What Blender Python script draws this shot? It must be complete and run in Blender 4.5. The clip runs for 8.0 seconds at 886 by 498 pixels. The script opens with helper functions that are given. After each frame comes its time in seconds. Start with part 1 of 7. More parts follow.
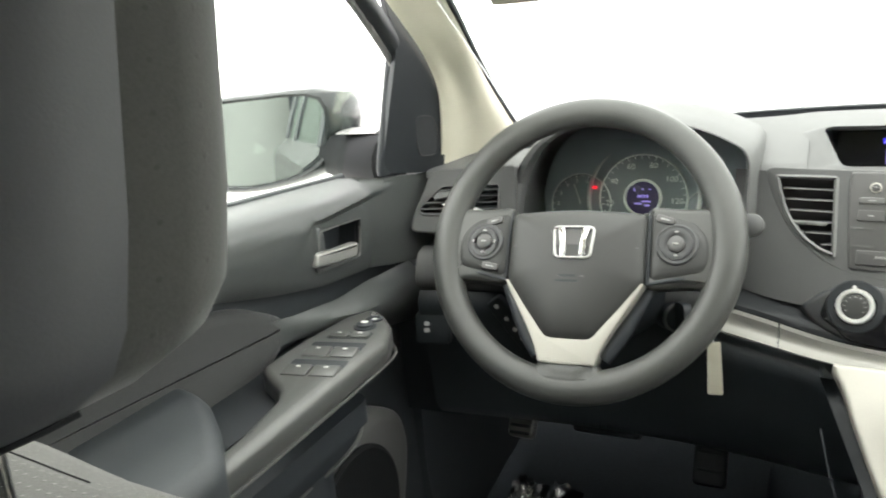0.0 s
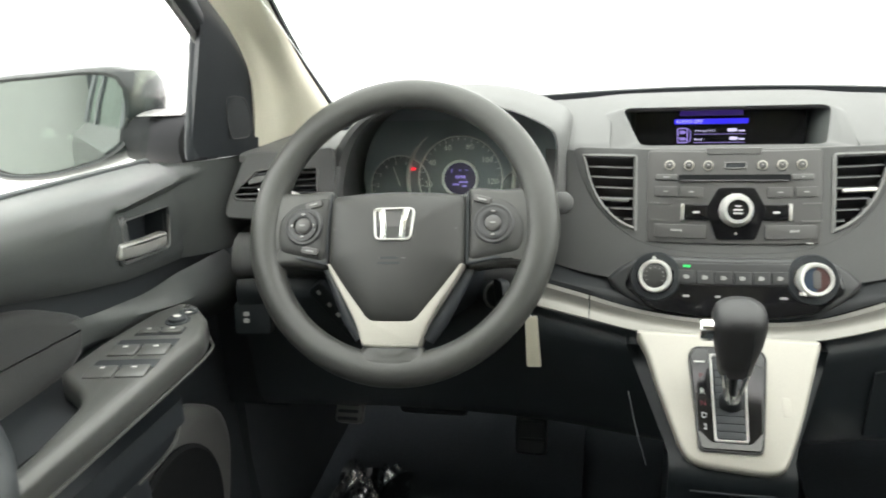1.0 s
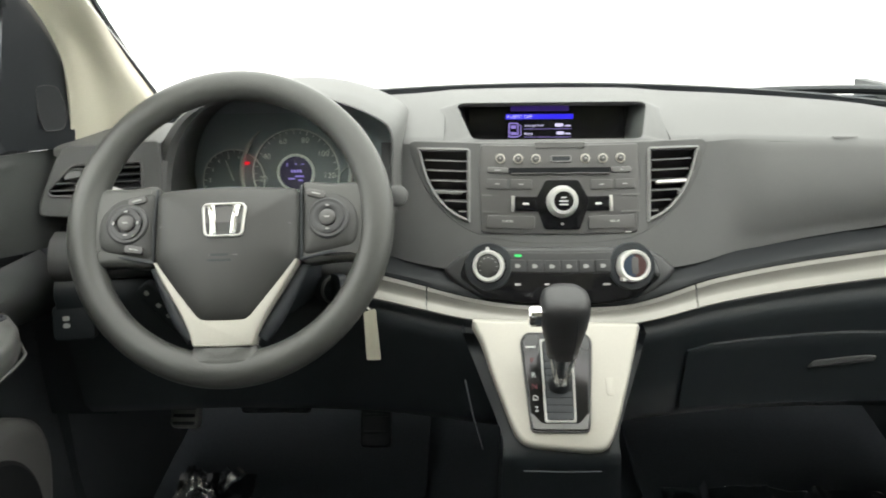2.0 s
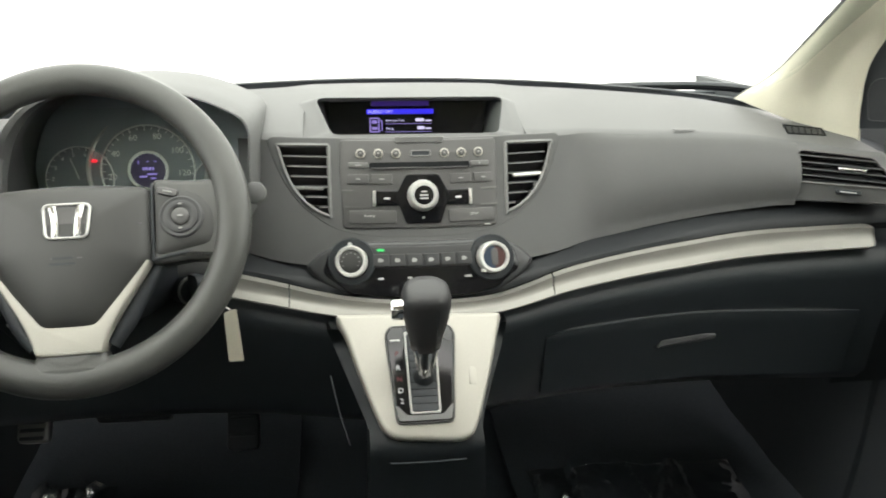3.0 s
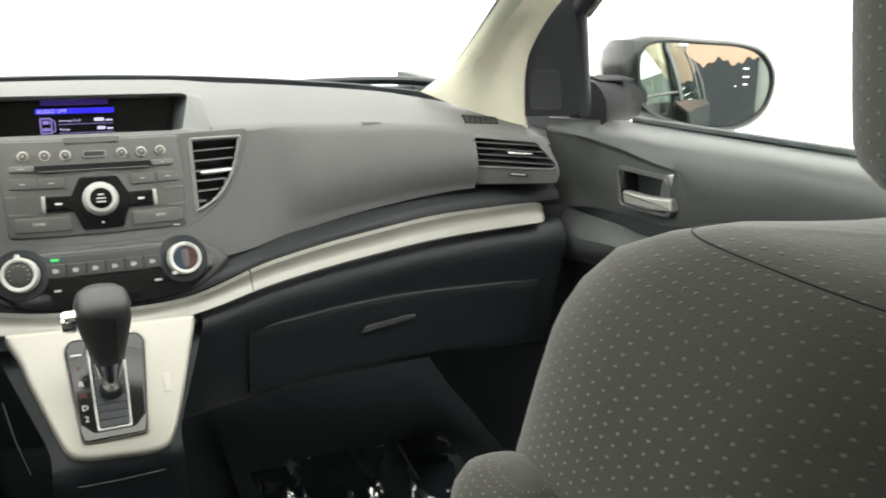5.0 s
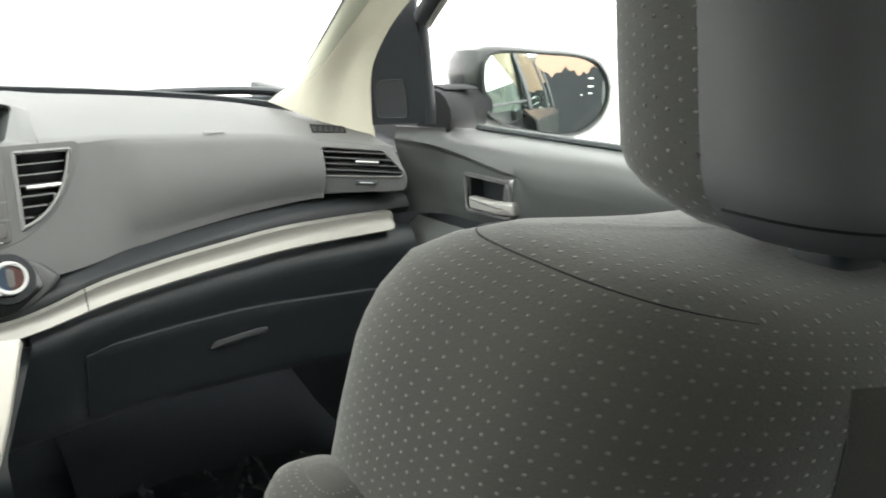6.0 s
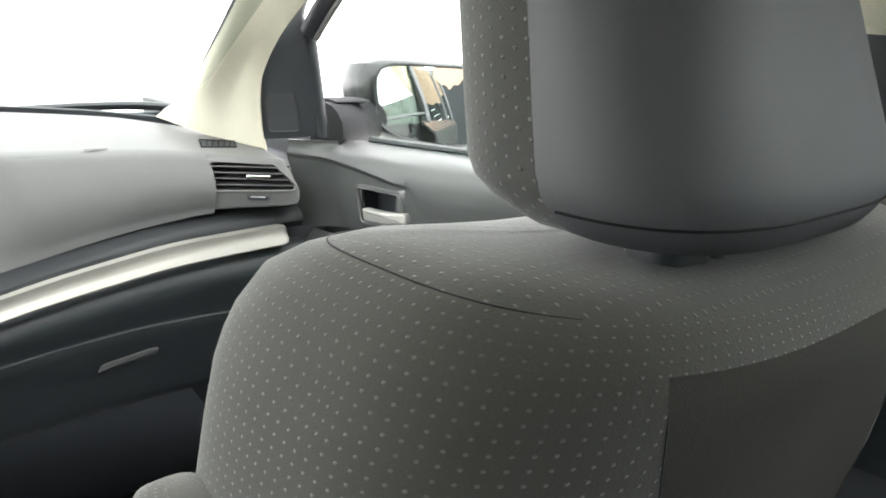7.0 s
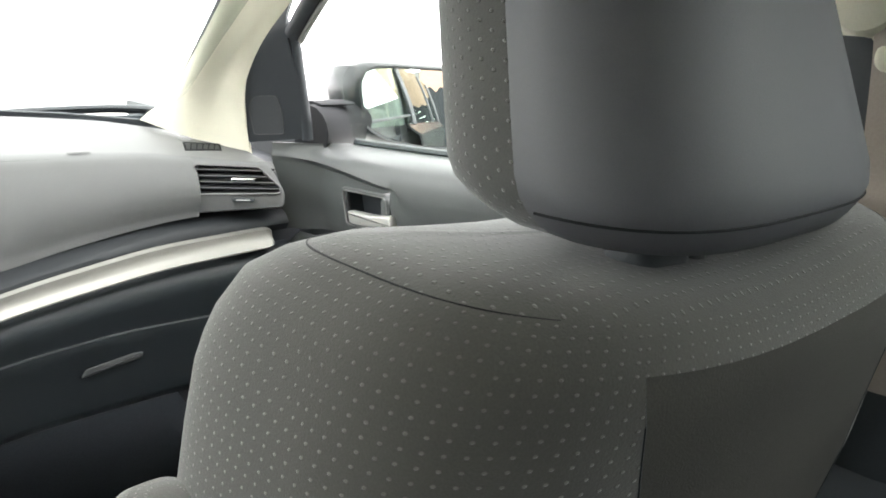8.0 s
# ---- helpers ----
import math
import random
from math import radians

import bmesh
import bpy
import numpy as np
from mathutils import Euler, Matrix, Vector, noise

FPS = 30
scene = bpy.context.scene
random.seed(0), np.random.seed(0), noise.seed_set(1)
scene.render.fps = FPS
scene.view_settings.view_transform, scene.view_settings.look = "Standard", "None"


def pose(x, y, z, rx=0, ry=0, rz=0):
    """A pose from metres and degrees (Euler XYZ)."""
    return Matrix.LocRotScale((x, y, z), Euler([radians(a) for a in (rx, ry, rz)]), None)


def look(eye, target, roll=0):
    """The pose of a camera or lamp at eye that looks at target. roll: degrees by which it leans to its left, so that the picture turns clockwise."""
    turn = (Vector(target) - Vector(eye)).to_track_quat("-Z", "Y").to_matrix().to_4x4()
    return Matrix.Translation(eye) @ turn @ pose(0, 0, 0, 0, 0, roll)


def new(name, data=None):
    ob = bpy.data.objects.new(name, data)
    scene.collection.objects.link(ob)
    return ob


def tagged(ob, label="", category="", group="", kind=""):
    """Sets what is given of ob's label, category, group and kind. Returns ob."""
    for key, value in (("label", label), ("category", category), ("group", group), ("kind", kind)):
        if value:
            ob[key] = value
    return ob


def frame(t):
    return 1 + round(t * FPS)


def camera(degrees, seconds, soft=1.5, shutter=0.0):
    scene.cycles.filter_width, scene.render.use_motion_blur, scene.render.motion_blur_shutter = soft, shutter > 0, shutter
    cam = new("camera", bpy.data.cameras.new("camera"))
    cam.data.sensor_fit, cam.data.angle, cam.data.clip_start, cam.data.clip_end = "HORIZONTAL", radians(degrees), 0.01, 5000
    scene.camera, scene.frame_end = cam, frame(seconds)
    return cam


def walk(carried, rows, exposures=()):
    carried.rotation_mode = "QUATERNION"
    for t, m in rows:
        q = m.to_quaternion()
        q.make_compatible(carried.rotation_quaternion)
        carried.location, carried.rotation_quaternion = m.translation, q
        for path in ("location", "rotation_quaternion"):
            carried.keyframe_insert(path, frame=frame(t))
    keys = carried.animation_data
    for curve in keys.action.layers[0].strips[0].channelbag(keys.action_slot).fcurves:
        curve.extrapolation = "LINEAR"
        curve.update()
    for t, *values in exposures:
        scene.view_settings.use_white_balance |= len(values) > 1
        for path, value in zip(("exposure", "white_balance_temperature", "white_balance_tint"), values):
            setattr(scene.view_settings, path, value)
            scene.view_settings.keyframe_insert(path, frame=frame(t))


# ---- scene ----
cam = camera(58.6, 8.0, soft=1.8, shutter=0.3)
PATH = [
    (0, (-0.136, -0.975, 1.254), (-0.989, 0.757, 0.731), -4.5),
    (0.5, (-0.142, -0.964, 1.25), (-0.773, 0.845, 0.679), -3.6),
    (1, (-0.137, -0.961, 1.249), (-0.57, 0.901, 0.66), -2.9),
    (1.5, (-0.127, -0.959, 1.247), (-0.368, 0.932, 0.645), -1.8),
    (3, (-0.101, -0.963, 1.248), (0.148, 0.919, 0.622), 0.5),
    (3.5, (-0.089, -0.967, 1.249), (0.3, 0.892, 0.623), 1.0),
    (4, (-0.077, -0.971, 1.25), (0.461, 0.851, 0.624), 1.5),
    (4.5, (-0.053, -0.981, 1.245), (0.638, 0.79, 0.622), 1.6),
    (6, (0.003, -1.02, 1.241), (1.107, 0.546, 0.666), 2.5),
    (6.5, (0.019, -1.034, 1.241), (1.227, 0.461, 0.687), 2.5),
    (7, (0.025, -1.044, 1.241), (1.299, 0.402, 0.707), 2.5),
    (7.5, (0.029, -1.046, 1.241), (1.32, 0.388, 0.712), 2.4),
    (8, (0.028, -1.047, 1.241), (1.324, 0.381, 0.714), 2.4),
]
walk(cam, [(t, look(eye, target, roll)) for t, eye, target, roll in PATH],
     [(0, 0.72, 6500, 10), (1, 0.58, 6500, 10), (2.3, 0.48, 6600, 10), (4.5, 0.48, 6650, 10), (6, 0.74, 6450, 11), (6.5, 0.88, 6350, 12), (7.2, 1.17, 6350, 13), (8, 1.18, 6350, 13)])

# ---- light: a white photo booth, bright from all sides ----
world = bpy.data.worlds.new("booth_light")
scene.world = world
world.use_nodes = True
WN = world.node_tree.nodes
WN["Background"].inputs["Color"].default_value = (1.0, 0.988, 0.96, 1)
WN["Background"].inputs["Strength"].default_value = 4.0


# ---- materials ----
def material(name, colour, rough=0.5, metal=0.0, vary=0.12, grain=0.0, grain_size=0.002, stain=0.06, coat=0.0, emit=None, spec=0.5):
    """A surface with colour variation at two scales, uneven roughness and a fine relief."""
    m = bpy.data.materials.new(name)
    m.use_nodes = True
    nt = m.node_tree
    nodes, links = nt.nodes, nt.links
    b = nodes["Principled BSDF"]
    b.inputs["Metallic"].default_value = metal
    b.inputs["Roughness"].default_value = rough
    b.inputs["Coat Weight"].default_value = coat
    b.inputs["Specular IOR Level"].default_value = spec
    if "cloth" in name:
        b.inputs["Sheen Weight"].default_value, b.inputs["Sheen Roughness"].default_value = 0.25, 0.5
    if emit:
        b.inputs["Base Color"].default_value = (0.01, 0.01, 0.01, 1)
        b.inputs["Emission Color"].default_value = (*colour, 1)
        b.inputs["Emission Strength"].default_value = emit
        return m
    co = nodes.new("ShaderNodeTexCoord")
    fine, wide = nodes.new("ShaderNodeTexNoise"), nodes.new("ShaderNodeTexNoise")
    fine.inputs["Scale"].default_value, fine.inputs["Detail"].default_value = 1 / grain_size, 3
    wide.inputs["Scale"].default_value, wide.inputs["Detail"].default_value = 9, 4
    for n in (fine, wide):
        links.new(co.outputs["Object"], n.inputs["Vector"])
    ramp = nodes.new("ShaderNodeMapRange")
    links.new(fine.outputs["Fac"], ramp.inputs["Value"])
    ramp.inputs["To Min"].default_value, ramp.inputs["To Max"].default_value = 1 - vary, 1 + vary
    ramp2 = nodes.new("ShaderNodeMapRange")
    links.new(wide.outputs["Fac"], ramp2.inputs["Value"])
    ramp2.inputs["From Min"].default_value, ramp2.inputs["From Max"].default_value = 0.3, 0.7
    ramp2.inputs["To Min"].default_value, ramp2.inputs["To Max"].default_value = 1 - stain, 1 + stain
    mul = nodes.new("ShaderNodeMath")
    mul.operation = "MULTIPLY"
    links.new(ramp.outputs["Result"], mul.inputs[0])
    links.new(ramp2.outputs["Result"], mul.inputs[1])
    tint = nodes.new("ShaderNodeVectorMath")
    tint.operation = "SCALE"
    tint.inputs[0].default_value = colour
    links.new(mul.outputs[0], tint.inputs["Scale"])
    links.new(tint.outputs[0], b.inputs["Base Color"])
    rr = nodes.new("ShaderNodeMapRange")
    links.new(wide.outputs["Fac"], rr.inputs["Value"])
    rr.inputs["To Min"].default_value, rr.inputs["To Max"].default_value = max(rough * 0.8 - 0.02, 0.0), min(rough * 1.15 + 0.02, 1) if rough > 0.1 else rough
    links.new(rr.outputs["Result"], b.inputs["Roughness"])
    if grain:
        bump = nodes.new("ShaderNodeBump")
        bump.inputs["Strength"].default_value = grain
        bump.inputs["Distance"].default_value = 0.0006
        links.new(fine.outputs["Fac"], bump.inputs["Height"])
        links.new(bump.outputs["Normal"], b.inputs["Normal"])
    return m


def dotted_fabric(name, base, dot, du=0.0088, dv=0.0070, size=0.00112, relief=0.5, grain=0.45, stagger=0.0, dot_fade=None):
    """Woven cloth with raised dots, laid out in metres along the surface; the last argument: heights between which the
    dots' colour fades, for their faint look at a slant.
    """
    m = material(name, base, rough=0.92, vary=0.22, grain=grain, grain_size=0.0011, stain=0.12, spec=0.2)
    nt = m.node_tree
    nodes, links = nt.nodes, nt.links
    b = nodes["Principled BSDF"]
    old_colour = b.inputs["Base Color"].links[0].from_socket
    old_bump = b.inputs["Normal"].links[0].from_node

    def math_node(op, a, c=None):
        n = nodes.new("ShaderNodeMath")
        n.operation = op
        for i, v in enumerate((a, c)):
            if v is None:
                continue
            if isinstance(v, (int, float)):
                n.inputs[i].default_value = v
            else:
                links.new(v, n.inputs[i])
        return n.outputs[0]

    uv = nodes.new("ShaderNodeUVMap")
    sep = nodes.new("ShaderNodeSeparateXYZ")
    links.new(uv.outputs["UV"], sep.inputs[0])
    cu = math_node("DIVIDE", sep.outputs["X"], du)
    col = math_node("FLOOR", cu)
    shift = math_node("MULTIPLY", col, stagger)
    cv = math_node("ADD", math_node("DIVIDE", sep.outputs["Y"], dv), shift)
    fu = math_node("MULTIPLY", math_node("SUBTRACT", math_node("FRACT", cu), 0.5), du)
    fv = math_node("MULTIPLY", math_node("SUBTRACT", math_node("FRACT", cv), 0.5), dv * 1.25)
    d = math_node("SQRT", math_node("ADD", math_node("MULTIPLY", fu, fu), math_node("MULTIPLY", fv, fv)))
    mask = nodes.new("ShaderNodeMapRange")
    mask.interpolation_type = "SMOOTHSTEP"
    links.new(d, mask.inputs["Value"])
    mask.inputs["From Min"].default_value, mask.inputs["From Max"].default_value = size * 0.55, size * 1.25
    mask.inputs["To Min"].default_value, mask.inputs["To Max"].default_value = 1, 0
    worn = nodes.new("ShaderNodeTexNoise")
    worn.inputs["Scale"].default_value = 160
    links.new(uv.outputs["UV"], worn.inputs["Vector"])
    amount = math_node("MULTIPLY", mask.outputs["Result"], math_node("ADD", math_node("MULTIPLY", worn.outputs["Fac"], 1.0), 0.3))
    faded = nodes.new("ShaderNodeTexNoise")
    faded.inputs["Scale"].default_value = 16
    links.new(uv.outputs["UV"], faded.inputs["Vector"])
    amount = math_node("MULTIPLY", amount, math_node("ADD", math_node("MULTIPLY", faded.outputs["Fac"], 1.5), 0.25))
    # dots paled by height: their faintness at a grazing angle, put in colour
    if dot_fade:
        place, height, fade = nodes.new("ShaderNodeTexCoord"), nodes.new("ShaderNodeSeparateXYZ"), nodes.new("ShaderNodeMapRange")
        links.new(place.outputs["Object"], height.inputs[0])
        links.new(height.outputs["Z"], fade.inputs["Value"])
        fade.inputs["From Min"].default_value, fade.inputs["From Max"].default_value = dot_fade
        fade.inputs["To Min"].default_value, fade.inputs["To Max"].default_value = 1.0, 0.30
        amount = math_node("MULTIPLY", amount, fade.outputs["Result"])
    mix = nodes.new("ShaderNodeMix")
    mix.data_type = "RGBA"
    links.new(amount, mix.inputs[0])
    links.new(old_colour, mix.inputs[6])
    mix.inputs[7].default_value = (*dot, 1)
    links.new(mix.outputs[2], b.inputs["Base Color"])
    bump = nodes.new("ShaderNodeBump")
    bump.inputs["Strength"].default_value, bump.inputs["Distance"].default_value = relief, 0.0012
    links.new(mask.outputs["Result"], bump.inputs["Height"])
    links.new(old_bump.outputs["Normal"], bump.inputs["Normal"])
    links.new(bump.outputs["Normal"], b.inputs["Normal"])
    return m


def pane_glass(name, tint, slant=5.0, sheen=(1.0, 1.0, 1.0)):
    """A thin pane: it lets light through and mirrors a little at a slant."""
    m = bpy.data.materials.new(name)
    m.use_nodes = True
    nt = m.node_tree
    nt.nodes.remove(nt.nodes["Principled BSDF"])
    clear, gloss, mix, fres, power = (nt.nodes.new(k) for k in ("ShaderNodeBsdfTransparent", "ShaderNodeBsdfGlossy", "ShaderNodeMixShader", "ShaderNodeLayerWeight", "ShaderNodeMath"))
    clear.inputs["Color"].default_value = (*tint, 1)
    gloss.inputs["Roughness"].default_value = 0.02
    gloss.inputs["Color"].default_value = (*sheen, 1)
    fres.inputs["Blend"].default_value = 0.5
    power.operation = "POWER"
    power.inputs[1].default_value = slant
    nt.links.new(fres.outputs["Facing"], power.inputs[0])
    nt.links.new(power.outputs[0], mix.inputs[0])
    nt.links.new(clear.outputs[0], mix.inputs[1])
    nt.links.new(gloss.outputs[0], mix.inputs[2])
    nt.links.new(mix.outputs[0], nt.nodes["Material Output"].inputs["Surface"])
    return m


DASH = material("dash_grey_plastic", (0.122, 0.123, 0.121), rough=0.58, vary=0.1, grain=0.35, grain_size=0.0012, spec=0.28)
DASH_LOW = material("charcoal_plastic", (0.019, 0.024, 0.027), rough=0.46, vary=0.12, grain=0.3, grain_size=0.0012)
BLACK = material("black_plastic", (0.023, 0.027, 0.031), rough=0.55, vary=0.12, grain=0.2)
DOOR = material("door_grey_plastic", (0.075, 0.080, 0.078), rough=0.44, vary=0.1, grain=0.35, grain_size=0.0012)
DOOR_DARK = material("door_charcoal", (0.035, 0.040, 0.0435), rough=0.6, vary=0.15, grain=0.3)
ARM_TOP = material("armrest_satin_plastic", (0.085, 0.086, 0.082), rough=0.30, vary=0.06, grain=0.1)
# chrome's bright reflections put into a pale, barely metallic colour
KNOB_RING = material("chrome_glint_colour", (0.66, 0.655, 0.63), rough=0.35, metal=0.35, vary=0.03, stain=0.03)
TWEETER = material("tweeter_cloth_black", (0.034, 0.037, 0.040), rough=0.7, vary=0.15, grain=0.3, spec=0.3)
SPEAKER_RIM = material("satin_surround_plastic", (0.10, 0.10, 0.096), rough=0.34, vary=0.06, grain=0.1)
FOOT = material("matt_black_rubber", (0.012, 0.013, 0.014), rough=0.75, vary=0.1, spec=0.15)
CONTROL_GREY = material("control_grey_plastic", (0.052, 0.053, 0.054), rough=0.4, vary=0.06, grain=0.1)
SATIN = material("satin_grey_plastic", (0.15, 0.15, 0.145), rough=0.3, vary=0.06, grain=0.1)
SILVER = material("silver_paint", (0.41, 0.395, 0.35), rough=0.42, metal=0.25, vary=0.05, grain=0.05, stain=0.04)
BEIGE = material("beige_trim", (0.72, 0.69, 0.56), rough=0.75, vary=0.07, grain=0.25, grain_size=0.0015)
WHEEL = material("wheel_grey_rubber", (0.066, 0.067, 0.063), rough=0.38, vary=0.12, grain=0.4, grain_size=0.001, stain=0.14)
HUB = material("hub_grey_plastic", (0.043, 0.0435, 0.0415), rough=0.5, vary=0.1, grain=0.35, grain_size=0.001)
RADIO = material("radio_grey_plastic", (0.098, 0.096, 0.094), rough=0.42, vary=0.06, grain=0.1)
GLOSS = material("gloss_black", (0.008, 0.008, 0.009), rough=0.12, vary=0.05, stain=0.02)
CHROME = material("chrome", (0.78, 0.78, 0.77), rough=0.14, metal=1.0, vary=0.02, stain=0.03)
HANDLE = material("silver_handle_paint", (0.46, 0.455, 0.43), rough=0.42, metal=0.5, vary=0.04, stain=0.04)
MATT_CHROME = material("satin_metal", (0.62, 0.61, 0.58), rough=0.33, metal=0.85, vary=0.04, stain=0.04)
PRINT = material("white_print", (0.62, 0.62, 0.6), rough=0.6, vary=0.04)
FABRIC = dotted_fabric("dotted_seat_cloth", (0.055, 0.0535, 0.047), (0.168, 0.164, 0.147), dot_fade=(1.04, 1.145))
HEAD_FABRIC = dotted_fabric("dotted_headrest_cloth", (0.066, 0.066, 0.061), (0.125, 0.123, 0.113), du=0.0070, dv=0.0094, size=0.0011, relief=0.9, stagger=0.5)
HEAD_WORN = dotted_fabric("dotted_worn_cloth", (0.066, 0.066, 0.061), (0.05, 0.05, 0.046), du=0.0165, dv=0.013, size=0.001, relief=0.1, grain=0.12)
CLOTH = material("plain_seat_weave", (0.051, 0.0495, 0.0435), rough=0.92, vary=0.22, grain=0.45, grain_size=0.0012, stain=0.12, spec=0.2)
VINYL = material("headrest_vinyl", (0.066, 0.067, 0.072), rough=0.66, vary=0.08, grain=0.10, grain_size=0.0009)
CARPET = material("black_carpet", (0.037, 0.046, 0.053), rough=0.95, vary=0.4, grain=0.8, grain_size=0.003)
LEATHER = material("black_leather", (0.03, 0.03, 0.031), rough=0.48, vary=0.12, grain=0.5, grain_size=0.0014)
PAINT = material("dark_car_paint", (0.014, 0.017, 0.017), rough=0.22, vary=0.04, spec=0.4)
PAPER = material("paper_tag", (0.6, 0.57, 0.46), rough=0.8, vary=0.08)
FLOOR_WHITE = material("white_booth_floor", (0.82, 0.81, 0.78), rough=0.6, vary=0.03, grain_size=0.05)
MIRROR = material("mirror_silver", (0.86, 0.9, 0.88), rough=0.015, metal=1.0, vary=0.005, stain=0.01)
LCD_BLUE = material("lcd_blue", (0.03, 0.02, 0.85), emit=0.75)
LCD_DIM = material("lcd_dim_violet", (0.05, 0.02, 0.22), emit=0.35)
LCD_TEXT = material("lcd_text", (0.72, 0.68, 1.0), emit=0.75)
LCD_VIOLET = material("lcd_violet", (0.33, 0.25, 0.75), emit=0.6)
RED = material("red_lamp", (1.0, 0.02, 0.04), emit=0.9)
DIM_RED = material("dim_red_lamp", (0.25, 0.01, 0.02), emit=0.35)
GREEN = material("green_lamp", (0.05, 0.85, 0.2), emit=0.8)
DIAL = material("dial_face", (0.21, 0.222, 0.24), rough=0.4, vary=0.06)
DIAL_PRINT = material("dial_print", (0.82, 0.82, 0.8), rough=0.5, vary=0.04)
HOT = material("red_print", (0.06, 0.022, 0.02), rough=0.4)
COLD = material("blue_print", (0.022, 0.038, 0.065), rough=0.4)
GLASS = pane_glass("clear_glass", (0.94, 0.96, 0.945))
FOIL = pane_glass("clear_wrapping", (0.92, 0.92, 0.92), 0.9)


# ---- mesh helpers ----
def solid(name, bm, mat, parent=None, label="", sharp=38):
    """Links a bmesh as one mesh object, smooth but for its sharp edges."""
    bmesh.ops.recalc_face_normals(bm, faces=bm.faces)
    lim = radians(sharp)
    for f in bm.faces:
        f.smooth = True
    for e in bm.edges:
        if len(e.link_faces) == 2 and e.calc_face_angle(0) > lim:
            e.smooth = False
    me = bpy.data.meshes.new(name)
    bm.to_mesh(me)
    bm.free()
    me.materials.append(mat)
    ob = new(name, me)
    if parent:
        ob.parent = parent
    if label:
        ob["label"] = label
    return ob


part = solid


def thing(name, label, category, group="", kind="", at=(0, 0, 0)):
    ob = new(name)
    ob.empty_display_size = 0.05
    ob.location = at
    return tagged(ob, label, category, group, kind)


def axes(o, x, y):
    """The matrix with origin o, and x and y along the given directions."""
    x = Vector(x).normalized()
    y = Vector(y)
    y = (y - x * y.dot(x)).normalized()
    z = x.cross(y)
    return Matrix(((x.x, y.x, z.x, o[0]), (x.y, y.y, z.y, o[1]), (x.z, y.z, z.z, o[2]), (0, 0, 0, 1)))


ID = Matrix.Identity(4)


def rrect(w, h, r, n=4, cx=0.0, cy=0.0):
    r = min(r, w / 2 - 1e-5, h / 2 - 1e-5)
    pts = []
    for sx, sy, a0 in ((1, 1, 0), (-1, 1, 90), (-1, -1, 180), (1, -1, 270)):
        for k in range(n + 1):
            a = radians(a0 + 90 * k / n)
            pts.append((cx + sx * (w / 2 - r) + r * math.cos(a), cy + sy * (h / 2 - r) + r * math.sin(a)))
    return pts


def circle(r, n=32, cx=0.0, cy=0.0, ry=None):
    return [(cx + r * math.cos(2 * math.pi * k / n), cy + (ry or r) * math.sin(2 * math.pi * k / n)) for k in range(n)]


def rounded(pts, r, n=4):
    """A polygon with its corners rounded by r."""
    out, m = [], len(pts)
    for i in range(m):
        p0, p, p1 = (Vector(pts[(i + k) % m]).to_2d() for k in (-1, 0, 1))
        a, b = p0 - p, p1 - p
        rr = min(r, a.length * 0.45, b.length * 0.45)
        s, e = p + a.normalized() * rr, p + b.normalized() * rr
        for k in range(n + 1):
            t = k / n
            q = s * (1 - t) ** 2 + p * 2 * t * (1 - t) + e * t ** 2
            out.append((q.x, q.y))
    return out


def spline(pts, n=5, closed=True):
    """A Catmull-Rom curve through points of any dimension."""
    out, m = [], len(pts)
    P = [np.array(p, float) for p in pts]
    for i in range(m if closed else m - 1):
        if closed:
            a, b, c, d = (P[(i + k) % m] for k in (-1, 0, 1, 2))
        else:
            a, b, c, d = P[max(i - 1, 0)], P[i], P[i + 1], P[min(i + 2, m - 1)]
        for k in range(n):
            t = k / n
            out.append(tuple(0.5 * (2 * b + (c - a) * t + (2 * a - 5 * b + 4 * c - d) * t * t + (3 * b - a - 3 * c + d) * t ** 3)))
    if not closed:
        out.append(tuple(P[-1]))
    return out


def inset(pts, d):
    """The outline moved inwards by d."""
    m = len(pts)
    area = sum(pts[i][0] * pts[(i + 1) % m][1] - pts[(i + 1) % m][0] * pts[i][1] for i in range(m))
    s = 1 if area > 0 else -1
    out = []
    for i in range(m):
        p0, p, p1 = (Vector(pts[(i + k) % m]).to_2d() for k in (-1, 0, 1))
        t = (p1 - p0)
        t = t.normalized() if t.length > 1e-9 else Vector((1, 0))
        out.append((p.x - t.y * d * s, p.y + t.x * d * s))
    return out


def loft(bm, rings, cap0=True, cap1=True, closed=True, uv=False):
    """Quads between rings of equal length; uv gives metres along and across."""
    rows = [[bm.verts.new(p) for p in ring] for ring in rings]
    n = len(rows[0])
    layer = bm.loops.layers.uv.verify() if uv else None
    if uv:
        mid = rings[len(rings) // 2]
        us = [0.0]
        for j in range(n):
            us.append(us[-1] + (Vector(mid[(j + 1) % n]) - Vector(mid[j])).length)
        vs = [0.0]
        for i in range(len(rings) - 1):
            vs.append(vs[-1] + max((Vector(rings[i + 1][j]) - Vector(rings[i][j])).length for j in range(0, n, max(1, n // 12))))
    for i in range(len(rows) - 1):
        for j in range(n if closed else n - 1):
            k = (j + 1) % n
            f = bm.faces.new((rows[i][j], rows[i][k], rows[i + 1][k], rows[i + 1][j]))
            if uv:
                for lp, (a, b) in zip(f.loops, ((us[j], vs[i]), (us[j + 1], vs[i]), (us[j + 1], vs[i + 1]), (us[j], vs[i + 1]))):
                    lp[layer].uv = (a, b)
    if closed and cap0:
        bm.faces.new(rows[0])
    if closed and cap1:
        bm.faces.new(rows[-1])
    return rows


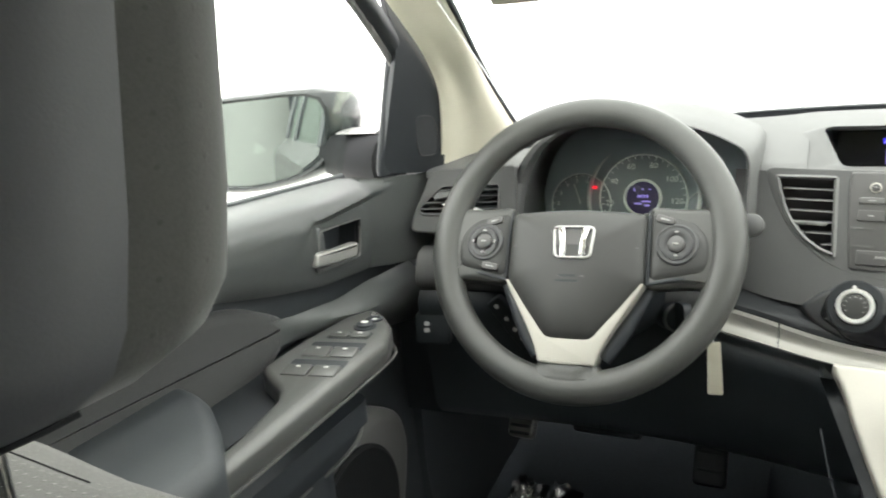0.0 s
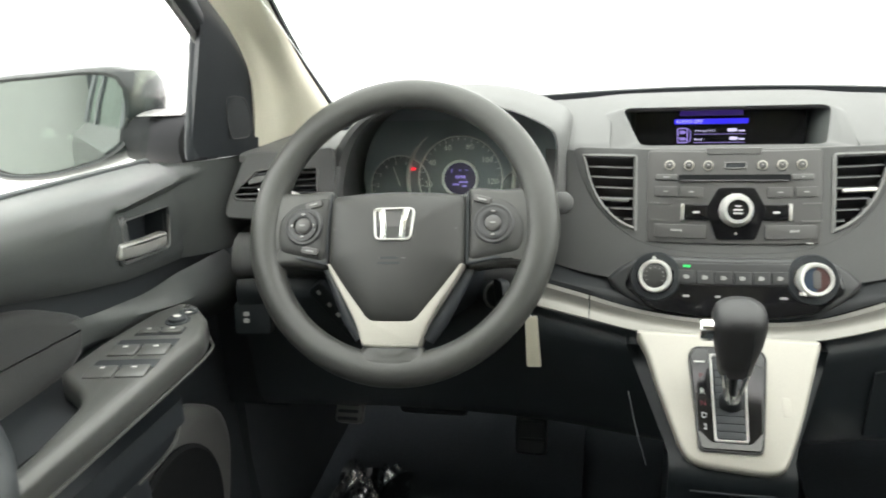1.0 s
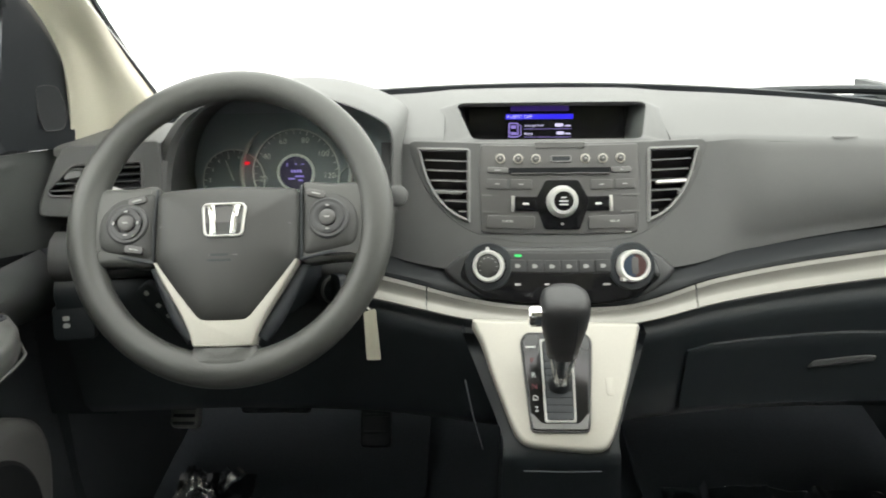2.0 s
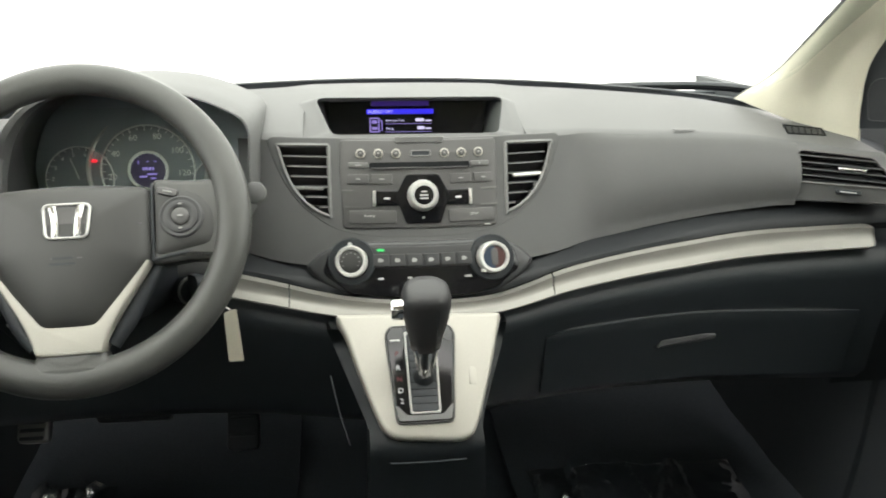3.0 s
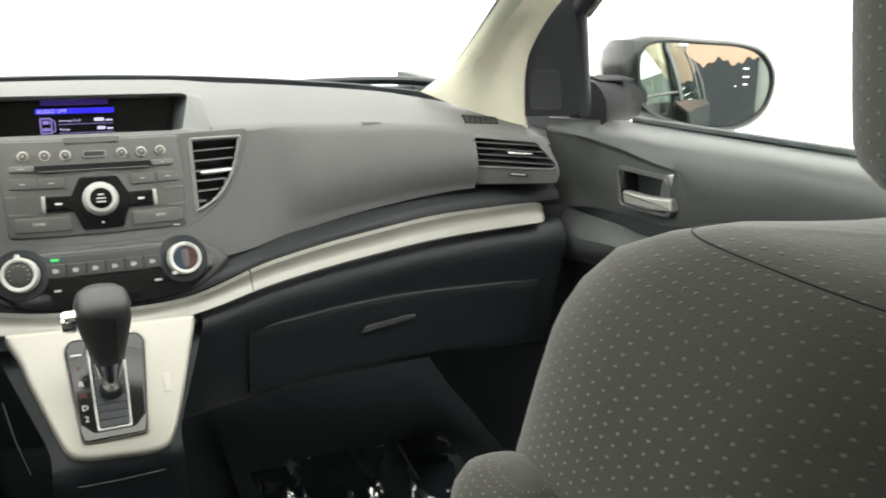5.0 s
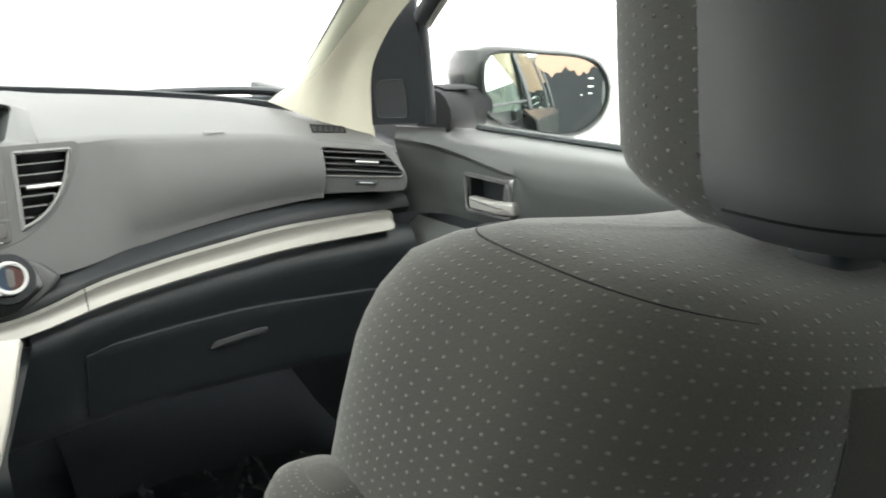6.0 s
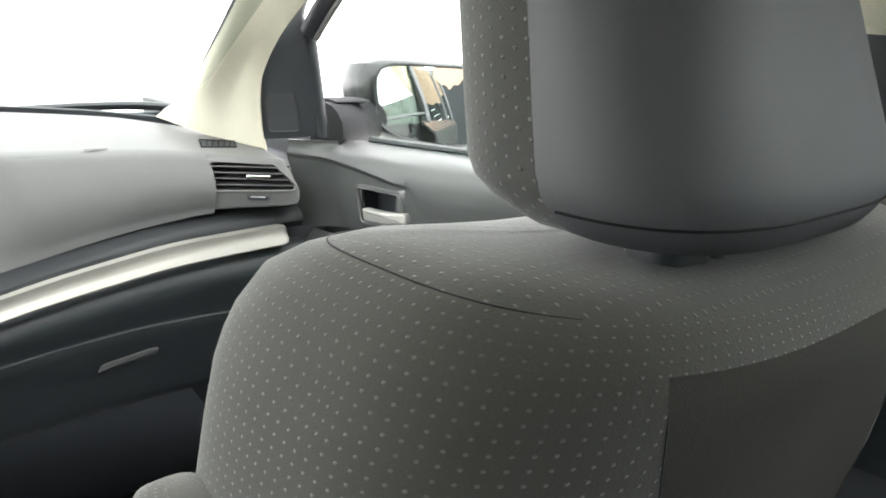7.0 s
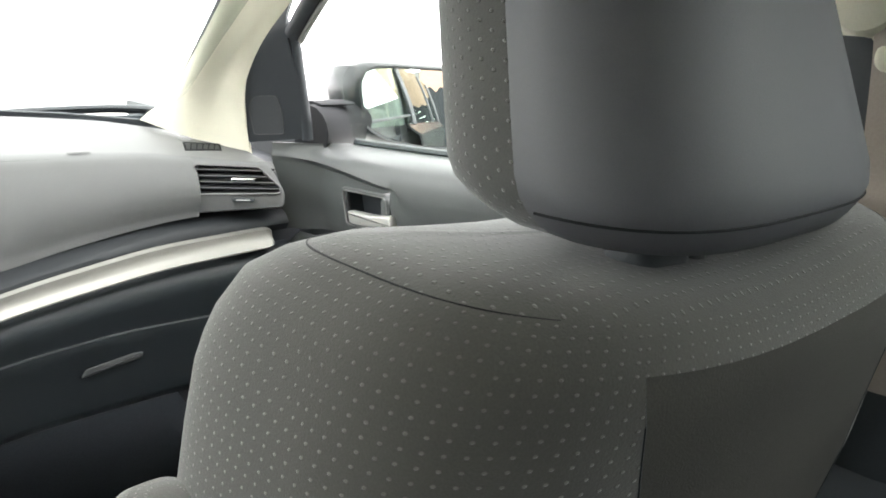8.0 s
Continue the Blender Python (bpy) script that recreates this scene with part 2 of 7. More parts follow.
def prism(bm, outline, M=ID, z0=0.0, z1=0.01, bevel=0.0, back=0.0):
    """A plate of that outline in M's x and y, from z0 to z1, its front edge rounded by bevel."""
    steps = []
    if back:
        steps += [(z0, back), (z0 + back, 0)]
    else:
        steps += [(z0, 0)]
    if bevel:
        steps += [(z1 - bevel, 0), (z1 - bevel * 0.62, bevel * 0.08), (z1 - bevel * 0.3, bevel * 0.3), (z1 - bevel * 0.08, bevel * 0.62), (z1, bevel)]
    else:
        steps += [(z1, 0)]
    loft(bm, [[M @ Vector((x, y, z)) for x, y in (inset(outline, d) if d else outline)] for z, d in steps])


def frame_ring(bm, outer, inner, M=ID, z0=0.0, z1=0.004, round_by=0.0):
    """A flat frame between two outlines of equal length."""
    mid = [((a[0] + b[0]) / 2, (a[1] + b[1]) / 2) for a, b in zip(outer, inner)]
    rings = [(outer, z0), (outer, z1 - round_by), (mid, z1), (inner, z1 - round_by), (inner, z0)]
    rows = [[bm.verts.new(M @ Vector((x, y, z))) for x, y in ring] for ring, z in rings]
    n = len(outer)
    for i in range(5):
        a, b = rows[i], rows[(i + 1) % 5]
        for j in range(n):
            k = (j + 1) % n
            bm.faces.new((a[j], a[k], b[k], b[j]))


def lathe(bm, profile, M=ID, n=40, cap0=True, cap1=True):
    loft(bm, [[M @ Vector((r * math.cos(2 * math.pi * k / n), r * math.sin(2 * math.pi * k / n), z)) for k in range(n)] for r, z in profile], cap0, cap1)


def tube(bm, pts, r, n=12, closed=False, flat=1.0):
    """A round bar along points; r a number or one for each point."""
    P = [Vector(p) for p in pts]
    m = len(P)
    R = r if isinstance(r, (list, tuple)) else [r] * m
    rings, up = [], None
    for i in range(m):
        d = (P[(i + 1) % m] - P[i - 1]) if closed else (P[min(i + 1, m - 1)] - P[max(i - 1, 0)])
        d.normalize()
        if up is None:
            up = Vector((0, 0, 1)) if abs(d.z) < 0.9 else Vector((0, 1, 0))
        side = d.cross(up).normalized()
        up = side.cross(d).normalized()
        rings.append([P[i] + (side * math.cos(a) + up * math.sin(a) * flat) * R[i] for a in (2 * math.pi * k / n for k in range(n))])
    rows = loft(bm, rings, not closed, not closed)
    if closed:
        a, b = rows[-1], rows[0]
        for j in range(n):
            k = (j + 1) % n
            bm.faces.new((a[j], a[k], b[k], b[j]))


def sheet(bm, grid, thick=0.003, skip=None, uv=False):
    """A skin through a grid of points, with thickness; skip(i, j) leaves a cell open."""
    rows = [[bm.verts.new(p) for p in row] for row in grid]
    faces = []
    layer = bm.loops.layers.uv.verify() if uv else None
    for i in range(len(rows) - 1):
        for j in range(len(rows[0]) - 1):
            if skip and skip(i, j):
                continue
            f = bm.faces.new((rows[i][j], rows[i][j + 1], rows[i + 1][j + 1], rows[i + 1][j]))
            faces.append(f)
    bmesh.ops.recalc_face_normals(bm, faces=faces)
    bmesh.ops.solidify(bm, geom=faces, thickness=thick)
    loose = [v for v in bm.verts if not v.link_faces]
    bmesh.ops.delete(bm, geom=loose, context="VERTS")


def interp(x, table):
    return float(np.interp(x, [a for a, b in table], [b for a, b in table]))


def smooth_interp(x, table):
    """Interpolation with soft bends."""
    xs, ys = [a for a, b in table], [b for a, b in table]
    w = (xs[-1] - xs[0]) * 0.02
    return float(np.mean([np.interp(x + k * w, xs, ys) for k in (-1.5, -0.75, 0, 0.75, 1.5)]))


def lettering(name, text, M, size, mat, parent, label="", align="CENTER"):
    """Raised print in the built-in font."""
    cu = bpy.data.curves.new(name, "FONT")
    cu.body, cu.size, cu.extrude, cu.align_x, cu.align_y = text, size, 0.0002, align, "CENTER"
    cu.resolution_u = 2
    tmp = bpy.data.objects.new(name, cu)
    me = bpy.data.meshes.new_from_object(tmp)
    bpy.data.objects.remove(tmp)
    bpy.data.curves.remove(cu)
    me.transform(M)
    me.name = name
    me.materials.clear()
    me.materials.append(mat)
    ob = new(name, me)
    ob.parent = parent
    if label:
        ob["label"] = label
    return ob


def bar(name, cx, cy, w, h, M, mat, parent, z=0.0):
    bm = bmesh.new()
    prism(bm, rrect(w, h, min(w, h) * 0.3, 2, cx, cy), M, z - 0.0004, z + 0.0006)
    return part(name, bm, mat, parent)


def bend(bm, k=0.78):
    """Bows the middle of the dashboard: its ends lie further from the seats."""
    xs = [v.co.x for v in bm.verts]
    for i in range(-10, 11):
        c = i * 0.02
        if max(xs) - min(xs) > 0.03 and min(xs) < c < max(xs):
            bmesh.ops.bisect_plane(bm, geom=bm.verts[:] + bm.edges[:] + bm.faces[:], dist=1e-6, plane_co=(c, 0, 0), plane_no=(1, 0, 0))
    for v in bm.verts:
        x = v.co.x
        v.co.y += k * x * x
        v.co.x = x * (1 + 0.7 * x * x)
    return bm


# pale bluish colour stands for the cover glass's reflection over the well
WELL = material("cluster_well_reflection", (0.47, 0.51, 0.55), rough=0.6, vary=0.08)
INSERT = material("door_cloth_insert", (0.030, 0.031, 0.031), rough=0.9, vary=0.2, grain=0.5, grain_size=0.0012)
REAR_GLASS = pane_glass("tinted_glass", (0.71, 0.74, 0.73), 5.0, (0.8, 0.88, 0.84))
DOOR_GLASS = pane_glass("green_door_glass", (0.94, 0.96, 0.945), 4.0, (0.80, 0.95, 0.87))
BELT = material("tan_webbing", (0.42, 0.36, 0.31), rough=0.8, vary=0.12, grain=0.4)
FOLIAGE = material("dusk_foliage", (0.008, 0.011, 0.013), rough=0.9, vary=0.5, grain_size=0.15)
DUSK = material("dusk_sky", (0.95, 0.60, 0.40), emit=0.9)
TRIM = material("silver_trim_paint", (0.235, 0.228, 0.208), rough=0.42, metal=0.5, vary=0.05, grain=0.05, stain=0.05)
# near-black for small dark parts and for the shade in the trim gap
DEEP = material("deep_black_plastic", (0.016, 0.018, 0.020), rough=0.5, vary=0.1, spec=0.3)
WINDSCREEN = pane_glass("windscreen_glass", (0.85, 0.87, 0.855))
PRINT_DIM = material("dim_print", (0.36, 0.36, 0.35), rough=0.6, vary=0.04)


# ---- booth, floor pan, cabin shell ----
def booth_ground():
    bm = bmesh.new()
    sheet(bm, [[(x, y, 0.0) for x in np.linspace(-40, 40, 9)] for y in np.linspace(-40, 40, 9)], 0.05)
    return tagged(solid("ground", bm, FLOOR_WHITE), "smooth white floor of the photo booth", "floor", kind="structure")


def cabin_floor():
    bm = bmesh.new()
    prof = [(0.75, 0.78), (0.62, 0.56), (0.5, 0.47), (0.2, 0.43), (-0.6, 0.42), (-2.4, 0.45)]
    grid = [[(x, y, z + 0.012 * noise.noise((x * 9, y * 9, 2))) for x in np.linspace(-0.7, 0.7, 29)] for y, z in spline(prof, 5, False)]
    sheet(bm, grid, 0.02)
    return tagged(solid("floor", bm, CARPET), "black carpet over the floor of the car", "carpet", kind="structure")


def firewall():
    bm = bmesh.new()
    sheet(bm, [[(x, 0.62 + 0.05 * (1 - (x / 0.7) ** 2), z) for x in np.linspace(-0.7, 0.7, 12)] for z in (0.5, 0.7, 0.9, 1.05)], 0.02)
    return tagged(solid("wall_front", bm, CARPET), "dark carpeted bulkhead behind the pedals", "wall", kind="structure")


def booth_walls():
    """Grey rear half of the booth, seen in the mirrors, with a dark doorway."""
    grey = material("grey_booth_wall", (0.15, 0.16, 0.15), rough=0.8, vary=0.05, grain_size=0.1)
    bm = bmesh.new()
    arc = [(9 * math.sin(radians(a)), -1.5 - 7 * math.cos(radians(a))) for a in np.linspace(-78, 78, 27)]
    sheet(bm, [[(x, y, z) for x, y in arc] for z in (0.0, 0.9, 1.8, 2.7)], 0.1)
    tagged(solid("wall_booth", bm, grey), "grey curved rear wall of the photo booth", "wall", kind="structure")
    # open gate behind the car: dark trees against an evening sky, small lamps
    rng = random.Random(5)
    edge = [(-0.98, 0.0), (1.3, 0.0)] + [(1.3 - 0.02 * k, 2.10 + 0.10 * math.sin(k * 0.13) + 0.05 * math.sin(k * 0.41 + 1) + 0.035 * rng.random()) for k in range(115)]
    gate = axes((0.6, -8.1, 0.0), (1, 0, 0), (0, 0, 1))
    bm = bmesh.new()
    prism(bm, edge, gate, -0.05, 0.0)
    tagged(solid("backdrop_trees", bm, FOLIAGE), "dark trees beyond the open gate behind the car", "trees", kind="structure")
    bm = bmesh.new()
    prism(bm, rrect(2.28, 2.5, 0.02, 2, 0.16, 3.2), gate, 0.1, 0.2)
    tagged(solid("backdrop_sky", bm, DUSK), "orange evening sky above the trees", "sky", kind="structure")
    lit = material("lit_tube", (1.0, 0.98, 0.92), emit=3.0)
    for u, v, w in ((0.92, 1.90, 0.16), (0.93, 1.66, 0.20), (0.92, 1.45, 0.13), (0.62, 1.40, 0.05)):
        bm = bmesh.new()
        prism(bm, rrect(w, 0.026, 0.012, 2, u, v), gate, -0.12, -0.07)
        tagged(solid("tube_lamp", bm, lit), "small lit white lamp among the dark trees", "lamp", "tube lamps")


def outer_side(s):
    """Body side behind the front door: skin, tinted panes and the black bar between them."""
    bm = bmesh.new()
    sheet(bm, [[(s * (x - 0.05 * max(0, (-y - 2.2) / 0.8) ** 2), y, z) for y in np.linspace(-0.75, -2.62, 14)] for x, z in ((0.735, 1.075), (0.775, 1.045), (0.80, 1.03), (0.815, 0.98), (0.82, 0.7), (0.79, 0.4))], 0.01)
    side = tagged(solid("wall_body_side", bm, PAINT), "dark painted rear body side of the car", "body side", kind="structure")
    for y0, y1 in ((-0.97, -1.85), (-1.93, -2.38)):
        bm = bmesh.new()
        sheet(bm, [[(s * (0.735 - 0.15 * t ** 1.2), y, 1.075 + 0.40 * t) for y in np.linspace(y0, y1, 5)] for t in np.linspace(0, 1, 6)], 0.004)
        part("rear_pane", bm, REAR_GLASS, side, "tinted rear side pane")
    for y0, w in ((-0.92, 0.05), (-1.89, 0.045), (-2.48, 0.10)):
        bm = bmesh.new()
        sheet(bm, [[(s * (0.742 - 0.15 * t ** 1.2), y, 1.075 + 0.40 * t) for y in (y0 + w, y0, y0 - w)] for t in np.linspace(0, 1, 6)], 0.006)
        part("pillar_cover", bm, BLACK, side)


def roof():
    bm = bmesh.new()
    grid = []
    for y, z, w in spline([(-0.46, 1.46, 0.56), (-0.8, 1.515, 0.56), (-1.4, 1.53, 0.55), (-2.1, 1.49, 0.53), (-2.5, 1.42, 0.5)], 4, False):
        grid.append([(x * w, y, z - 0.05 * abs(x) ** 3) for x in np.linspace(-1, 1, 15)])
    sheet(bm, grid, 0.02)
    return tagged(solid("ceiling", bm, BEIGE), "beige cloth headliner under the roof", "headliner", kind="structure")


def rear_shell():
    """Plain body sides and rear pillars behind the seats, and an unseen wall added to block light."""
    for s, nm in ((-1, "wall_rear_left"), (1, "wall_rear_right")):
        bm = bmesh.new()
        sheet(bm, [[(s * x, y, z) for y in np.linspace(-0.97, -2.5, 8)] for x, z in ((0.71, 1.09), (0.69, 0.95), (0.7, 0.7), (0.7, 0.42))], 0.03)
        tagged(solid(nm, bm, DOOR_DARK), "dark rear body side below the windows", "wall", kind="structure")
        bm = bmesh.new()
        sheet(bm, [[(s * (0.69 - 0.15 * t ** 1.2), y + 0.1 * t, 1.06 + 0.42 * t) for y in (-1.95, -2.15, -2.5)] for t in np.linspace(0, 1, 6)], 0.03)
        tagged(solid("trim_rear_pillar", bm, DOOR), "grey trim of the rearmost pillar", "pillar trim", kind="structure")
    # added wall, out of view: keeps rear light off the seat backs
    bm = bmesh.new()
    sheet(bm, [[(x * w, -1.80 - 0.05 * (1 - x * x) - 0.1 * (z - 0.42), z) for x in np.linspace(-0.7, 0.7, 9)] for z, w in ((0.42, 1), (0.8, 1), (1.08, 1), (1.25, 0.9), (1.5, 0.76))], 0.03)
    tagged(solid("wall_rear_blocker", bm, DOOR_DARK), "unseen dark wall added behind the cabin to block light", "wall", kind="structure")


def centre_pillar(s):
    """Pillar behind the front door: beige upper trim, dark lower trim."""
    for nm, lab, mt, z0, z1, k in (("trim_centre_pillar", "beige upper trim of the pillar between the doors", BEIGE, 1.246, 1.52, 1.0), ("trim_pillar_foot", "dark lower trim of the pillar between the doors", DOOR_DARK, 0.44, 1.275, 0.8)):
        bm = bmesh.new()
        rings = []
        for q in np.linspace(0, 1, 8):
            z = z0 + (z1 - z0) * q
            t = (z - 0.95) / 0.55
            x, y = 0.70 - 0.14 * max(t, 0) ** 1.15, -0.835 - 0.05 * t
            w = (0.092 - 0.02 * t) * (0.86 + 0.14 * min(1, q * 5) if k == 1 else 0.9)
            d = 0.045 * k * (0.8 + 0.2 * min(1, q * 5))
            rings.append([(s * (x - px * d), y + py * w, z) for px, py in ((-0.4, 1), (0.3, 0.97), (0.75, 0.82), (1, 0.4), (1, -0.4), (0.75, -0.82), (0.3, -0.97), (-0.4, -1))])
        loft(bm, rings)
        tagged(solid(nm, bm, mt), lab, "pillar trim", kind="structure")


# windscreen and door edges of each front pillar trim, from its foot to the roof
WS_EDGE = {
    1: [(0.5155, 0.212, 1.088), (0.521, 0.198, 1.098), (0.532, 0.1725, 1.115), (0.538, 0.135, 1.140), (0.534, 0.0755, 1.180), (0.527, 0.001, 1.230), (0.519, -0.089, 1.290), (0.505, -0.25, 1.372), (0.485, -0.45, 1.462)],
    -1: [(0.558, 0.197, 1.088), (0.557, 0.182, 1.098), (0.5555, 0.1565, 1.115), (0.5537, 0.119, 1.140), (0.5504, 0.059, 1.180), (0.5426, -0.0155, 1.230), (0.5313, -0.1055, 1.290), (0.51, -0.26, 1.372), (0.485, -0.45, 1.462)],
}
DOOR_EDGE = {
    1: [(0.613, 0.039, 1.050), (0.611, 0.038, 1.060), (0.603, 0.034, 1.100), (0.5965, 0.026, 1.140), (0.596, 0.012, 1.180), (0.600, -0.026, 1.230), (0.606, -0.105, 1.290), (0.596, -0.25, 1.372), (0.560, -0.46, 1.458)],
    -1: [(0.620, 0.011, 1.050), (0.618, 0.010, 1.060), (0.609, 0.005, 1.100), (0.601, -0.003, 1.140), (0.596, -0.017, 1.180), (0.5945, -0.055, 1.230), (0.594, -0.134, 1.290), (0.586, -0.26, 1.372), (0.560, -0.46, 1.458)],
}
# ridge and crease across the trim, from the windscreen to the door
PILLAR_SECTION = [(0, 0), (0.06, 0.006), (0.15, 0.0125), (0.28, 0.0165), (0.40, 0.0150), (0.52, 0.0095), (0.62, 0.0050), (0.70, 0.0042), (0.80, 0.0055), (0.90, 0.0050), (1, 0)]


def front_pillar(s):
    a, b = spline(WS_EDGE[s], 5, False), spline(DOOR_EDGE[s], 5, False)
    grid = []
    for p, q in zip(a, b):
        p, q = Vector(p), Vector(q)
        out = Vector((-0.57, -0.80, 0.18)).normalized()
        row = []
        for t in np.linspace(0, 1, 25):
            c = p.lerp(q, t) + out * smooth_interp(t, PILLAR_SECTION)
            row.append((s * c.x, c.y, c.z))
        grid.append(row)
    bm = bmesh.new()
    sheet(bm, grid, 0.006 * s)
    ob = tagged(solid("trim_front_pillar", bm, BEIGE, None, "", 60), "beige cloth-grained trim of the windscreen pillar", "pillar trim", kind="structure")
    bm = bmesh.new()
    tube(bm, [(s * (p[0] + 0.0005), p[1] + 0.001, p[2] + 0.001) for p in a], 0.0046, 8)
    tagged(solid("trim_windscreen_seal", bm, BLACK), "thin black seal along the windscreen edge", "seal", kind="structure")
    return ob


def side_jamb(s):
    """Dark inner side of the body between the dashboard and the foot well."""
    bm = bmesh.new()
    sheet(bm, [[(s * x, y, z) for y in np.linspace(0.01, 0.7, 8)] for x, z in ((0.69, 1.075), (0.70, 0.9), (0.70, 0.6), (0.68, 0.40))], 0.02)
    tagged(solid("wall_side_front", bm, DOOR_DARK), "dark plastic side wall of the foot well", "wall", kind="structure")
    bm = bmesh.new()
    sheet(bm, [[(s * x, y, z) for x in np.linspace(0.605, 0.70, 5)] for y, z in ((0.2, 1.045), (0.06, 1.04), (0.02, 1.02), (0.006, 1.0), (0.0, 0.9), (0.0, 0.7))], 0.006)
    tagged(solid("trim_door_seal", bm, BLACK), "black rubber seal in the door opening", "seal", kind="structure")


def windscreen():
    bm = bmesh.new()
    grid = []
    for i in range(13):
        t = i / 12
        row = []
        for x in np.linspace(-1, 1, 21):
            w = 0.545 - 0.04 * t
            bow = 0.24 * (1 - x * x) * (1 - 0.45 * t)
            y0 = 0.19 + (-0.49 - 0.19) * t
            z0 = 1.085 + (1.465 - 1.085) * t + 0.015 * math.sin(math.pi * t)
            row.append((x * w, y0 + bow, z0 + 0.02 * (1 - x * x) * t))
        grid.append(row)
    sheet(bm, grid, 0.004)
    ob = tagged(solid("window_1", bm, WINDSCREEN), "clear raked windscreen", "windscreen", kind="structure")
    return ob


def cowl():
    """Black cowl below the windscreen, outside."""
    bm = bmesh.new()
    grid = [[(x, 0.372 + d - 0.19 * (x / 0.58) ** 2, 1.107 - 0.055 * x * x - 0.03 * max(0, abs(x) - 0.42) + e) for x in np.linspace(-0.60, 0.60, 41)] for d, e in ((0, -0.04), (0.0, -0.002), (0.005, 0.0), (0.03, -0.008), (0.3, -0.09))]
    sheet(bm, grid, 0.01)
    return tagged(solid("trim_cowl", bm, BLACK), "black plastic cowl under the windscreen", "cowl", kind="structure")


def wiper(pts, width):
    """A wiper: arm, blade and pivot cap."""
    w = thing("windscreen_wiper", "black windscreen wiper lying on the cowl", "wiper", "wipers")
    bm = bmesh.new()
    tube(bm, spline(pts, 5, False), width, 10, flat=0.5)
    part("arm", bm, BLACK, w)
    bm = bmesh.new()
    tube(bm, [(p[0], p[1] + 0.015, p[2] - 0.006) for p in spline(pts, 3, False)], 0.005, 8)
    part("blade", bm, BLACK, w)
    bm = bmesh.new()
    lathe(bm, [(0.018, 0), (0.018, 0.012), (0.012, 0.018)], Matrix.Translation(Vector(pts[0]) - Vector((0, 0, 0.012))), 18)
    part("pivot_cap", bm, BLACK, w)
    return w


# ---- dashboard ----
STACK_Y = Vector((0, 0.287, 0.958)).normalized()


def stack(u, z, out=0.0):
    """The frame on the middle panel at u across and height z: x across, y up the panel, z towards the seats."""
    v = (z - 1.0) / 0.958
    o = Vector((0, 0.034, 1.0)) + STACK_Y * v + Vector((u, 0, 0))
    o.y += 0.78 * u * u
    o.x = u * (1 + 0.7 * u * u)
    m = axes(o, (1, 1.56 * u, 0), STACK_Y)
    return m @ Matrix.Translation((0, 0, out))


MS = axes((0, 0.034, 1.0), (1, 0, 0), STACK_Y)
FACE_Y = [(-0.66, -0.09), (-0.60, -0.045), (-0.51, 0.012), (-0.45, 0.04), (-0.35, 0.067), (-0.25, 0.083), (-0.19, 0.090), (0.19, 0.090), (0.25, 0.083), (0.35, 0.067), (0.45, 0.04), (0.51, 0.012), (0.60, -0.045), (0.66, -0.09)]
GAP_HALF = [(0.15, 0.902), (0.18, 0.906), (0.22, 0.911), (0.26, 0.9205), (0.295, 0.929), (0.335, 0.9385), (0.373, 0.948), (0.415, 0.9565), (0.45, 0.9645), (0.49, 0.9725), (0.52, 0.979), (0.66, 0.985)]
GAP_Z = [(-x, z) for x, z in GAP_HALF[::-1]] + [(0, 0.898)] + GAP_HALF
TRIM_Y = [(-0.66, -0.06), (-0.59, -0.047), (-0.43, -0.018), (-0.28, -0.008), (-0.17, -0.015), (-0.11, -0.028), (0, -0.04), (0.11, -0.028), (0.17, -0.015), (0.28, -0.008), (0.43, -0.018), (0.59, -0.047), (0.66, -0.06)]
TRIM_TOP = [(-0.66, 0.962), (-0.59, 0.957), (-0.43, 0.943), (-0.28, 0.915), (-0.17, 0.889), (-0.11, 0.874), (0, 0.868), (0.108, 0.868), (0.168, 0.893), (0.28, 0.915), (0.435, 0.943), (0.59, 0.957), (0.66, 0.96)]
TRIM_LOW = [(-0.66, 0.93), (-0.59, 0.928), (-0.43, 0.911), (-0.28, 0.885), (-0.17, 0.862), (-0.11, 0.852), (0, 0.848), (0.108, 0.850), (0.168, 0.866), (0.28, 0.885), (0.435, 0.911), (0.59, 0.928), (0.66, 0.93)]


def face_y(x, z):
    return smooth_interp(x, FACE_Y) + 0.28 * (z - 1.04)


def ease(q):
    q = min(1, max(0, q))
    return q * q * (3 - 2 * q)


def skin_y(x, z):
    """Depth of the dashboard's face: behind the middle panel it follows that panel's bow."""
    k = ease((abs(x) - 0.195) / 0.08)
    return (0.0375 + 0.30 * (z - 1.0) + 0.78 * x * x) * (1 - k) + face_y(x, z) * k


def pad_front(x):
    k = 0.5 + 0.5 * math.tanh((abs(x) - 0.172) / 0.008)
    return 0.0776 * (1 - k) + skin_y(x, 1.058) * k


def pad_z(x, y):
    """Height of the dashboard's top."""
    front = pad_front(x)
    t = min(max((y - front) / (0.30 - front), 0), 1.3)
    hump = 0.5 - 0.5 * math.tanh((abs(x) - 0.165) / 0.022)
    fall = max(0.0, (t - 0.55) / 0.65)
    return 1.06 + 0.05 * t - 0.012 * t * t + 0.007 * hump * min(1, t * 3) * (1 - 0.5 * fall) - 0.0045 * fall * fall - 0.014 * max(0, (abs(x) - 0.45) / 0.15)


PANEL_DEPTH = [(0, 0.02), (0.015, 0.002), (0.05, -0.007), (0.10, -0.0145), (0.15, -0.0170), (0.20, -0.0160), (0.3, -0.0105), (0.6, 0.004), (0.9, 0.012), (1.0, 0.03)]


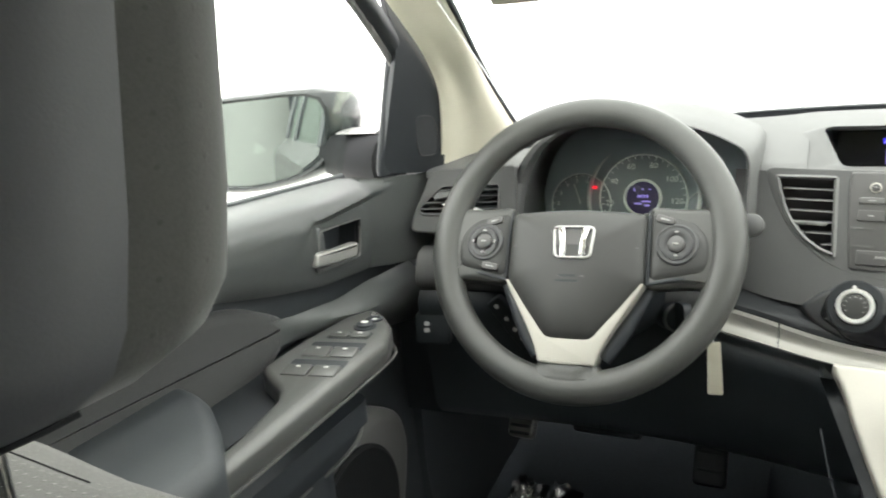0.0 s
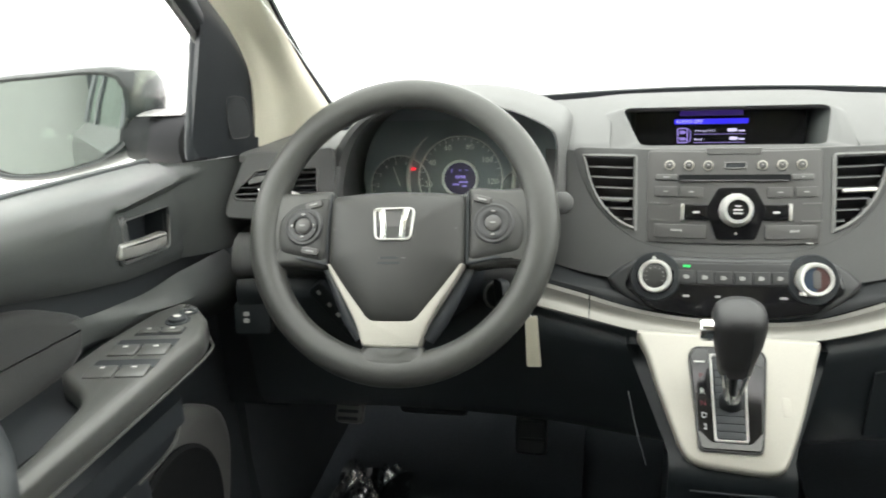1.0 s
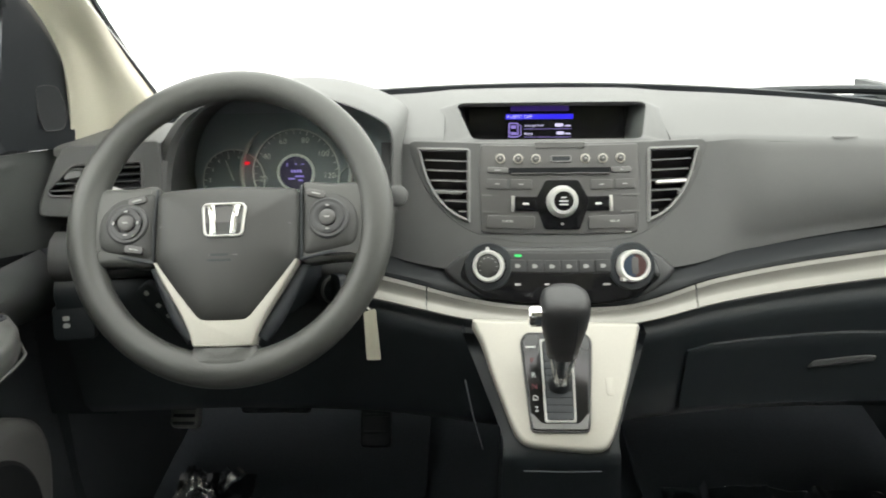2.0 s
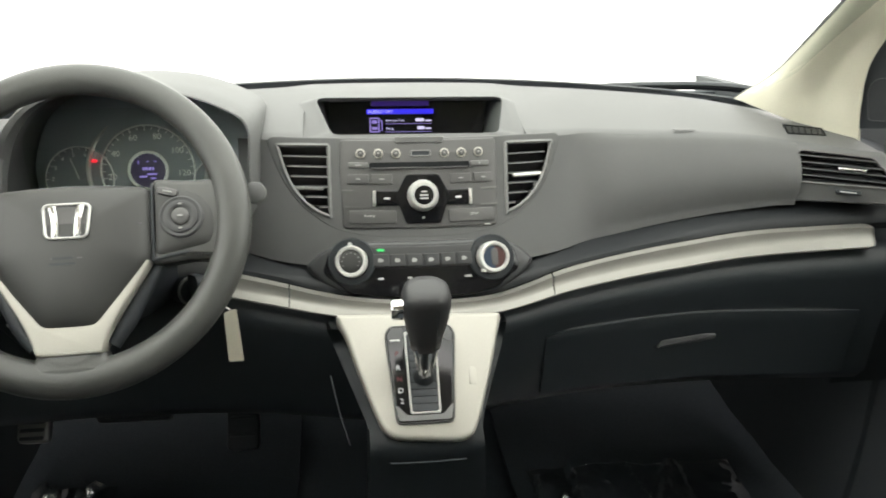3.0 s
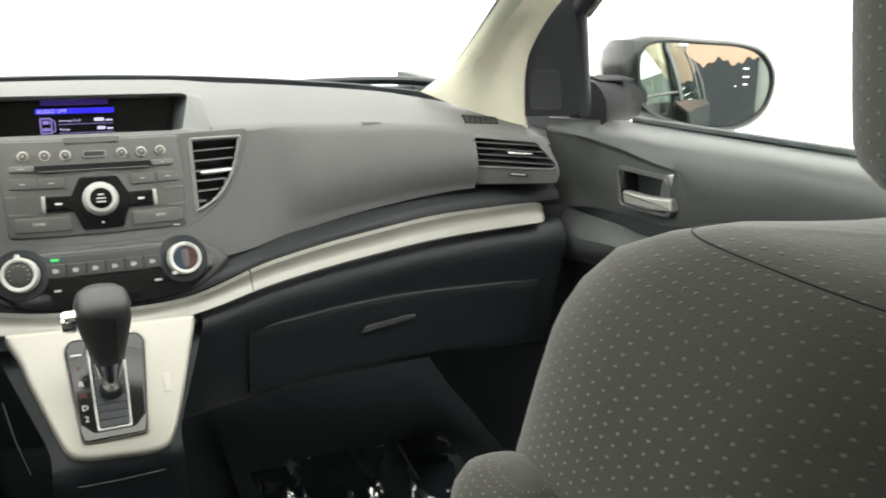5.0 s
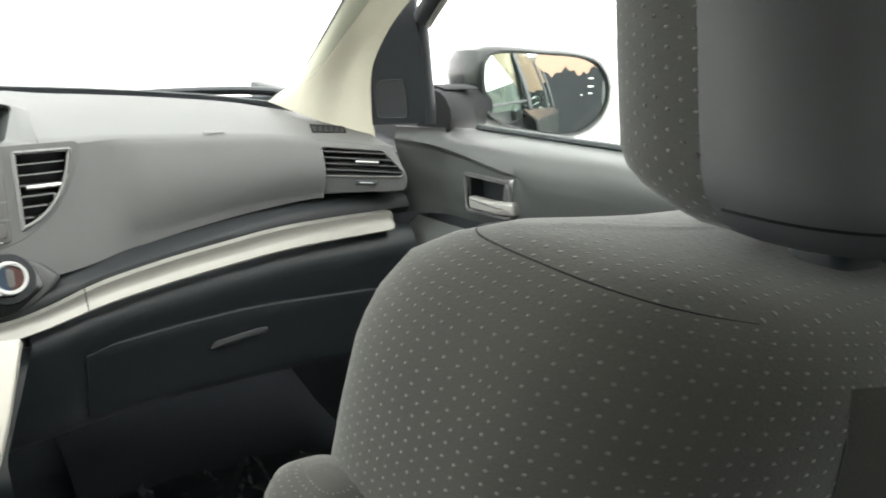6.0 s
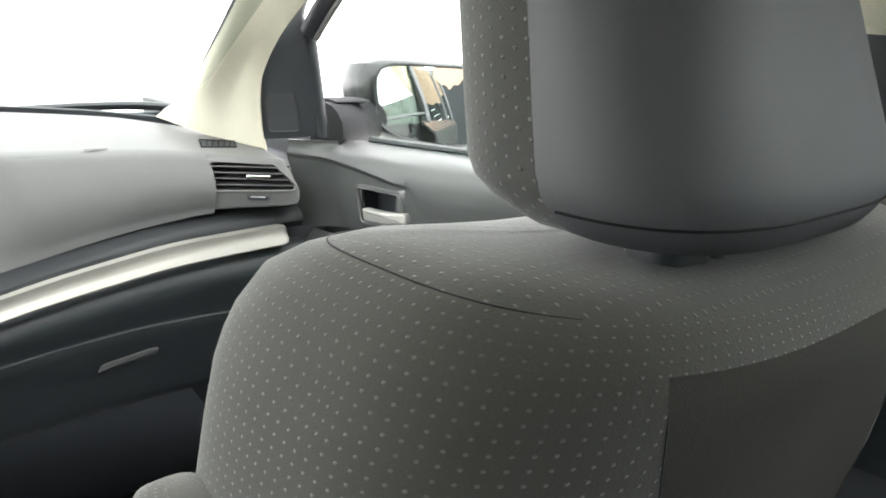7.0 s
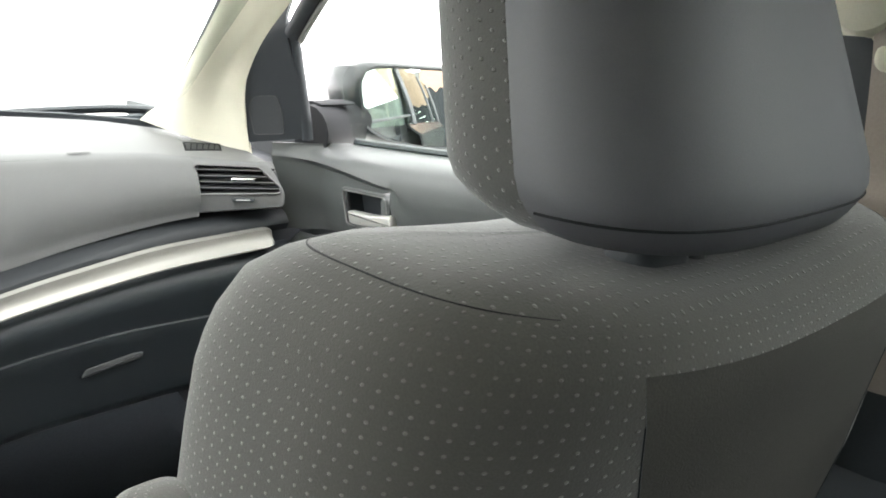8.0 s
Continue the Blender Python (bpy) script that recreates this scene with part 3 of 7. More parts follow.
def panel_foot(x):
    """Height of the lower panel's bottom edge."""
    return 0.70 + 0.035 * (abs(x) / 0.6) - (0.02 if x > 0 else 0.025)


dash = thing("dashboard", "grey plastic dashboard with silver trim, dusty in places", "dashboard")


def dash_skin():
    # top pad, open over the display and the instruments
    ys = [0.0, 0.035, 0.09, 0.2, 0.35, 0.52, 0.66, 0.82, 1.0]
    xs = sorted(set([round(v, 3) for v in np.linspace(-0.603, 0.603, 43)] + [-0.134, 0.132, -0.15, 0.15, -0.166, 0.166, -0.503, -0.208]))
    grid = []
    for t in ys:
        row = []
        for x in xs:
            f = pad_front(x)
            back = 0.345 - 0.18 * (x / 0.55) ** 2
            y = f + (back - f) * t
            row.append((x, y, pad_z(x, y) - (0.004 if t == 0 else 0)))
        grid.append(row)

    def open_cell(i, j):
        mid = (xs[j] + xs[j + 1]) / 2
        y = (grid[i][j][1] + grid[i + 1][j][1]) / 2
        return (-0.15 < mid < 0.15 and y < 0.20) or (-0.503 < mid < -0.208 and y < 0.175)
    bm = bmesh.new()
    sheet(bm, grid, 0.004, open_cell)
    part("top_pad", bm, DASH, dash)
    # face from end to end, rolling under towards its lower edge; open behind the middle panel and the instruments
    cols = np.linspace(-0.624, 0.624, 209)
    ts = (0, 0.02, 0.05, 0.1, 0.16, 0.23, 0.3, 0.37, 0.44, 0.51, 0.58, 0.65, 0.72, 0.79, 0.85, 0.90, 0.94, 0.97, 1.0)
    grid = []
    for t in ts:
        row = []
        for x in cols:
            low = smooth_interp(x, GAP_Z)
            top = 1.058 - 0.014 * max(0, (abs(x) - 0.45) / 0.15)
            z = top + (low - top) * t
            side = ease((abs(x) - 0.20) / 0.09)
            roll = -0.010 * math.sin(math.pi * min(1, t / 0.9)) + 0.009 * max(0, (t - 0.45) / 0.55) ** 2 + 0.004 * max(0, 1 - t / 0.05) ** 2
            tuck = 0.06 * min(1, max(0, (abs(x) - 0.507) / 0.012))
            row.append((x, skin_y(x, z) + roll * side + tuck, z))
        grid.append(row)
    arc = [(0.0, 0.9405), (0.04, 0.941), (0.074, 0.9435), (0.107, 0.9505), (0.130, 0.9625), (0.150, 0.979), (0.166, 0.999), (0.178, 1.022), (0.1865, 1.045), (0.190, 1.058)]

    def face_gap(i, j):
        x, z = (cols[j] + cols[j + 1]) / 2, (grid[i][j][2] + grid[i + 1][j + 1][2]) / 2
        behind_panel = abs(x) < 0.184 and z > interp(abs(x), arc) + 0.006
        return behind_panel or (-0.50 < x < -0.235 and z > 0.985)
    bm = bmesh.new()
    sheet(bm, grid, -0.003, face_gap)
    part("face", bm, DASH, dash, "", 50)
    for x0, x1 in ((0.196, 0.502), (-0.21, -0.196)):
        bm = bmesh.new()
        tube(bm, [(x, pad_front(x) - 0.0005, 1.0575 - 0.014 * max(0, (abs(x) - 0.45) / 0.15)) for x in np.linspace(x0, x1, 24)], 0.0011, 6)
        part("pad_seam", bm, DEEP, dash)
    # band between face and trim, near-black to put the gap's shade in colour
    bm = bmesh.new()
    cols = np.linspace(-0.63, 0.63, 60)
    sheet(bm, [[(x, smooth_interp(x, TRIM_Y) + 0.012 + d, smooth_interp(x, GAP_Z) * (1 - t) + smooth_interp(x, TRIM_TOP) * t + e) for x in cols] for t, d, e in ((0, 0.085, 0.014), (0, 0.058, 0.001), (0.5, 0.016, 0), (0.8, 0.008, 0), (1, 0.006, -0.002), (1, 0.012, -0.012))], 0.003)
    part("recess_shade", bm, DEEP, dash)
    # silver trim in three lengths
    for x0, x1 in ((-0.25, -0.172), (-0.1705, 0.1705), (0.172, 0.597)):
        cols = list(np.linspace(x0, x1 - 0.016, 26)) + [x1 - 0.016 + 0.016 * math.sin(math.pi / 2 * k / 8) for k in range(1, 9)]
        grid = []
        for t in (0, 0.08, 0.3, 0.55, 0.62, 0.70, 0.78, 0.86, 0.93, 1.0):
            row = []
            for x in cols:
                q = max(0.0, (x - x1 + 0.016) / 0.016) if x1 > 0.5 else 0.0
                end = math.sqrt(max(0.0, 1 - q * q))
                a, b = smooth_interp(x, TRIM_TOP), smooth_interp(x, TRIM_LOW)
                tt = 0.42 + (t - 0.42) * (0.5 + 0.5 * end)
                depth = interp(t, [(0, 0.010), (0.07, 0.001), (0.5, -0.001), (0.62, -0.005), (0.85, -0.0125), (0.94, -0.012), (1, 0.002)])
                row.append((x, smooth_interp(x, TRIM_Y) + depth * (0.4 + 0.6 * end) + 0.004 * q ** 6, a + (b - a) * tt))
            grid.append(row)
        bm = bmesh.new()
        sheet(bm, grid, 0.003)
        part("trim_strip", bm, TRIM, dash, "pale silver-painted trim strip")
    # grey knee panel beside the column
    bm = bmesh.new()
    sheet(bm, [[(x, smooth_interp(x, TRIM_Y) + d, z - 0.10 * max(0, x + 0.45) + 0.05 * (x + 0.45) ** 2) for x in np.linspace(-0.630, -0.262, 24)] for z, d in ((0.972, 0.020), (0.966, 0.004), (0.957, -0.003), (0.946, -0.0085), (0.937, -0.0110), (0.929, -0.0110), (0.921, -0.0075), (0.914, -0.001), (0.909, 0.014))], 0.003)
    part("knee_panel", bm, DASH, dash)
    # lower panel under the trim
    bm = bmesh.new()
    cols = np.linspace(-0.63, 0.63, 60)
    grid = []
    for t, d in PANEL_DEPTH:
        row = []
        for x in cols:
            a, b = smooth_interp(x, TRIM_LOW), panel_foot(x)
            row.append((x, smooth_interp(x, TRIM_Y) + 0.008 + d, a + (b - a) * t))
        grid.append(row)
    grid.append([(x, 0.35, 0.66) for x in cols])
    sheet(bm, grid, 0.004)
    part("lower_panel", bm, DASH_LOW, dash)


def glove_box():
    box = thing("glove_box", "dark plastic glove box lid, closed", "glove box")
    cols = np.linspace(0.165, 0.596, 30)
    rows, seam = [], []
    for t in (0, 0.04, 0.15, 0.3, 0.45, 0.6, 0.75, 0.9, 1.0):
        row = []
        for x in cols:
            a = interp(x, [(0.165, 0.806), (0.19, 0.812), (0.37, 0.829), (0.60, 0.836)])
            z = a + (panel_foot(x) + 0.022 - a) * t
            top = smooth_interp(x, TRIM_LOW)
            deep = interp((top - z) / (top - panel_foot(x)), PANEL_DEPTH)
            edge = 0.0015 if t in (0, 1.0) or x < 0.17 or x > 0.59 else 0.0
            row.append((x, smooth_interp(x, TRIM_Y) + 0.0090 - 0.0028 * ease((x - 0.18) / 0.06) * ease((0.585 - x) / 0.03) + deep + edge, z))
            if t == 0:
                seam.append((x, smooth_interp(x, TRIM_Y) + 0.0074 + deep, z + 0.0006))
        rows.append(row)
    bm = bmesh.new()
    sheet(bm, rows, 0.006)
    part("lid", bm, DASH_LOW, box)
    # highlight along the lid's edge, drawn as a paler tube
    bm = bmesh.new()
    tube(bm, seam[2:-2], 0.0008, 6)
    part("lid_edge", bm, DOOR, box, "thin lid edge, its highlight put in a paler colour")
    m = axes((0.367, smooth_interp(0.367, TRIM_Y) + 0.0045, 0.787), (0.983, -0.07, 0.165), (0, 0.1, 1))
    bm = bmesh.new()
    prism(bm, rrect(0.090, 0.026, 0.006, 3, 0, 0.006), m, -0.004, 0.0008)
    h = part("handle_recess", bm, DEEP, box)
    bm = bmesh.new()
    prism(bm, rounded([(-0.042, -0.0055), (0.040, -0.0055), (0.043, 0.002), (0.030, 0.0055), (-0.034, 0.0055)], 0.003, 3), m, 0.0, 0.005, 0.0022)
    part("handle", bm, CONTROL_GREY, h, "grey pull handle catching light")
    bm = bmesh.new()
    lathe(bm, [(0.006, 0), (0.006, 0.002)], m @ Matrix.Translation((-0.03, 0.017, 0.004)), 16)
    part("lock", bm, DOOR_DARK, h)


def middle_panel():
    """The panel with the two vents and the radio, bowed in plan."""
    Z = lambda z: (z - 1.0) / 0.958
    half = [(0.0, 0.9405), (0.04, 0.941), (0.074, 0.9435), (0.107, 0.9505), (0.130, 0.9625), (0.150, 0.979), (0.166, 0.999), (0.178, 1.022), (0.1865, 1.045), (0.190, 1.058)]
    arc = [(x, Z(z)) for x, z in spline(half, 4, False)]
    right = arc + [(0.188, Z(1.0605)), (0.184, Z(1.0625))]
    outline = right + [(-x, y) for x, y in right[1:]][::-1]
    curve = [(0.114, 0.9635), (0.131, 0.9695), (0.148, 0.9815), (0.161, 0.997), (0.170, 1.014), (0.1765, 1.034), (0.181, 1.052)]
    vent = [(x, Z(z)) for x, z in spline(curve, 4, False)] + [(0.179, Z(1.0545)), (0.150, Z(1.0552)), (0.117, Z(1.0555)), (0.114, Z(1.053))]
    vl = [(-x, y) for x, y in vent]
    bm = bmesh.new()
    edges = []
    for ring in (outline, vent, vl):
        vs = [bm.verts.new(MS @ Vector((x, y, 0))) for x, y in ring]
        edges += [bm.edges.new((p, q)) for p, q in zip(vs, vs[1:] + vs[:1])]
    bmesh.ops.triangle_fill(bm, use_beauty=True, use_dissolve=False, edges=edges)
    loft(bm, [[MS @ Vector((x, y, z)) for x, y in inset(outline, d)] for z, d in ((-0.025, -0.002), (-0.004, -0.002), (-0.001, -0.0014), (0.0, 0.0))], False, False)
    bmesh.ops.remove_doubles(bm, verts=bm.verts[:], dist=1e-5)
    part("middle_bezel", bend(bm), DASH, dash, "", 30)
    for inner, tx in ((vent, 0.148), (vl, -0.148)):
        v = thing("air_vent", "tall dash air vent with dark slats and a metal tab", "air vent", "dash air vents")
        rim = inset(inner, 0.0042)
        bm = bmesh.new()
        frame_ring(bm, inset(inner, -0.0008), rim, MS, -0.006, 0.0035, 0.0018)
        part("frame", bend(bm), SATIN, v)
        bm = bmesh.new()
        loft(bm, [[MS @ Vector((x, y, z)) for x, y in rim] for z in (-0.002, -0.045)], False, True)
        part("duct", bend(bm), BLACK, v)
        lo, hi = min(p[1] for p in rim), max(p[1] for p in rim)
        for k in range(7):
            y = lo + (hi - lo) * (k + 0.75) / 7.1
            cut = [xa + (xb - xa) * (y - ya) / (yb - ya) for (xa, ya), (xb, yb) in zip(rim, rim[1:] + rim[:1]) if (ya - y) * (yb - y) < 0]
            if len(cut) < 2:
                continue
            p, q = min(cut), max(cut)
            bm = bmesh.new()
            prism(bm, rrect(q - p, 0.020, 0.0015, 2), MS @ Matrix.Translation(((p + q) / 2, y, -0.011)) @ Matrix.Rotation(radians(64), 4, "X"), -0.0010, 0.0012)
            part("slat", bend(bm), CONTROL_GREY if tx > 0 else RADIO, v)
        bm = bmesh.new()
        prism(bm, rrect(0.042, 0.0055, 0.002, 3, tx - 0.002 if tx > 0 else tx + 0.004, Z(1.012 if tx > 0 else 1.0)), MS, -0.008, 0.0, 0.002)
        part("tab", bend(bm), MATT_CHROME if tx > 0 else SATIN, v, "satin metal vent tab")


def radio():
    r = thing("car_radio", "dark grey car radio with a disc slot and a silver knob", "radio")
    bm = bmesh.new()
    prism(bm, rounded([(-0.100, -0.051), (0.101, -0.051), (0.103, 0.030), (0.101, 0.064), (-0.101, 0.064), (-0.103, 0.030)], 0.005), MS, 0.0, 0.003, 0.002)
    part("faceplate", bend(bm), RADIO, r)
    # round keys and the wide one between them
    for u in (-0.075, -0.0525, -0.030, 0.0325, 0.055, 0.0775):
        m = stack(u, 1.044, 0.003)
        bm = bmesh.new()
        lathe(bm, [(0.0062, 0), (0.0062, 0.0018), (0.0046, 0.0022), (0.0046, 0.001)], m, 24, True, False)
        k = part("button", bm, SILVER, r, "round key with a pale ring")
        bm = bmesh.new()
        lathe(bm, [(0.0045, 0.0), (0.0045, 0.0022), (0.0036, 0.003)], m, 20)
        part("cap", bm, RADIO, k)
        bar("mark", 0, 0.0005, 0.0026, 0.0016, m, PRINT_DIM, k, 0.0032)
    m = stack(0.0015, 1.044, 0.003)
    bm = bmesh.new()
    frame_ring(bm, rrect(0.027, 0.0085, 0.002), rrect(0.0225, 0.0052, 0.0012), m, 0, 0.0018, 0.0006)
    k = part("button", bm, SATIN, r, "wide key with a pale frame")
    bm = bmesh.new()
    prism(bm, rrect(0.022, 0.005, 0.001), m, 0, 0.0012)
    part("cap", bm, BLACK, k)
    # disc slot with a key at each end
    m = stack(0.0, 1.0295, 0.003)
    bm = bmesh.new()
    prism(bm, rrect(0.130, 0.0080, 0.001), m, 0, 0.0006)
    part("disc_slot", bm, FOOT, r)
    bm = bmesh.new()
    prism(bm, rrect(0.126, 0.0014, 0.0005, 2, 0, -0.0034), m, 0, 0.0028, 0.0005)
    part("slot_lip", bm, RADIO, r)
    for u in (-0.0785, 0.0785):
        m = stack(u, 1.0295, 0.003)
        bm = bmesh.new()
        prism(bm, rrect(0.026, 0.0072, 0.002), m, 0, 0.0022, 0.001)
        k = part("button", bm, SATIN, r)
        bar("mark", 0, 0, 0.008 if u < 0 else 0.003, 0.0014, m, PRINT_DIM, k, 0.0024)
    # flat keys round the knob
    rows = [(-0.079, 1.0125, 0.028, 0.0125), (-0.049, 1.0125, 0.028, 0.0125), (0.053, 1.012, 0.028, 0.0125), (0.083, 1.012, 0.026, 0.0125)]
    for u, z, w, h in rows:
        m = stack(u, z, 0.003)
        bm = bmesh.new()
        prism(bm, rrect(w, h, 0.0015), m, 0, 0.002, 0.0008)
        k = part("button", bm, RADIO, r)
        bar("mark", 0, 0, 0.006, 0.0014, m, PRINT_DIM, k, 0.0022)
    for u, z, w, text in ((-0.062, 0.9655, 0.062, "PHONE"), (0.066, 0.9655, 0.060, "SETUP")):
        m = stack(u, z, 0.003)
        bm = bmesh.new()
        s = 1 if u > 0 else -1
        prism(bm, rounded([(-w / 2, -0.0085), (w / 2, -0.0085), (w / 2, 0.0085), (-w / 2, 0.0085)], 0.003), m, 0, 0.002, 0.0008)
        k = part("button", bm, RADIO, r)
        lettering("print", text, m @ Matrix.Translation((0.004 * s, 0.001, 0.0023)), 0.0042, PRINT, k)
    for u in (-0.087, 0.091):
        for z in (0.9985, 0.978):
            m = stack(u, z, 0.003)
            bm = bmesh.new()
            prism(bm, rrect(0.024, 0.002, 0.0008), m, 0, 0.0012)
            part("key_edge", bm, SATIN, r)
    # hexagonal field with the knob
    m = stack(0.003, 0.9885, 0.003)
    bm = bmesh.new()
    prism(bm, rounded([(-0.021, 0.031), (0.021, 0.031), (0.0355, 0.004), (0.0225, -0.033), (-0.0225, -0.033), (-0.0355, 0.004)], 0.004), m, 0, 0.0022, 0.001)
    hexagon = part("knob_field", bm, GLOSS, r)
    bar("mark", 0, 0.0225, 0.012, 0.0022, m, PRINT, hexagon, 0.0024)
    bar("mark", 0, -0.0255, 0.003, 0.0028, m, PRINT, hexagon, 0.0024)
    for s in (-1, 1):
        mm = stack(0.003 + s * 0.046, 0.9885, 0.003)
        bm = bmesh.new()
        prism(bm, rrect(0.032, 0.019, 0.002), mm, 0, 0.0024, 0.001)
        k = part("seek_key", bm, GLOSS, r)
        bar("mark", 0, 0, 0.008, 0.0026, mm, PRINT, k, 0.0026)
        bm = bmesh.new()
        prism(bm, rrect(0.0042, 0.0205, 0.001, 3, s * 0.0165, 0), mm, 0, 0.0034, 0.001)
        part("key_bar", bm, MATT_CHROME, k, "satin metal bar")
    bm = bmesh.new()
    lathe(bm, [(0.0205, 0.0), (0.0205, 0.004), (0.0185, 0.007), (0.0172, 0.016), (0.0162, 0.0182), (0.0128, 0.0185), (0.0124, 0.0172)], m @ Matrix.Translation((0, 0.003, 0)), 48, True, False)
    kn = part("knob", bm, KNOB_RING, r, "silver ring knob with a dark cap")
    bm = bmesh.new()
    lathe(bm, [(0.0126, 0.01), (0.0126, 0.0165), (0.0115, 0.0178), (0.006, 0.0183)], m @ Matrix.Translation((0, 0.003, 0)), 40)
    cap = part("cap", bm, GLOSS, kn)
    for dy, w in ((0.0045, 0.007), (0, 0.011), (-0.0042, 0.011)):
        bar("mark", 0, 0.003 + dy, w, 0.002, m, PRINT, cap, 0.0186)
    bar("mark", 0.088, -0.048, 0.008, 0.0012, MS, PRINT, r, 0.0032)
    # tab at the top
    m = stack(0.0, 1.0605, 0.002)
    bm = bmesh.new()
    prism(bm, rounded([(-0.030, -0.0035), (0.030, -0.0035), (0.0325, 0.0045), (-0.0325, 0.0045)], 0.001), m, 0, 0.0022, 0.0008)
    part("top_tab", bm, SATIN, r)


def display():
    d = thing("information_display", "hooded display with a blue status line, lit", "display")
    ms = axes((0, 0.078, 1.0625), (1, 0, 0), (0, 0.094, 0.0375))
    lip2 = rounded([(-0.152, -0.006), (0.152, -0.006), (0.162, 0.150), (-0.162, 0.150)], 0.022, 6)
    mouth2 = rounded([(-0.111, 0.001), (0.111, 0.001), (0.1345, 0.102), (-0.1345, 0.102)], 0.016, 6)
    back2 = rounded([(-0.112, 0.0), (0.112, 0.0), (0.124, 0.074), (-0.124, 0.074)], 0.008, 6)
    mb = axes((0, 0.222, 1.018), (1, 0, 0), (0, 0.014, 0.076))
    mouth = [ms @ Vector((x, y, 0)) for x, y in mouth2]
    lipped = []
    for x, y in lip2:
        p = ms @ Vector((x, y, 0))
        p.z = pad_z(p.x, p.y) - 0.0015 if y > 0.01 else 1.0585
        lipped.append(p)
    bm = bmesh.new()
    loft(bm, [lipped, [a.lerp(b, 0.5) + Vector((0, 0, 0.0012)) for a, b in zip(lipped, mouth)], [a.lerp(b, 0.92) + Vector((0, 0, 0.0018)) for a, b in zip(lipped, mouth)], mouth, [v + Vector((0, 0.004, -0.004)) for v in mouth]], False, False)
    part("hood_rim", bm, DASH, d)
    bm = bmesh.new()
    loft(bm, [[v + Vector((0, 0.003, -0.003)) for v in mouth], [mb @ Vector((x, y, 0)) for x, y in back2]], False, True)
    part("hood", bm, DOOR, d)
    m = axes((0, 0.2165, 1.055), (1, 0, 0), (0, 0.18, 0.98))
    bm = bmesh.new()
    prism(bm, rrect(0.23, 0.074, 0.004), m, -0.002, 0.0)
    part("screen_glass", bm, GLOSS, d)
    mx = m @ Matrix.Translation((-0.011, 0, 0))
    bm = bmesh.new()
    prism(bm, rrect(0.1, 0.0075, 0.0004, 1, 0, 0.0185), mx, 0.0002, 0.0008)
    part("status_line", bm, LCD_BLUE, d)
    bm = bmesh.new()
    prism(bm, rrect(0.086, 0.008, 0.0004, 1, 0, 0.0305), mx, 0.0002, 0.0008)
    part("upper_line", bm, LCD_DIM, d)
    lettering("words", "AUDIO OFF", mx @ Matrix.Translation((-0.0485, 0.0183, 0.0011)), 0.0072, LCD_TEXT, d, align="LEFT")
    lettering("words", "Average Fuel", mx @ Matrix.Translation((-0.022, 0.0055, 0.0008)), 0.0052, LCD_TEXT, d, align="LEFT")
    lettering("words", "Range", mx @ Matrix.Translation((-0.022, -0.0065, 0.0008)), 0.0052, LCD_TEXT, d, align="LEFT")
    for cx, cy, w, h in ((0.029, 0.006, 0.013, 0.0046), (0.042, 0.0048, 0.009, 0.0022), (0.031, -0.0058, 0.011, 0.0046), (0.042, -0.0068, 0.008, 0.0022), (0.012, 0.0005, 0.07, 0.0007), (0.012, -0.0115, 0.07, 0.0007)):
        bar("figures", cx, cy, w, h, mx, LCD_TEXT if h > 0.001 else LCD_VIOLET, d, 0.0006)
    # pump symbol
    bm = bmesh.new()
    frame_ring(bm, rrect(0.015, 0.022, 0.002, 3, -0.0385, -0.001), rrect(0.011, 0.018, 0.001, 3, -0.0385, -0.001), mx, 0.0002, 0.0009)
    prism(bm, rrect(0.008, 0.005, 0.001, 2, -0.0385, 0.0035), mx, 0.0002, 0.0009)
    prism(bm, rrect(0.009, 0.0042, 0.001, 2, -0.0385, -0.006), mx, 0.0002, 0.0009)
    tube(bm, [mx @ Vector(p) for p in ((-0.030, 0.007, 0.0006), (-0.0275, 0.004, 0.0006), (-0.0275, -0.008, 0.0006), (-0.030, -0.010, 0.0006))], 0.0008, 6)
    part("pump_symbol", bm, LCD_VIOLET, d)


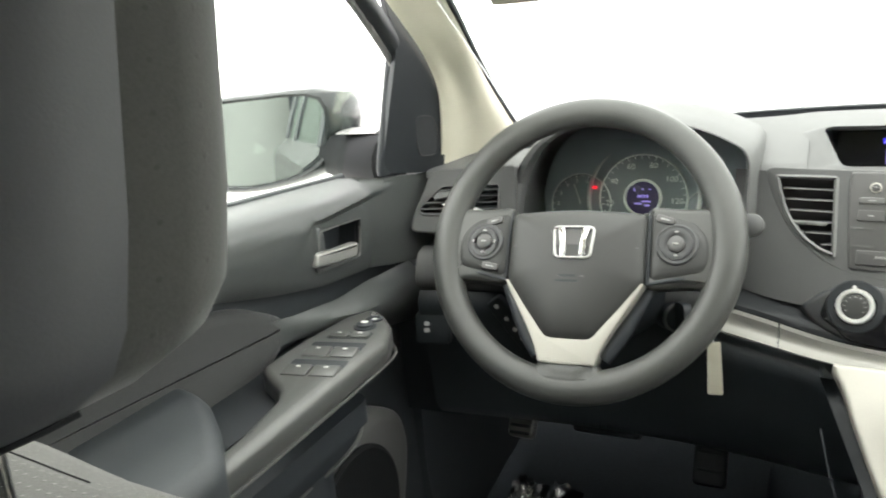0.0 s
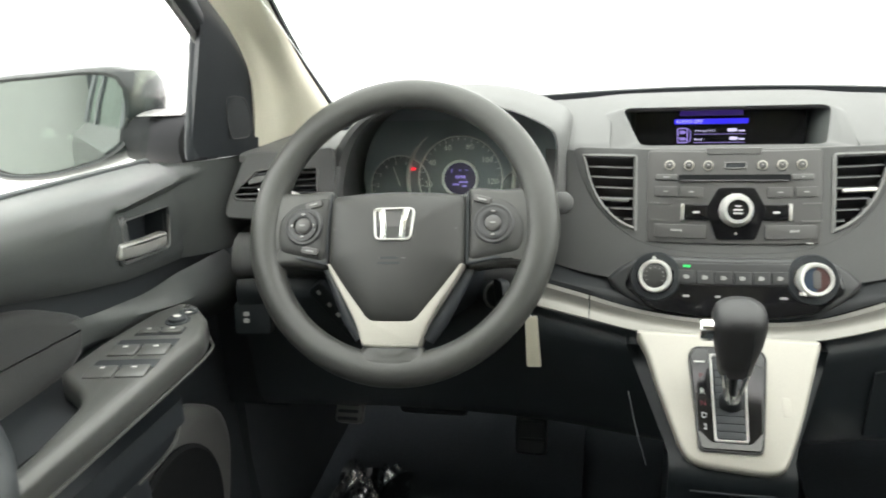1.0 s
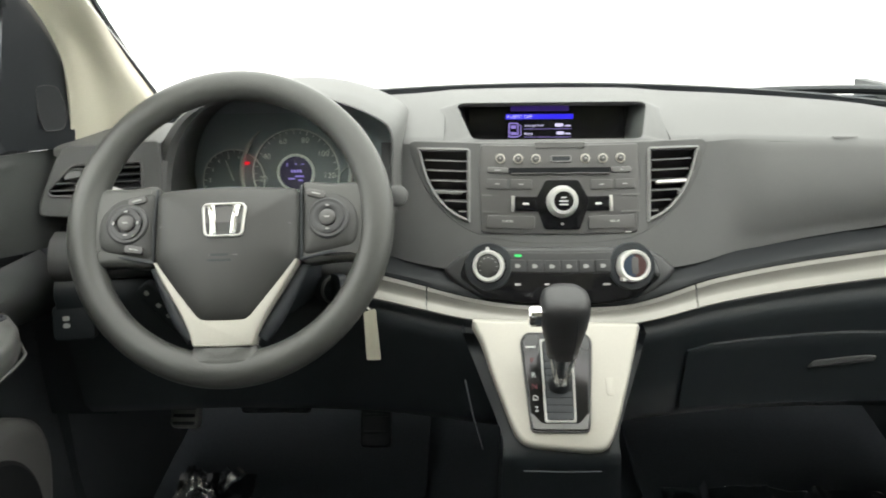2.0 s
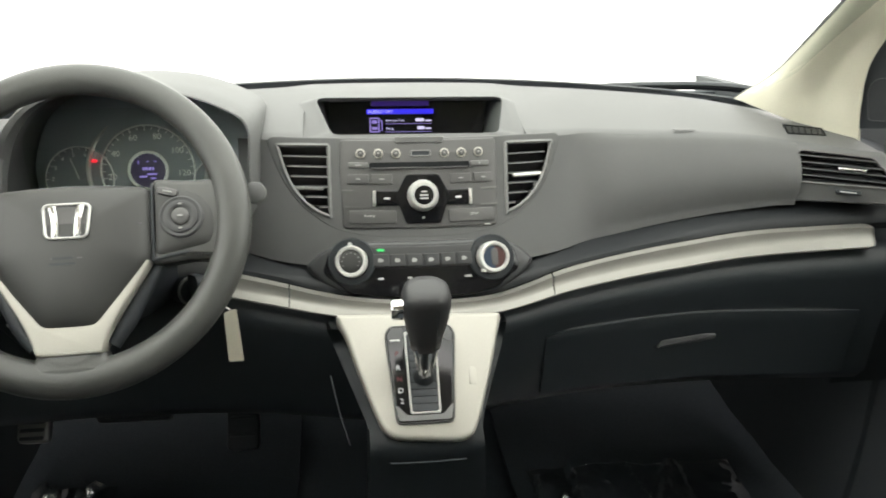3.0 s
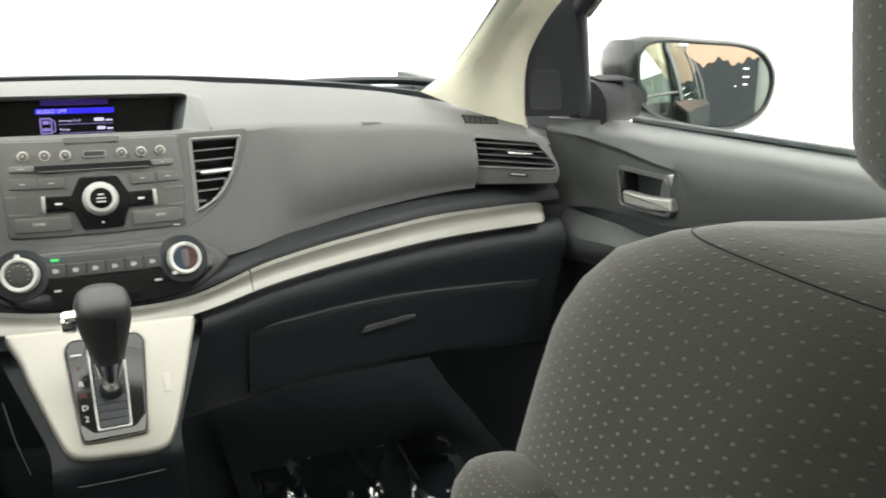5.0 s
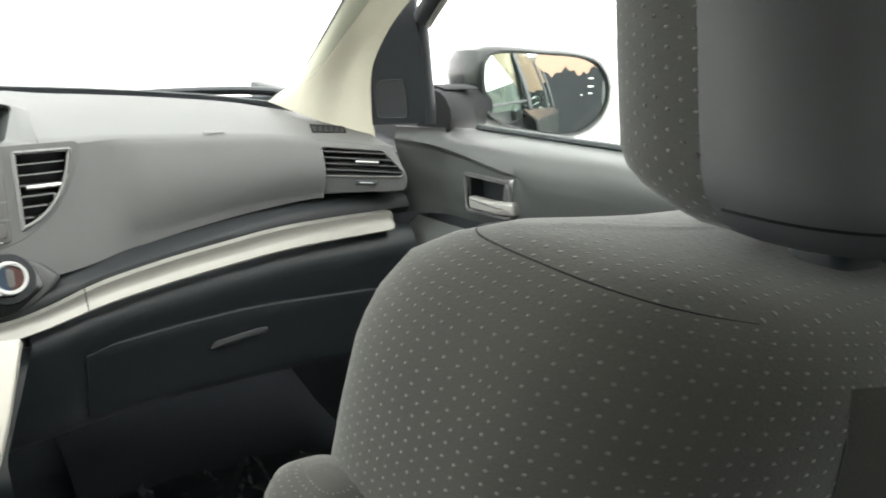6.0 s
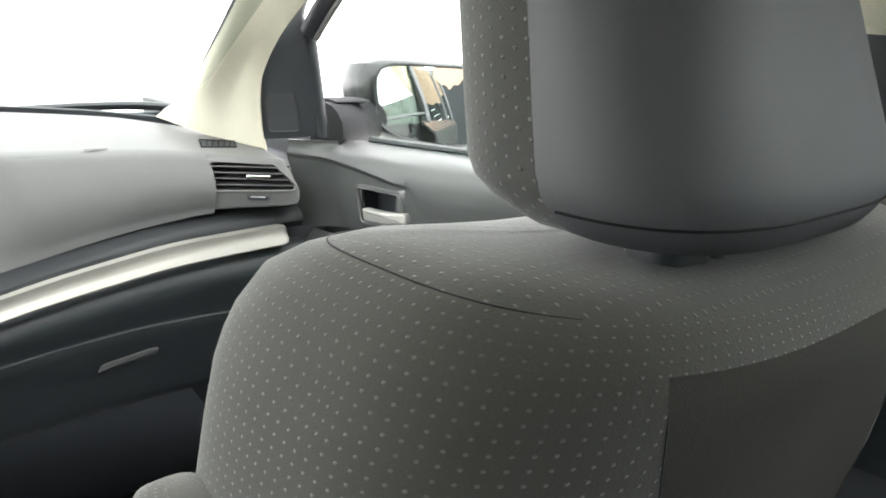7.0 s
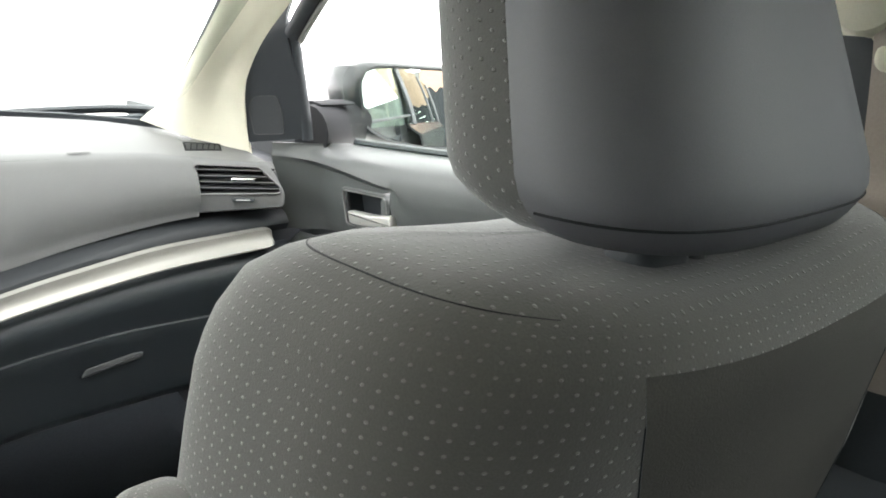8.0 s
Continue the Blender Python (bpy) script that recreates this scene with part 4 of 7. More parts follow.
def climate_panel():
    c = thing("climate_panel", "black climate control panel with two ringed knobs", "climate controls")
    half = [(0.0, 0.031), (0.06, 0.0305), (0.096, 0.0275), (0.122, 0.0195), (0.140, 0.005), (0.146, -0.006), (0.130, -0.022), (0.10, -0.0365), (0.05, -0.043), (0, -0.0435)]
    out = spline(half + [(-x, y) for x, y in half[1:-1]][::-1], 4)
    m = axes((0, -0.006, 0.9095), (1, 0, 0), (0, 0.35, 0.937))

    def bow(bm):
        return bend(bm, 0.9)
    bm = bmesh.new()
    prism(bm, out, m, -0.02, 0.004, 0.006)
    part("panel", bow(bm), CONTROL_GREY, c)
    bm = bmesh.new()
    low = rounded([(-0.128, -0.012), (-0.118, 0.018), (-0.066, 0.014), (-0.064, -0.004), (0.064, -0.004), (0.066, 0.014), (0.118, 0.018), (0.128, -0.012), (0.095, -0.036), (0.05, -0.041), (-0.05, -0.041), (-0.095, -0.036)], 0.008)
    prism(bm, low, m, 0.002, 0.0065, 0.001)
    part("black_field", bow(bm), GLOSS, c)
    for u, hot in ((-0.091, False), (0.0895, True)):
        mk = axes(m @ Vector((u, 0.004, 0.004)) + Vector((0, 0.9 * u * u, 0)), (1, 1.2 * u, 0), (0, 0.35, 0.937))
        bm = bmesh.new()
        lathe(bm, [(0.0305, -0.004), (0.0305, 0.004), (0.029, 0.0062), (0.022, 0.0045)], mk, 40, True, False)
        part("knob_collar", bm, BLACK, c)
        bm = bmesh.new()
        lathe(bm, [(0.0205, 0.0), (0.0205, 0.014), (0.0198, 0.0188), (0.0185, 0.0204), (0.0158, 0.0200), (0.0145, 0.0172)], mk, 48, True, False)
        kn = part("knob", bm, KNOB_RING, c, "silver-ringed turning knob")
        if hot:
            for a0, mt in ((90, COLD), (-90, HOT)):
                bm = bmesh.new()
                prism(bm, [(0, 0)] + [(0.0146 * math.cos(radians(a0 + 180 * q / 16)), 0.0146 * math.sin(radians(a0 + 180 * q / 16))) for q in range(17)], mk, 0.012, 0.0182)
                part("scale", bm, mt, kn)
            bm = bmesh.new()
            prism(bm, rrect(0.009, 0.022, 0.004, 4), mk, 0.012, 0.0190, 0.001)
            part("cap", bm, RADIO, kn)
            bm = bmesh.new()
            prism(bm, rrect(0.005, 0.004, 0.001, 2, -0.014, -0.0165), mk, 0.006, 0.018)
            part("pointer", bm, PRINT, kn)
        else:
            bm = bmesh.new()
            lathe(bm, [(0.0146, 0.01), (0.0146, 0.017), (0.0132, 0.0182), (0.006, 0.0186)], mk, 40)
            cap = part("cap", bm, HUB, kn)
            for q in range(9):
                a = radians(-30 + q * 30)
                bar("tick", 0.0108 * math.cos(a), 0.0108 * math.sin(a), 0.0018, 0.0012, mk, PRINT_DIM, cap, 0.0184)
            bm = bmesh.new()
            prism(bm, rrect(0.004, 0.005, 0.001, 2, -0.002, 0.0215), mk, 0.004, 0.018)
            part("pointer", bm, PRINT, kn)
    mb = m @ Matrix.Translation((0, 0, 0.0045))
    bm = bmesh.new()
    prism(bm, rounded([(-0.064, -0.003), (0.063, -0.003), (0.066, 0.0235), (-0.067, 0.0235)], 0.002), mb, -0.002, 0.0035, 0.001)
    strip = part("button_strip", bow(bm), CONTROL_GREY, c)
    for i in range(6):
        u = -0.0545 + i * 0.0215
        bm = bmesh.new()
        prism(bm, rrect(0.0195, 0.016, 0.0015, 3, u, 0.006), mb, 0.003, 0.0052, 0.0008)
        part("button", bow(bm), CONTROL_GREY, strip)
        bm = bmesh.new()
        prism(bm, rounded([(u - 0.0036, 0.0035), (u + 0.0015, 0.0035), (u + 0.0038, 0.006), (u + 0.001, 0.0085), (u - 0.0036, 0.0085)], 0.0008), mb, 0.0052, 0.0058)
        part("symbol", bow(bm), PRINT_DIM, strip)
    bm = bmesh.new()
    prism(bm, rrect(0.009, 0.0032, 0.001, 2, -0.0545, 0.019), mb, 0.003, 0.0045)
    part("lamp", bow(bm), GREEN, c, "small lit green lamp")
    for u, w in ((-0.055, 0.011), (-0.018, 0.009), (0.057, 0.013)):
        bar("symbol", u, -0.0165, w * 0.7, 0.0028, m, PRINT_DIM, c, 0.0072)


def passenger_vent(s):
    """Side vent at the end of the dashboard, with a small shutter key under it."""
    v = thing("air_vent", "low dash air vent with thin slats and a bright tab", "air vent", "dash air vents")
    if s > 0:
        a, b = Vector((0.508, 0.0145, 1.039)), Vector((0.612, -0.0475, 1.037))
        m = axes(a, b - a, (0, 0.235, 0.972))
    else:
        a, b = Vector((-0.523, 0.0, 1.039)), Vector((-0.631, -0.026, 1.041))
        m = axes(b, a - b, (0, 0.28, 0.96))
    w = (b - a).length
    pts = [(0.004, -0.033), (w - 0.004, -0.030), (w - 0.002, -0.024), (w - 0.032, 0.004), (0.002, 0.006)]
    if s < 0:
        pts = [(w - x, y + 0.007) for x, y in pts]
    plate = [(-0.006, -0.062), (w + 0.004, -0.052), (w + 0.006, -0.03), (w - 0.02, 0.014), (-0.008, 0.013)]
    if s < 0:
        plate = [(w - x, y) for x, y in ((-0.022, -0.062), (w + 0.012, -0.048), (w + 0.010, -0.03), (w - 0.018, 0.036), (-0.022, 0.041))]
    inner = rounded(pts, 0.004, 3)
    outer = inset(inner, -0.0035)
    big = [tuple(p) for p in rounded(plate, 0.008, 3)]
    bm = bmesh.new()
    sink = (lambda y: 0.010 * max(0.0, (-y - 0.036) / 0.026) ** 2 + 0.002) if s > 0 else (lambda y: 0.0)
    loft(bm, [[m @ Vector((x, y, -0.014)) for x, y in big], [m @ Vector((x, y, 0.0075 - sink(y))) for x, y in big], [m @ Vector((x, y, 0.0095 - sink(y))) for x, y in inset(big, 0.002)], [m @ Vector((x, y, 0.009)) for x, y in outer], [m @ Vector((x, y, -0.01)) for x, y in outer]], False, False)
    part("housing", bm, DASH, v)
    mm = m @ Matrix.Translation((0, 0, 0.008))
    bm = bmesh.new()
    frame_ring(bm, outer, inner, mm, -0.004, 0.003, 0.001)
    part("frame", bm, RADIO, v)
    bm = bmesh.new()
    loft(bm, [[mm @ Vector((x, y, z)) for x, y in inner] for z in (0.001, -0.035)], False, True)
    part("duct", bm, BLACK, v)
    for k in range(4):
        y = -0.026 + k * 0.0085 + (0.007 if s < 0 else 0)
        cut = [xa + (xb - xa) * (y - ya) / (yb - ya) for (xa, ya), (xb, yb) in zip(inner, inner[1:] + inner[:1]) if (ya - y) * (yb - y) < 0]
        if len(cut) < 2:
            continue
        p, q = min(cut), max(cut)
        bm = bmesh.new()
        prism(bm, rrect(q - p, 0.012, 0.001, 2), mm @ Matrix.Translation(((p + q) / 2, y, -0.004)) @ Matrix.Rotation(radians(75), 4, "X"), -0.0007, 0.0007)
        part("slat", bm, CONTROL_GREY, v)
    tx = w * 0.56 if s > 0 else w * 0.44
    bm = bmesh.new()
    prism(bm, rrect(0.034, 0.0055, 0.002, 3, tx, -0.0125), mm, -0.006, 0.004, 0.002)
    part("tab", bm, CHROME, v, "bright metal vent tab")
    bm = bmesh.new()
    prism(bm, rrect(0.03, 0.006, 0.001, 3, tx, -0.0415), mm, -0.002, 0.003, 0.001)
    k = part("shutter_key", bm, BLACK, v)
    bar("mark", tx, -0.0415, 0.02, 0.0012, mm, PRINT, k, 0.003)


def dash_small():
    bm = bmesh.new()
    sheet(bm, [[(x, -0.006 - 0.24 * (-0.50 - x) + d, z - 0.03 * max(0, -x - 0.56)) for x in np.linspace(-0.50, -0.622, 9)] for d, z in ((0.012, 1.068), (0.014, 1.0765), (0.03, 1.080), (0.06, 1.083), (0.11, 1.087))], 0.004)
    part("end_cover", bm, DASH, dash)
    # demister grilles at both ends of the top
    for s in (-1, 1):
        g = thing("demister_grille", "small black slatted demister grille in the dashboard top", "grille", "demister grilles")
        quad = ((0.513, 0.054), (0.566, 0.046), (0.580, 0.080), (0.527, 0.094))

        def on_pad(u, v, up):
            x = (quad[0][0] * (1 - u) + quad[1][0] * u) * (1 - v) + (quad[3][0] * (1 - u) + quad[2][0] * u) * v
            y = (quad[0][1] * (1 - u) + quad[1][1] * u) * (1 - v) + (quad[3][1] * (1 - u) + quad[2][1] * u) * v
            return Vector((s * x, y, pad_z(x, y) + up))
        rim = [(0, 0), (0.25, 0), (0.5, 0), (0.75, 0), (1, 0), (1, 0.5), (1, 1), (0.75, 1), (0.5, 1), (0.25, 1), (0, 1), (0, 0.5)]
        small = [(0.5 + (u - 0.5) * 0.90, 0.5 + (v - 0.5) * 0.84) for u, v in rim]
        bm = bmesh.new()
        loft(bm, [[on_pad(u, v, -0.002) for u, v in rim], [on_pad(u, v, 0.0012) for u, v in rim], [on_pad(u, v, 0.0012) for u, v in small], [on_pad(u, v, 0.0002) for u, v in small]], False, False)
        part("frame", bm, FOOT, g)
        bm = bmesh.new()
        loft(bm, [[on_pad(u, v, -0.001) for u, v in small], [on_pad(u, v, 0.0004) for u, v in small]])
        part("well", bm, DEEP, g)
        for k in range(5):
            u = 0.14 + k * 0.16
            bm = bmesh.new()
            loft(bm, [[on_pad(a, b, up) for a, b in ((u, 0.1), (u + 0.035, 0.1), (u + 0.105, 0.9), (u + 0.07, 0.9))] for up in (0.0002, 0.0013)])
            part("slat", bm, FOOT, g)
    # faint embossed word field on the airbag lid, and plate at the windscreen foot
    bm = bmesh.new()
    m = axes((0.372, 0.0765, 1.0655), (1, -0.1, 0), (0, 0.95, 0.28))
    prism(bm, rrect(0.03, 0.006, 0.001), m, 0, 0.0006)
    part("embossed_mark", bm, RADIO, dash)
    bm = bmesh.new()
    m = axes((-0.372, 0.285, 1.115), (1, -0.02, 0), (0, 0.6, 0.8))
    prism(bm, rrect(0.042, 0.009, 0.001), m, 0, 0.002)
    tagged(solid("identity_plate", bm, material("green_tinted_plate", (0.36, 0.38, 0.27), rough=0.5)), "pale greenish plate at the windscreen foot", "plate")


# ---- instruments ----
def instruments():
    c = thing("instrument_cluster", "hooded instrument cluster with a lit speedometer", "instrument cluster")
    mouth = spline([(-0.513, 1.000), (-0.509, 1.045), (-0.490, 1.087), (-0.455, 1.116), (-0.40, 1.128), (-0.34, 1.130), (-0.285, 1.122), (-0.238, 1.104), (-0.216, 1.085), (-0.215, 1.04), (-0.218, 0.995), (-0.24, 0.962), (-0.36, 0.955), (-0.49, 0.962)], 4)

    def ring(scale, y, dz=0.0, lean=0.25, wide=1.0):
        cx, cz = -0.364, 1.03
        return [(cx + (x - cx) * scale * (wide if x < cx else 1.0), y + lean * (z - cz) * 0.6, cz + (z - cz) * scale + dz) for x, z in mouth]
    bm = bmesh.new()
    loft(bm, [ring(1.07, 0.20, -0.002), ring(1.065, 0.07, 0.0), ring(1.05, 0.026, 0.0), ring(1.025, 0.012, 0.0), ring(1.012, 0.011, 0.0, wide=0.94), ring(1.0, 0.018, 0.0, wide=0.89)], False, False)
    part("hood", bm, DASH, c)
    bm = bmesh.new()
    loft(bm, [ring(1.0, 0.018, 0.0, wide=0.89), ring(0.97, 0.06, -0.001, wide=0.95), ring(0.94, 0.135, -0.003)], False, False)
    part("well_side", bm, DOOR, c, "dark side of the instrument well")
    bm = bmesh.new()
    loft(bm, [ring(0.945, 0.134, -0.003), ring(0.93, 0.1325, -0.003)], False, True)
    part("well", bm, WELL, c)
    m0 = axes((-0.357, 0.118, 1.013), (1, 0, 0), (0, 0.2, 0.98))

    def dial(u, v, r, name, numbers, a0, step, size, ticks):
        m = m0 @ Matrix.Translation((u, v, 0))
        bm = bmesh.new()
        lathe(bm, [(r, 0), (r, 0.002), (r * 0.97, 0.003), (r * 0.95, 0.001)], m, 56)
        d = part(name, bm, DIAL, c)
        bm = bmesh.new()
        frame_ring(bm, circle(r, 56), circle(r * 0.965, 56), m, 0.001, 0.0034, 0.0004)
        part("rim", bm, DIAL_PRINT, d)
        for i, text in enumerate(numbers):
            a = radians(a0 - step * i)
            lettering("figure", text, m @ Matrix.Translation((r * 0.76 * math.cos(a), r * 0.76 * math.sin(a), 0.0028)), size, DIAL_PRINT, d)
        for i in range(ticks):
            a = radians(a0 - step * (len(numbers) - 1) * i / (ticks - 1))
            bm = bmesh.new()
            q = m @ Matrix.Rotation(a, 4, "Z")
            prism(bm, rrect(r * (0.1 if i % 2 == 0 else 0.06), 0.0009, 0.0002, 1, r * 0.92, 0), q, 0.0022, 0.003)
            part("tick", bm, DIAL_PRINT, d)
        return d, m
    sp, ms = dial(0, 0, 0.0615, "speedometer", ["0", "20", "40", "60", "80", "100", "120", "140"], 229, 39, 0.0115, 29)
    for r0, r1, mt in ((0.0265, 0.0228, DIAL_PRINT),):
        bm = bmesh.new()
        frame_ring(bm, circle(r0, 40), circle(r1, 40), ms, 0.002, 0.006, 0.001)
        part("inner_ring", bm, mt, sp)
    bm = bmesh.new()
    lathe(bm, [(0.0228, 0.0), (0.0228, 0.0035)], ms, 40)
    odo = part("trip_display", bm, material("violet_lcd", (0.07, 0.055, 0.12), emit=0.2), sp, "small lit violet trip display")
    for cx, cy, w, h in ((-0.007, 0.003, 0.0035, 0.0055), (-0.002, 0.003, 0.0035, 0.0055), (0.003, 0.003, 0.0035, 0.0055), (0.008, 0.003, 0.0035, 0.0055), (0.006, -0.006, 0.016, 0.003), (-0.008, -0.010, 0.012, 0.003), (0.008, -0.013, 0.008, 0.003), (-0.015, 0.014, 0.002, 0.006), (0.0, 0.015, 0.004, 0.002), (0.012, 0.015, 0.005, 0.002)):
        bar("figures", cx * 0.8, cy * 0.8, w * 0.8, h * 0.8, ms, LCD_VIOLET, odo, 0.0042)
    # bright arcs on both sides of the speedometer
    for a0, a1 in ((128, 215), (-38, 18)):
        bm = bmesh.new()
        R = 0.0755 if a0 > 100 else 0.077
        tube(bm, [ms @ Vector((R * math.cos(radians(a)), R * math.sin(radians(a)), 0.006)) for a in np.linspace(a0, a1, 16)], [0.0008 + 0.0024 * math.sin(math.pi * k / 15) for k in range(16)], 8)
        part("light_arc", bm, PRINT, c)
    tk, mt = dial(-0.088, -0.010, 0.044, "tachometer", ["1", "2", "3", "4", "5", "6"], 205, 26, 0.008, 11)
    bm = bmesh.new()
    prism(bm, [(-0.0008, 0), (0.0008, 0), (0.0005, 0.03), (-0.0005, 0.03)], mt @ Matrix.Rotation(radians(20), 4, "Z"), 0.004, 0.005)
    part("needle", bm, PRINT, tk)
    dial(0.088, -0.016, 0.03, "fuel_gauge", ["", ""], 120, 60, 0.006, 5)
    bm = bmesh.new()
    prism(bm, rrect(0.0075, 0.0045, 0.0015, 2, -0.0665, 0.014), m0, 0.009, 0.0115)
    part("warning_lamp", bm, RED, c, "lit red warning lamp")
    bm = bmesh.new()
    prism(bm, rrect(0.006, 0.003, 0.001, 2, 0.082, -0.03), m0, 0.006, 0.0085)
    part("warning_lamp", bm, RED, c, "lit red warning lamp")
    bm = bmesh.new()
    grid = [[(x, 0.055 + 0.10 * (1.10 - z), z) for x in np.linspace(-0.49, -0.27, 8)] for z in np.linspace(0.975, 1.105, 6)]
    sheet(bm, grid, 0.0015)
    part("cover_glass", bm, GLASS, c).visible_shadow = False


# ---- console and gear lever ----
def console():
    c = thing("centre_console", "dark centre console with a silver front panel", "console")
    top, low = Vector((0, -0.055, 0.864)), Vector((0, -0.166, 0.758))
    d = (top - low)
    m = axes(low, (1, 0, 0), d)
    edge = [(-0.112, 0.1515), (-0.1065, 0.139), (-0.099, 0.1224), (-0.0915, 0.097), (-0.082, 0.068), (-0.0735, 0.0432), (-0.067, 0.025), (-0.061, 0.010), (-0.052, 0.001), (-0.036, -0.003), (-0.012, -0.005), (0.010, -0.007), (0.027, -0.007), (0.038, -0.003), (0.0455, 0.008), (0.0545, 0.031), (0.066, 0.066), (0.0785, 0.108), (0.0865, 0.135), (0.0895, 0.1455)]
    out = spline(edge, 3, False)
    bm = bmesh.new()
    prism(bm, inset(out[::-1], -0.003), m, -0.016, 0.004, 0.006)
    part("front_panel", bm, SILVER, c, "pale silver-painted panel round the gear gate", 50)
    # dark body round and below the panel
    rings = []
    for z in (0.846, 0.825, 0.80, 0.778, 0.765, 0.757, 0.750, 0.742, 0.73, 0.71, 0.67, 0.60, 0.52, 0.46):
        f = min(1, (0.846 - z) / 0.088)
        g = min(1, max(0, (0.765 - z) / 0.025))
        yf = -0.058 - 0.094 * f - 0.022 * g * g * (3 - 2 * g) - 0.10 * max(0, 0.72 - z)
        w = 0.114 - 0.047 * f + 0.03 * max(0, 0.75 - z)
        x0 = -0.0115
        ring = []
        for k in range(-12, 13):
            q = k / 12
            ring.append((x0 + w * math.copysign(min(1.0, abs(q) * 1.5) ** 1.0, q), yf + 0.34 * max(0, abs(q) - 0.62) ** 1.6 * 1.0 + 0.004 * q * q, z))
        rings.append(ring)
    bm = bmesh.new()
    loft(bm, rings, False, False, closed=False)
    bmesh.ops.solidify(bm, geom=bm.faces[:], thickness=0.004)
    part("body", bm, DASH_LOW, c, "", 70)
    bm = bmesh.new()
    tube(bm, [(-0.055, -0.177, 0.728), (-0.01, -0.178, 0.7275), (0.033, -0.177, 0.728)], 0.0012, 8)
    part("tray_edge", bm, DASH_LOW, c)
    bm = bmesh.new()
    tube(bm, [(-0.122, -0.085, 0.797), (-0.113, -0.115, 0.765), (-0.101, -0.135, 0.73)], 0.0009, 8)
    part("side_edge", bm, BLACK, c)
    bm = bmesh.new()
    prism(bm, rrect(0.0085, 0.022, 0.001, 2, 0.048, 0.066), m, 0.003, 0.0043, 0.0004)
    part("lock_cover", bm, SILVER, c)
    # gate
    g = thing("gear_lever", "automatic gear lever with a black leather knob", "gear lever")
    M = m @ Matrix.Translation((-0.0125, 0, 0.004))
    plate = rounded([(-0.033, 0.012), (0.032, 0.012), (0.042, 0.122), (0.036, 0.132), (-0.036, 0.132), (-0.042, 0.122)], 0.006, 4)
    bm = bmesh.new()
    prism(bm, plate, M, 0, 0.005, 0.002)
    part("gate_plate", bm, GLOSS, g)
    bm = bmesh.new()
    frame_ring(bm, inset(plate, -0.0016), inset(plate, 0.0008), M, 0, 0.0044, 0.0012)
    part("plate_rim", bm, SATIN, g, "thin grey rim of the gate plate")
    bm = bmesh.new()
    prism(bm, rounded([(-0.0315, 0.0135), (0.0305, 0.0135), (0.0335, 0.034), (0.021, 0.020), (-0.021, 0.020), (-0.0345, 0.034)], 0.004, 3), M, 0.004, 0.0056)
    part("gate_foot", bm, SATIN, g, "grey lower end of the gate plate")
    for t in (-1, 1):
        bm = bmesh.new()
        corner = rounded([(t * 0.0215, 0.1295), (t * 0.0345, 0.1295), (t * 0.0395, 0.121), (t * 0.0375, 0.109), (t * 0.0215, 0.116)], 0.002, 2)
        prism(bm, corner if t < 0 else corner[::-1], M, 0.004, 0.0056)
        part("gate_corner", bm, CONTROL_GREY, g, "grey upper corner of the gate plate")
    slot_o = rounded([(-0.0180, 0.021), (0.0180, 0.021), (0.0200, 0.1235), (-0.0200, 0.1235)], 0.003, 3)
    slot_i = rounded([(-0.0155, 0.0235), (0.0155, 0.0235), (0.0175, 0.121), (-0.0175, 0.121)], 0.003, 3)
    bm = bmesh.new()
    frame_ring(bm, slot_o, slot_i, M, 0.004, 0.0075, 0.0012)
    part("gate_frame", bm, KNOB_RING, g, "bright metal frame of the gate")
    for k in range(11):
        bm = bmesh.new()
        prism(bm, rrect(0.031, 0.0086, 0.001, 2, 0, 0.0285 + k * 0.0088), M, 0.004, 0.0058, 0.0006)
        part("cover_slat", bm, BLACK, g)
    for text, v, mt in (("P", 0.096, DIM_RED), ("R", 0.078, PRINT), ("N", 0.064, DIM_RED), ("D", 0.050, PRINT), ("2", 0.037, PRINT)):
        lettering("letter", text, M @ Matrix.Translation((-0.0285 - 0.0005 * (v - 0.07) * 100, v, 0.0056)), 0.009, mt, g)
    bm = bmesh.new()
    prism(bm, rrect(0.012, 0.0018, 0.0004, 1, -0.031, 0.1135), M, 0.0045, 0.0058)
    part("mark", bm, PRINT, g)
    # lever: shaft with a fork, knob and release button
    base = M @ Vector((0.001, 0.068, 0.006))
    tip = Vector((-0.012, -0.150, 0.900))
    ax = (tip - base).normalized()
    zx = Vector((1, 0, 0))
    zy = ax.cross(zx).normalized()
    ML = Matrix(((zx.x, zy.x, ax.x, base.x), (zx.y, zy.y, ax.y, base.y), (zx.z, zy.z, ax.z, base.z), (0, 0, 0, 1)))
    bm = bmesh.new()
    lathe(bm, [(0.005, -0.012), (0.005, 0.05)], ML, 16)
    part("shaft", bm, BLACK, g)
    bm = bmesh.new()
    lathe(bm, [(0.0135, -0.004), (0.0125, 0.003), (0.009, 0.007), (0.003, 0.008)], ML, 24)
    part("boot", bm, DEEP, g)
    bm = bmesh.new()
    for s in (-1, 1):
        tube(bm, [ML @ Vector(p) for p in ((s * 0.003, -0.009, 0.006), (s * 0.008, -0.011, 0.026), (s * 0.0115, -0.012, 0.052))], [0.0035, 0.0030, 0.0032], 10)
    lathe(bm, [(0.0065, 0.0), (0.0075, 0.005), (0.005, 0.012)], ML, 16)
    part("fork", bm, CHROME, g, "bright fork under the knob")
    rings = []
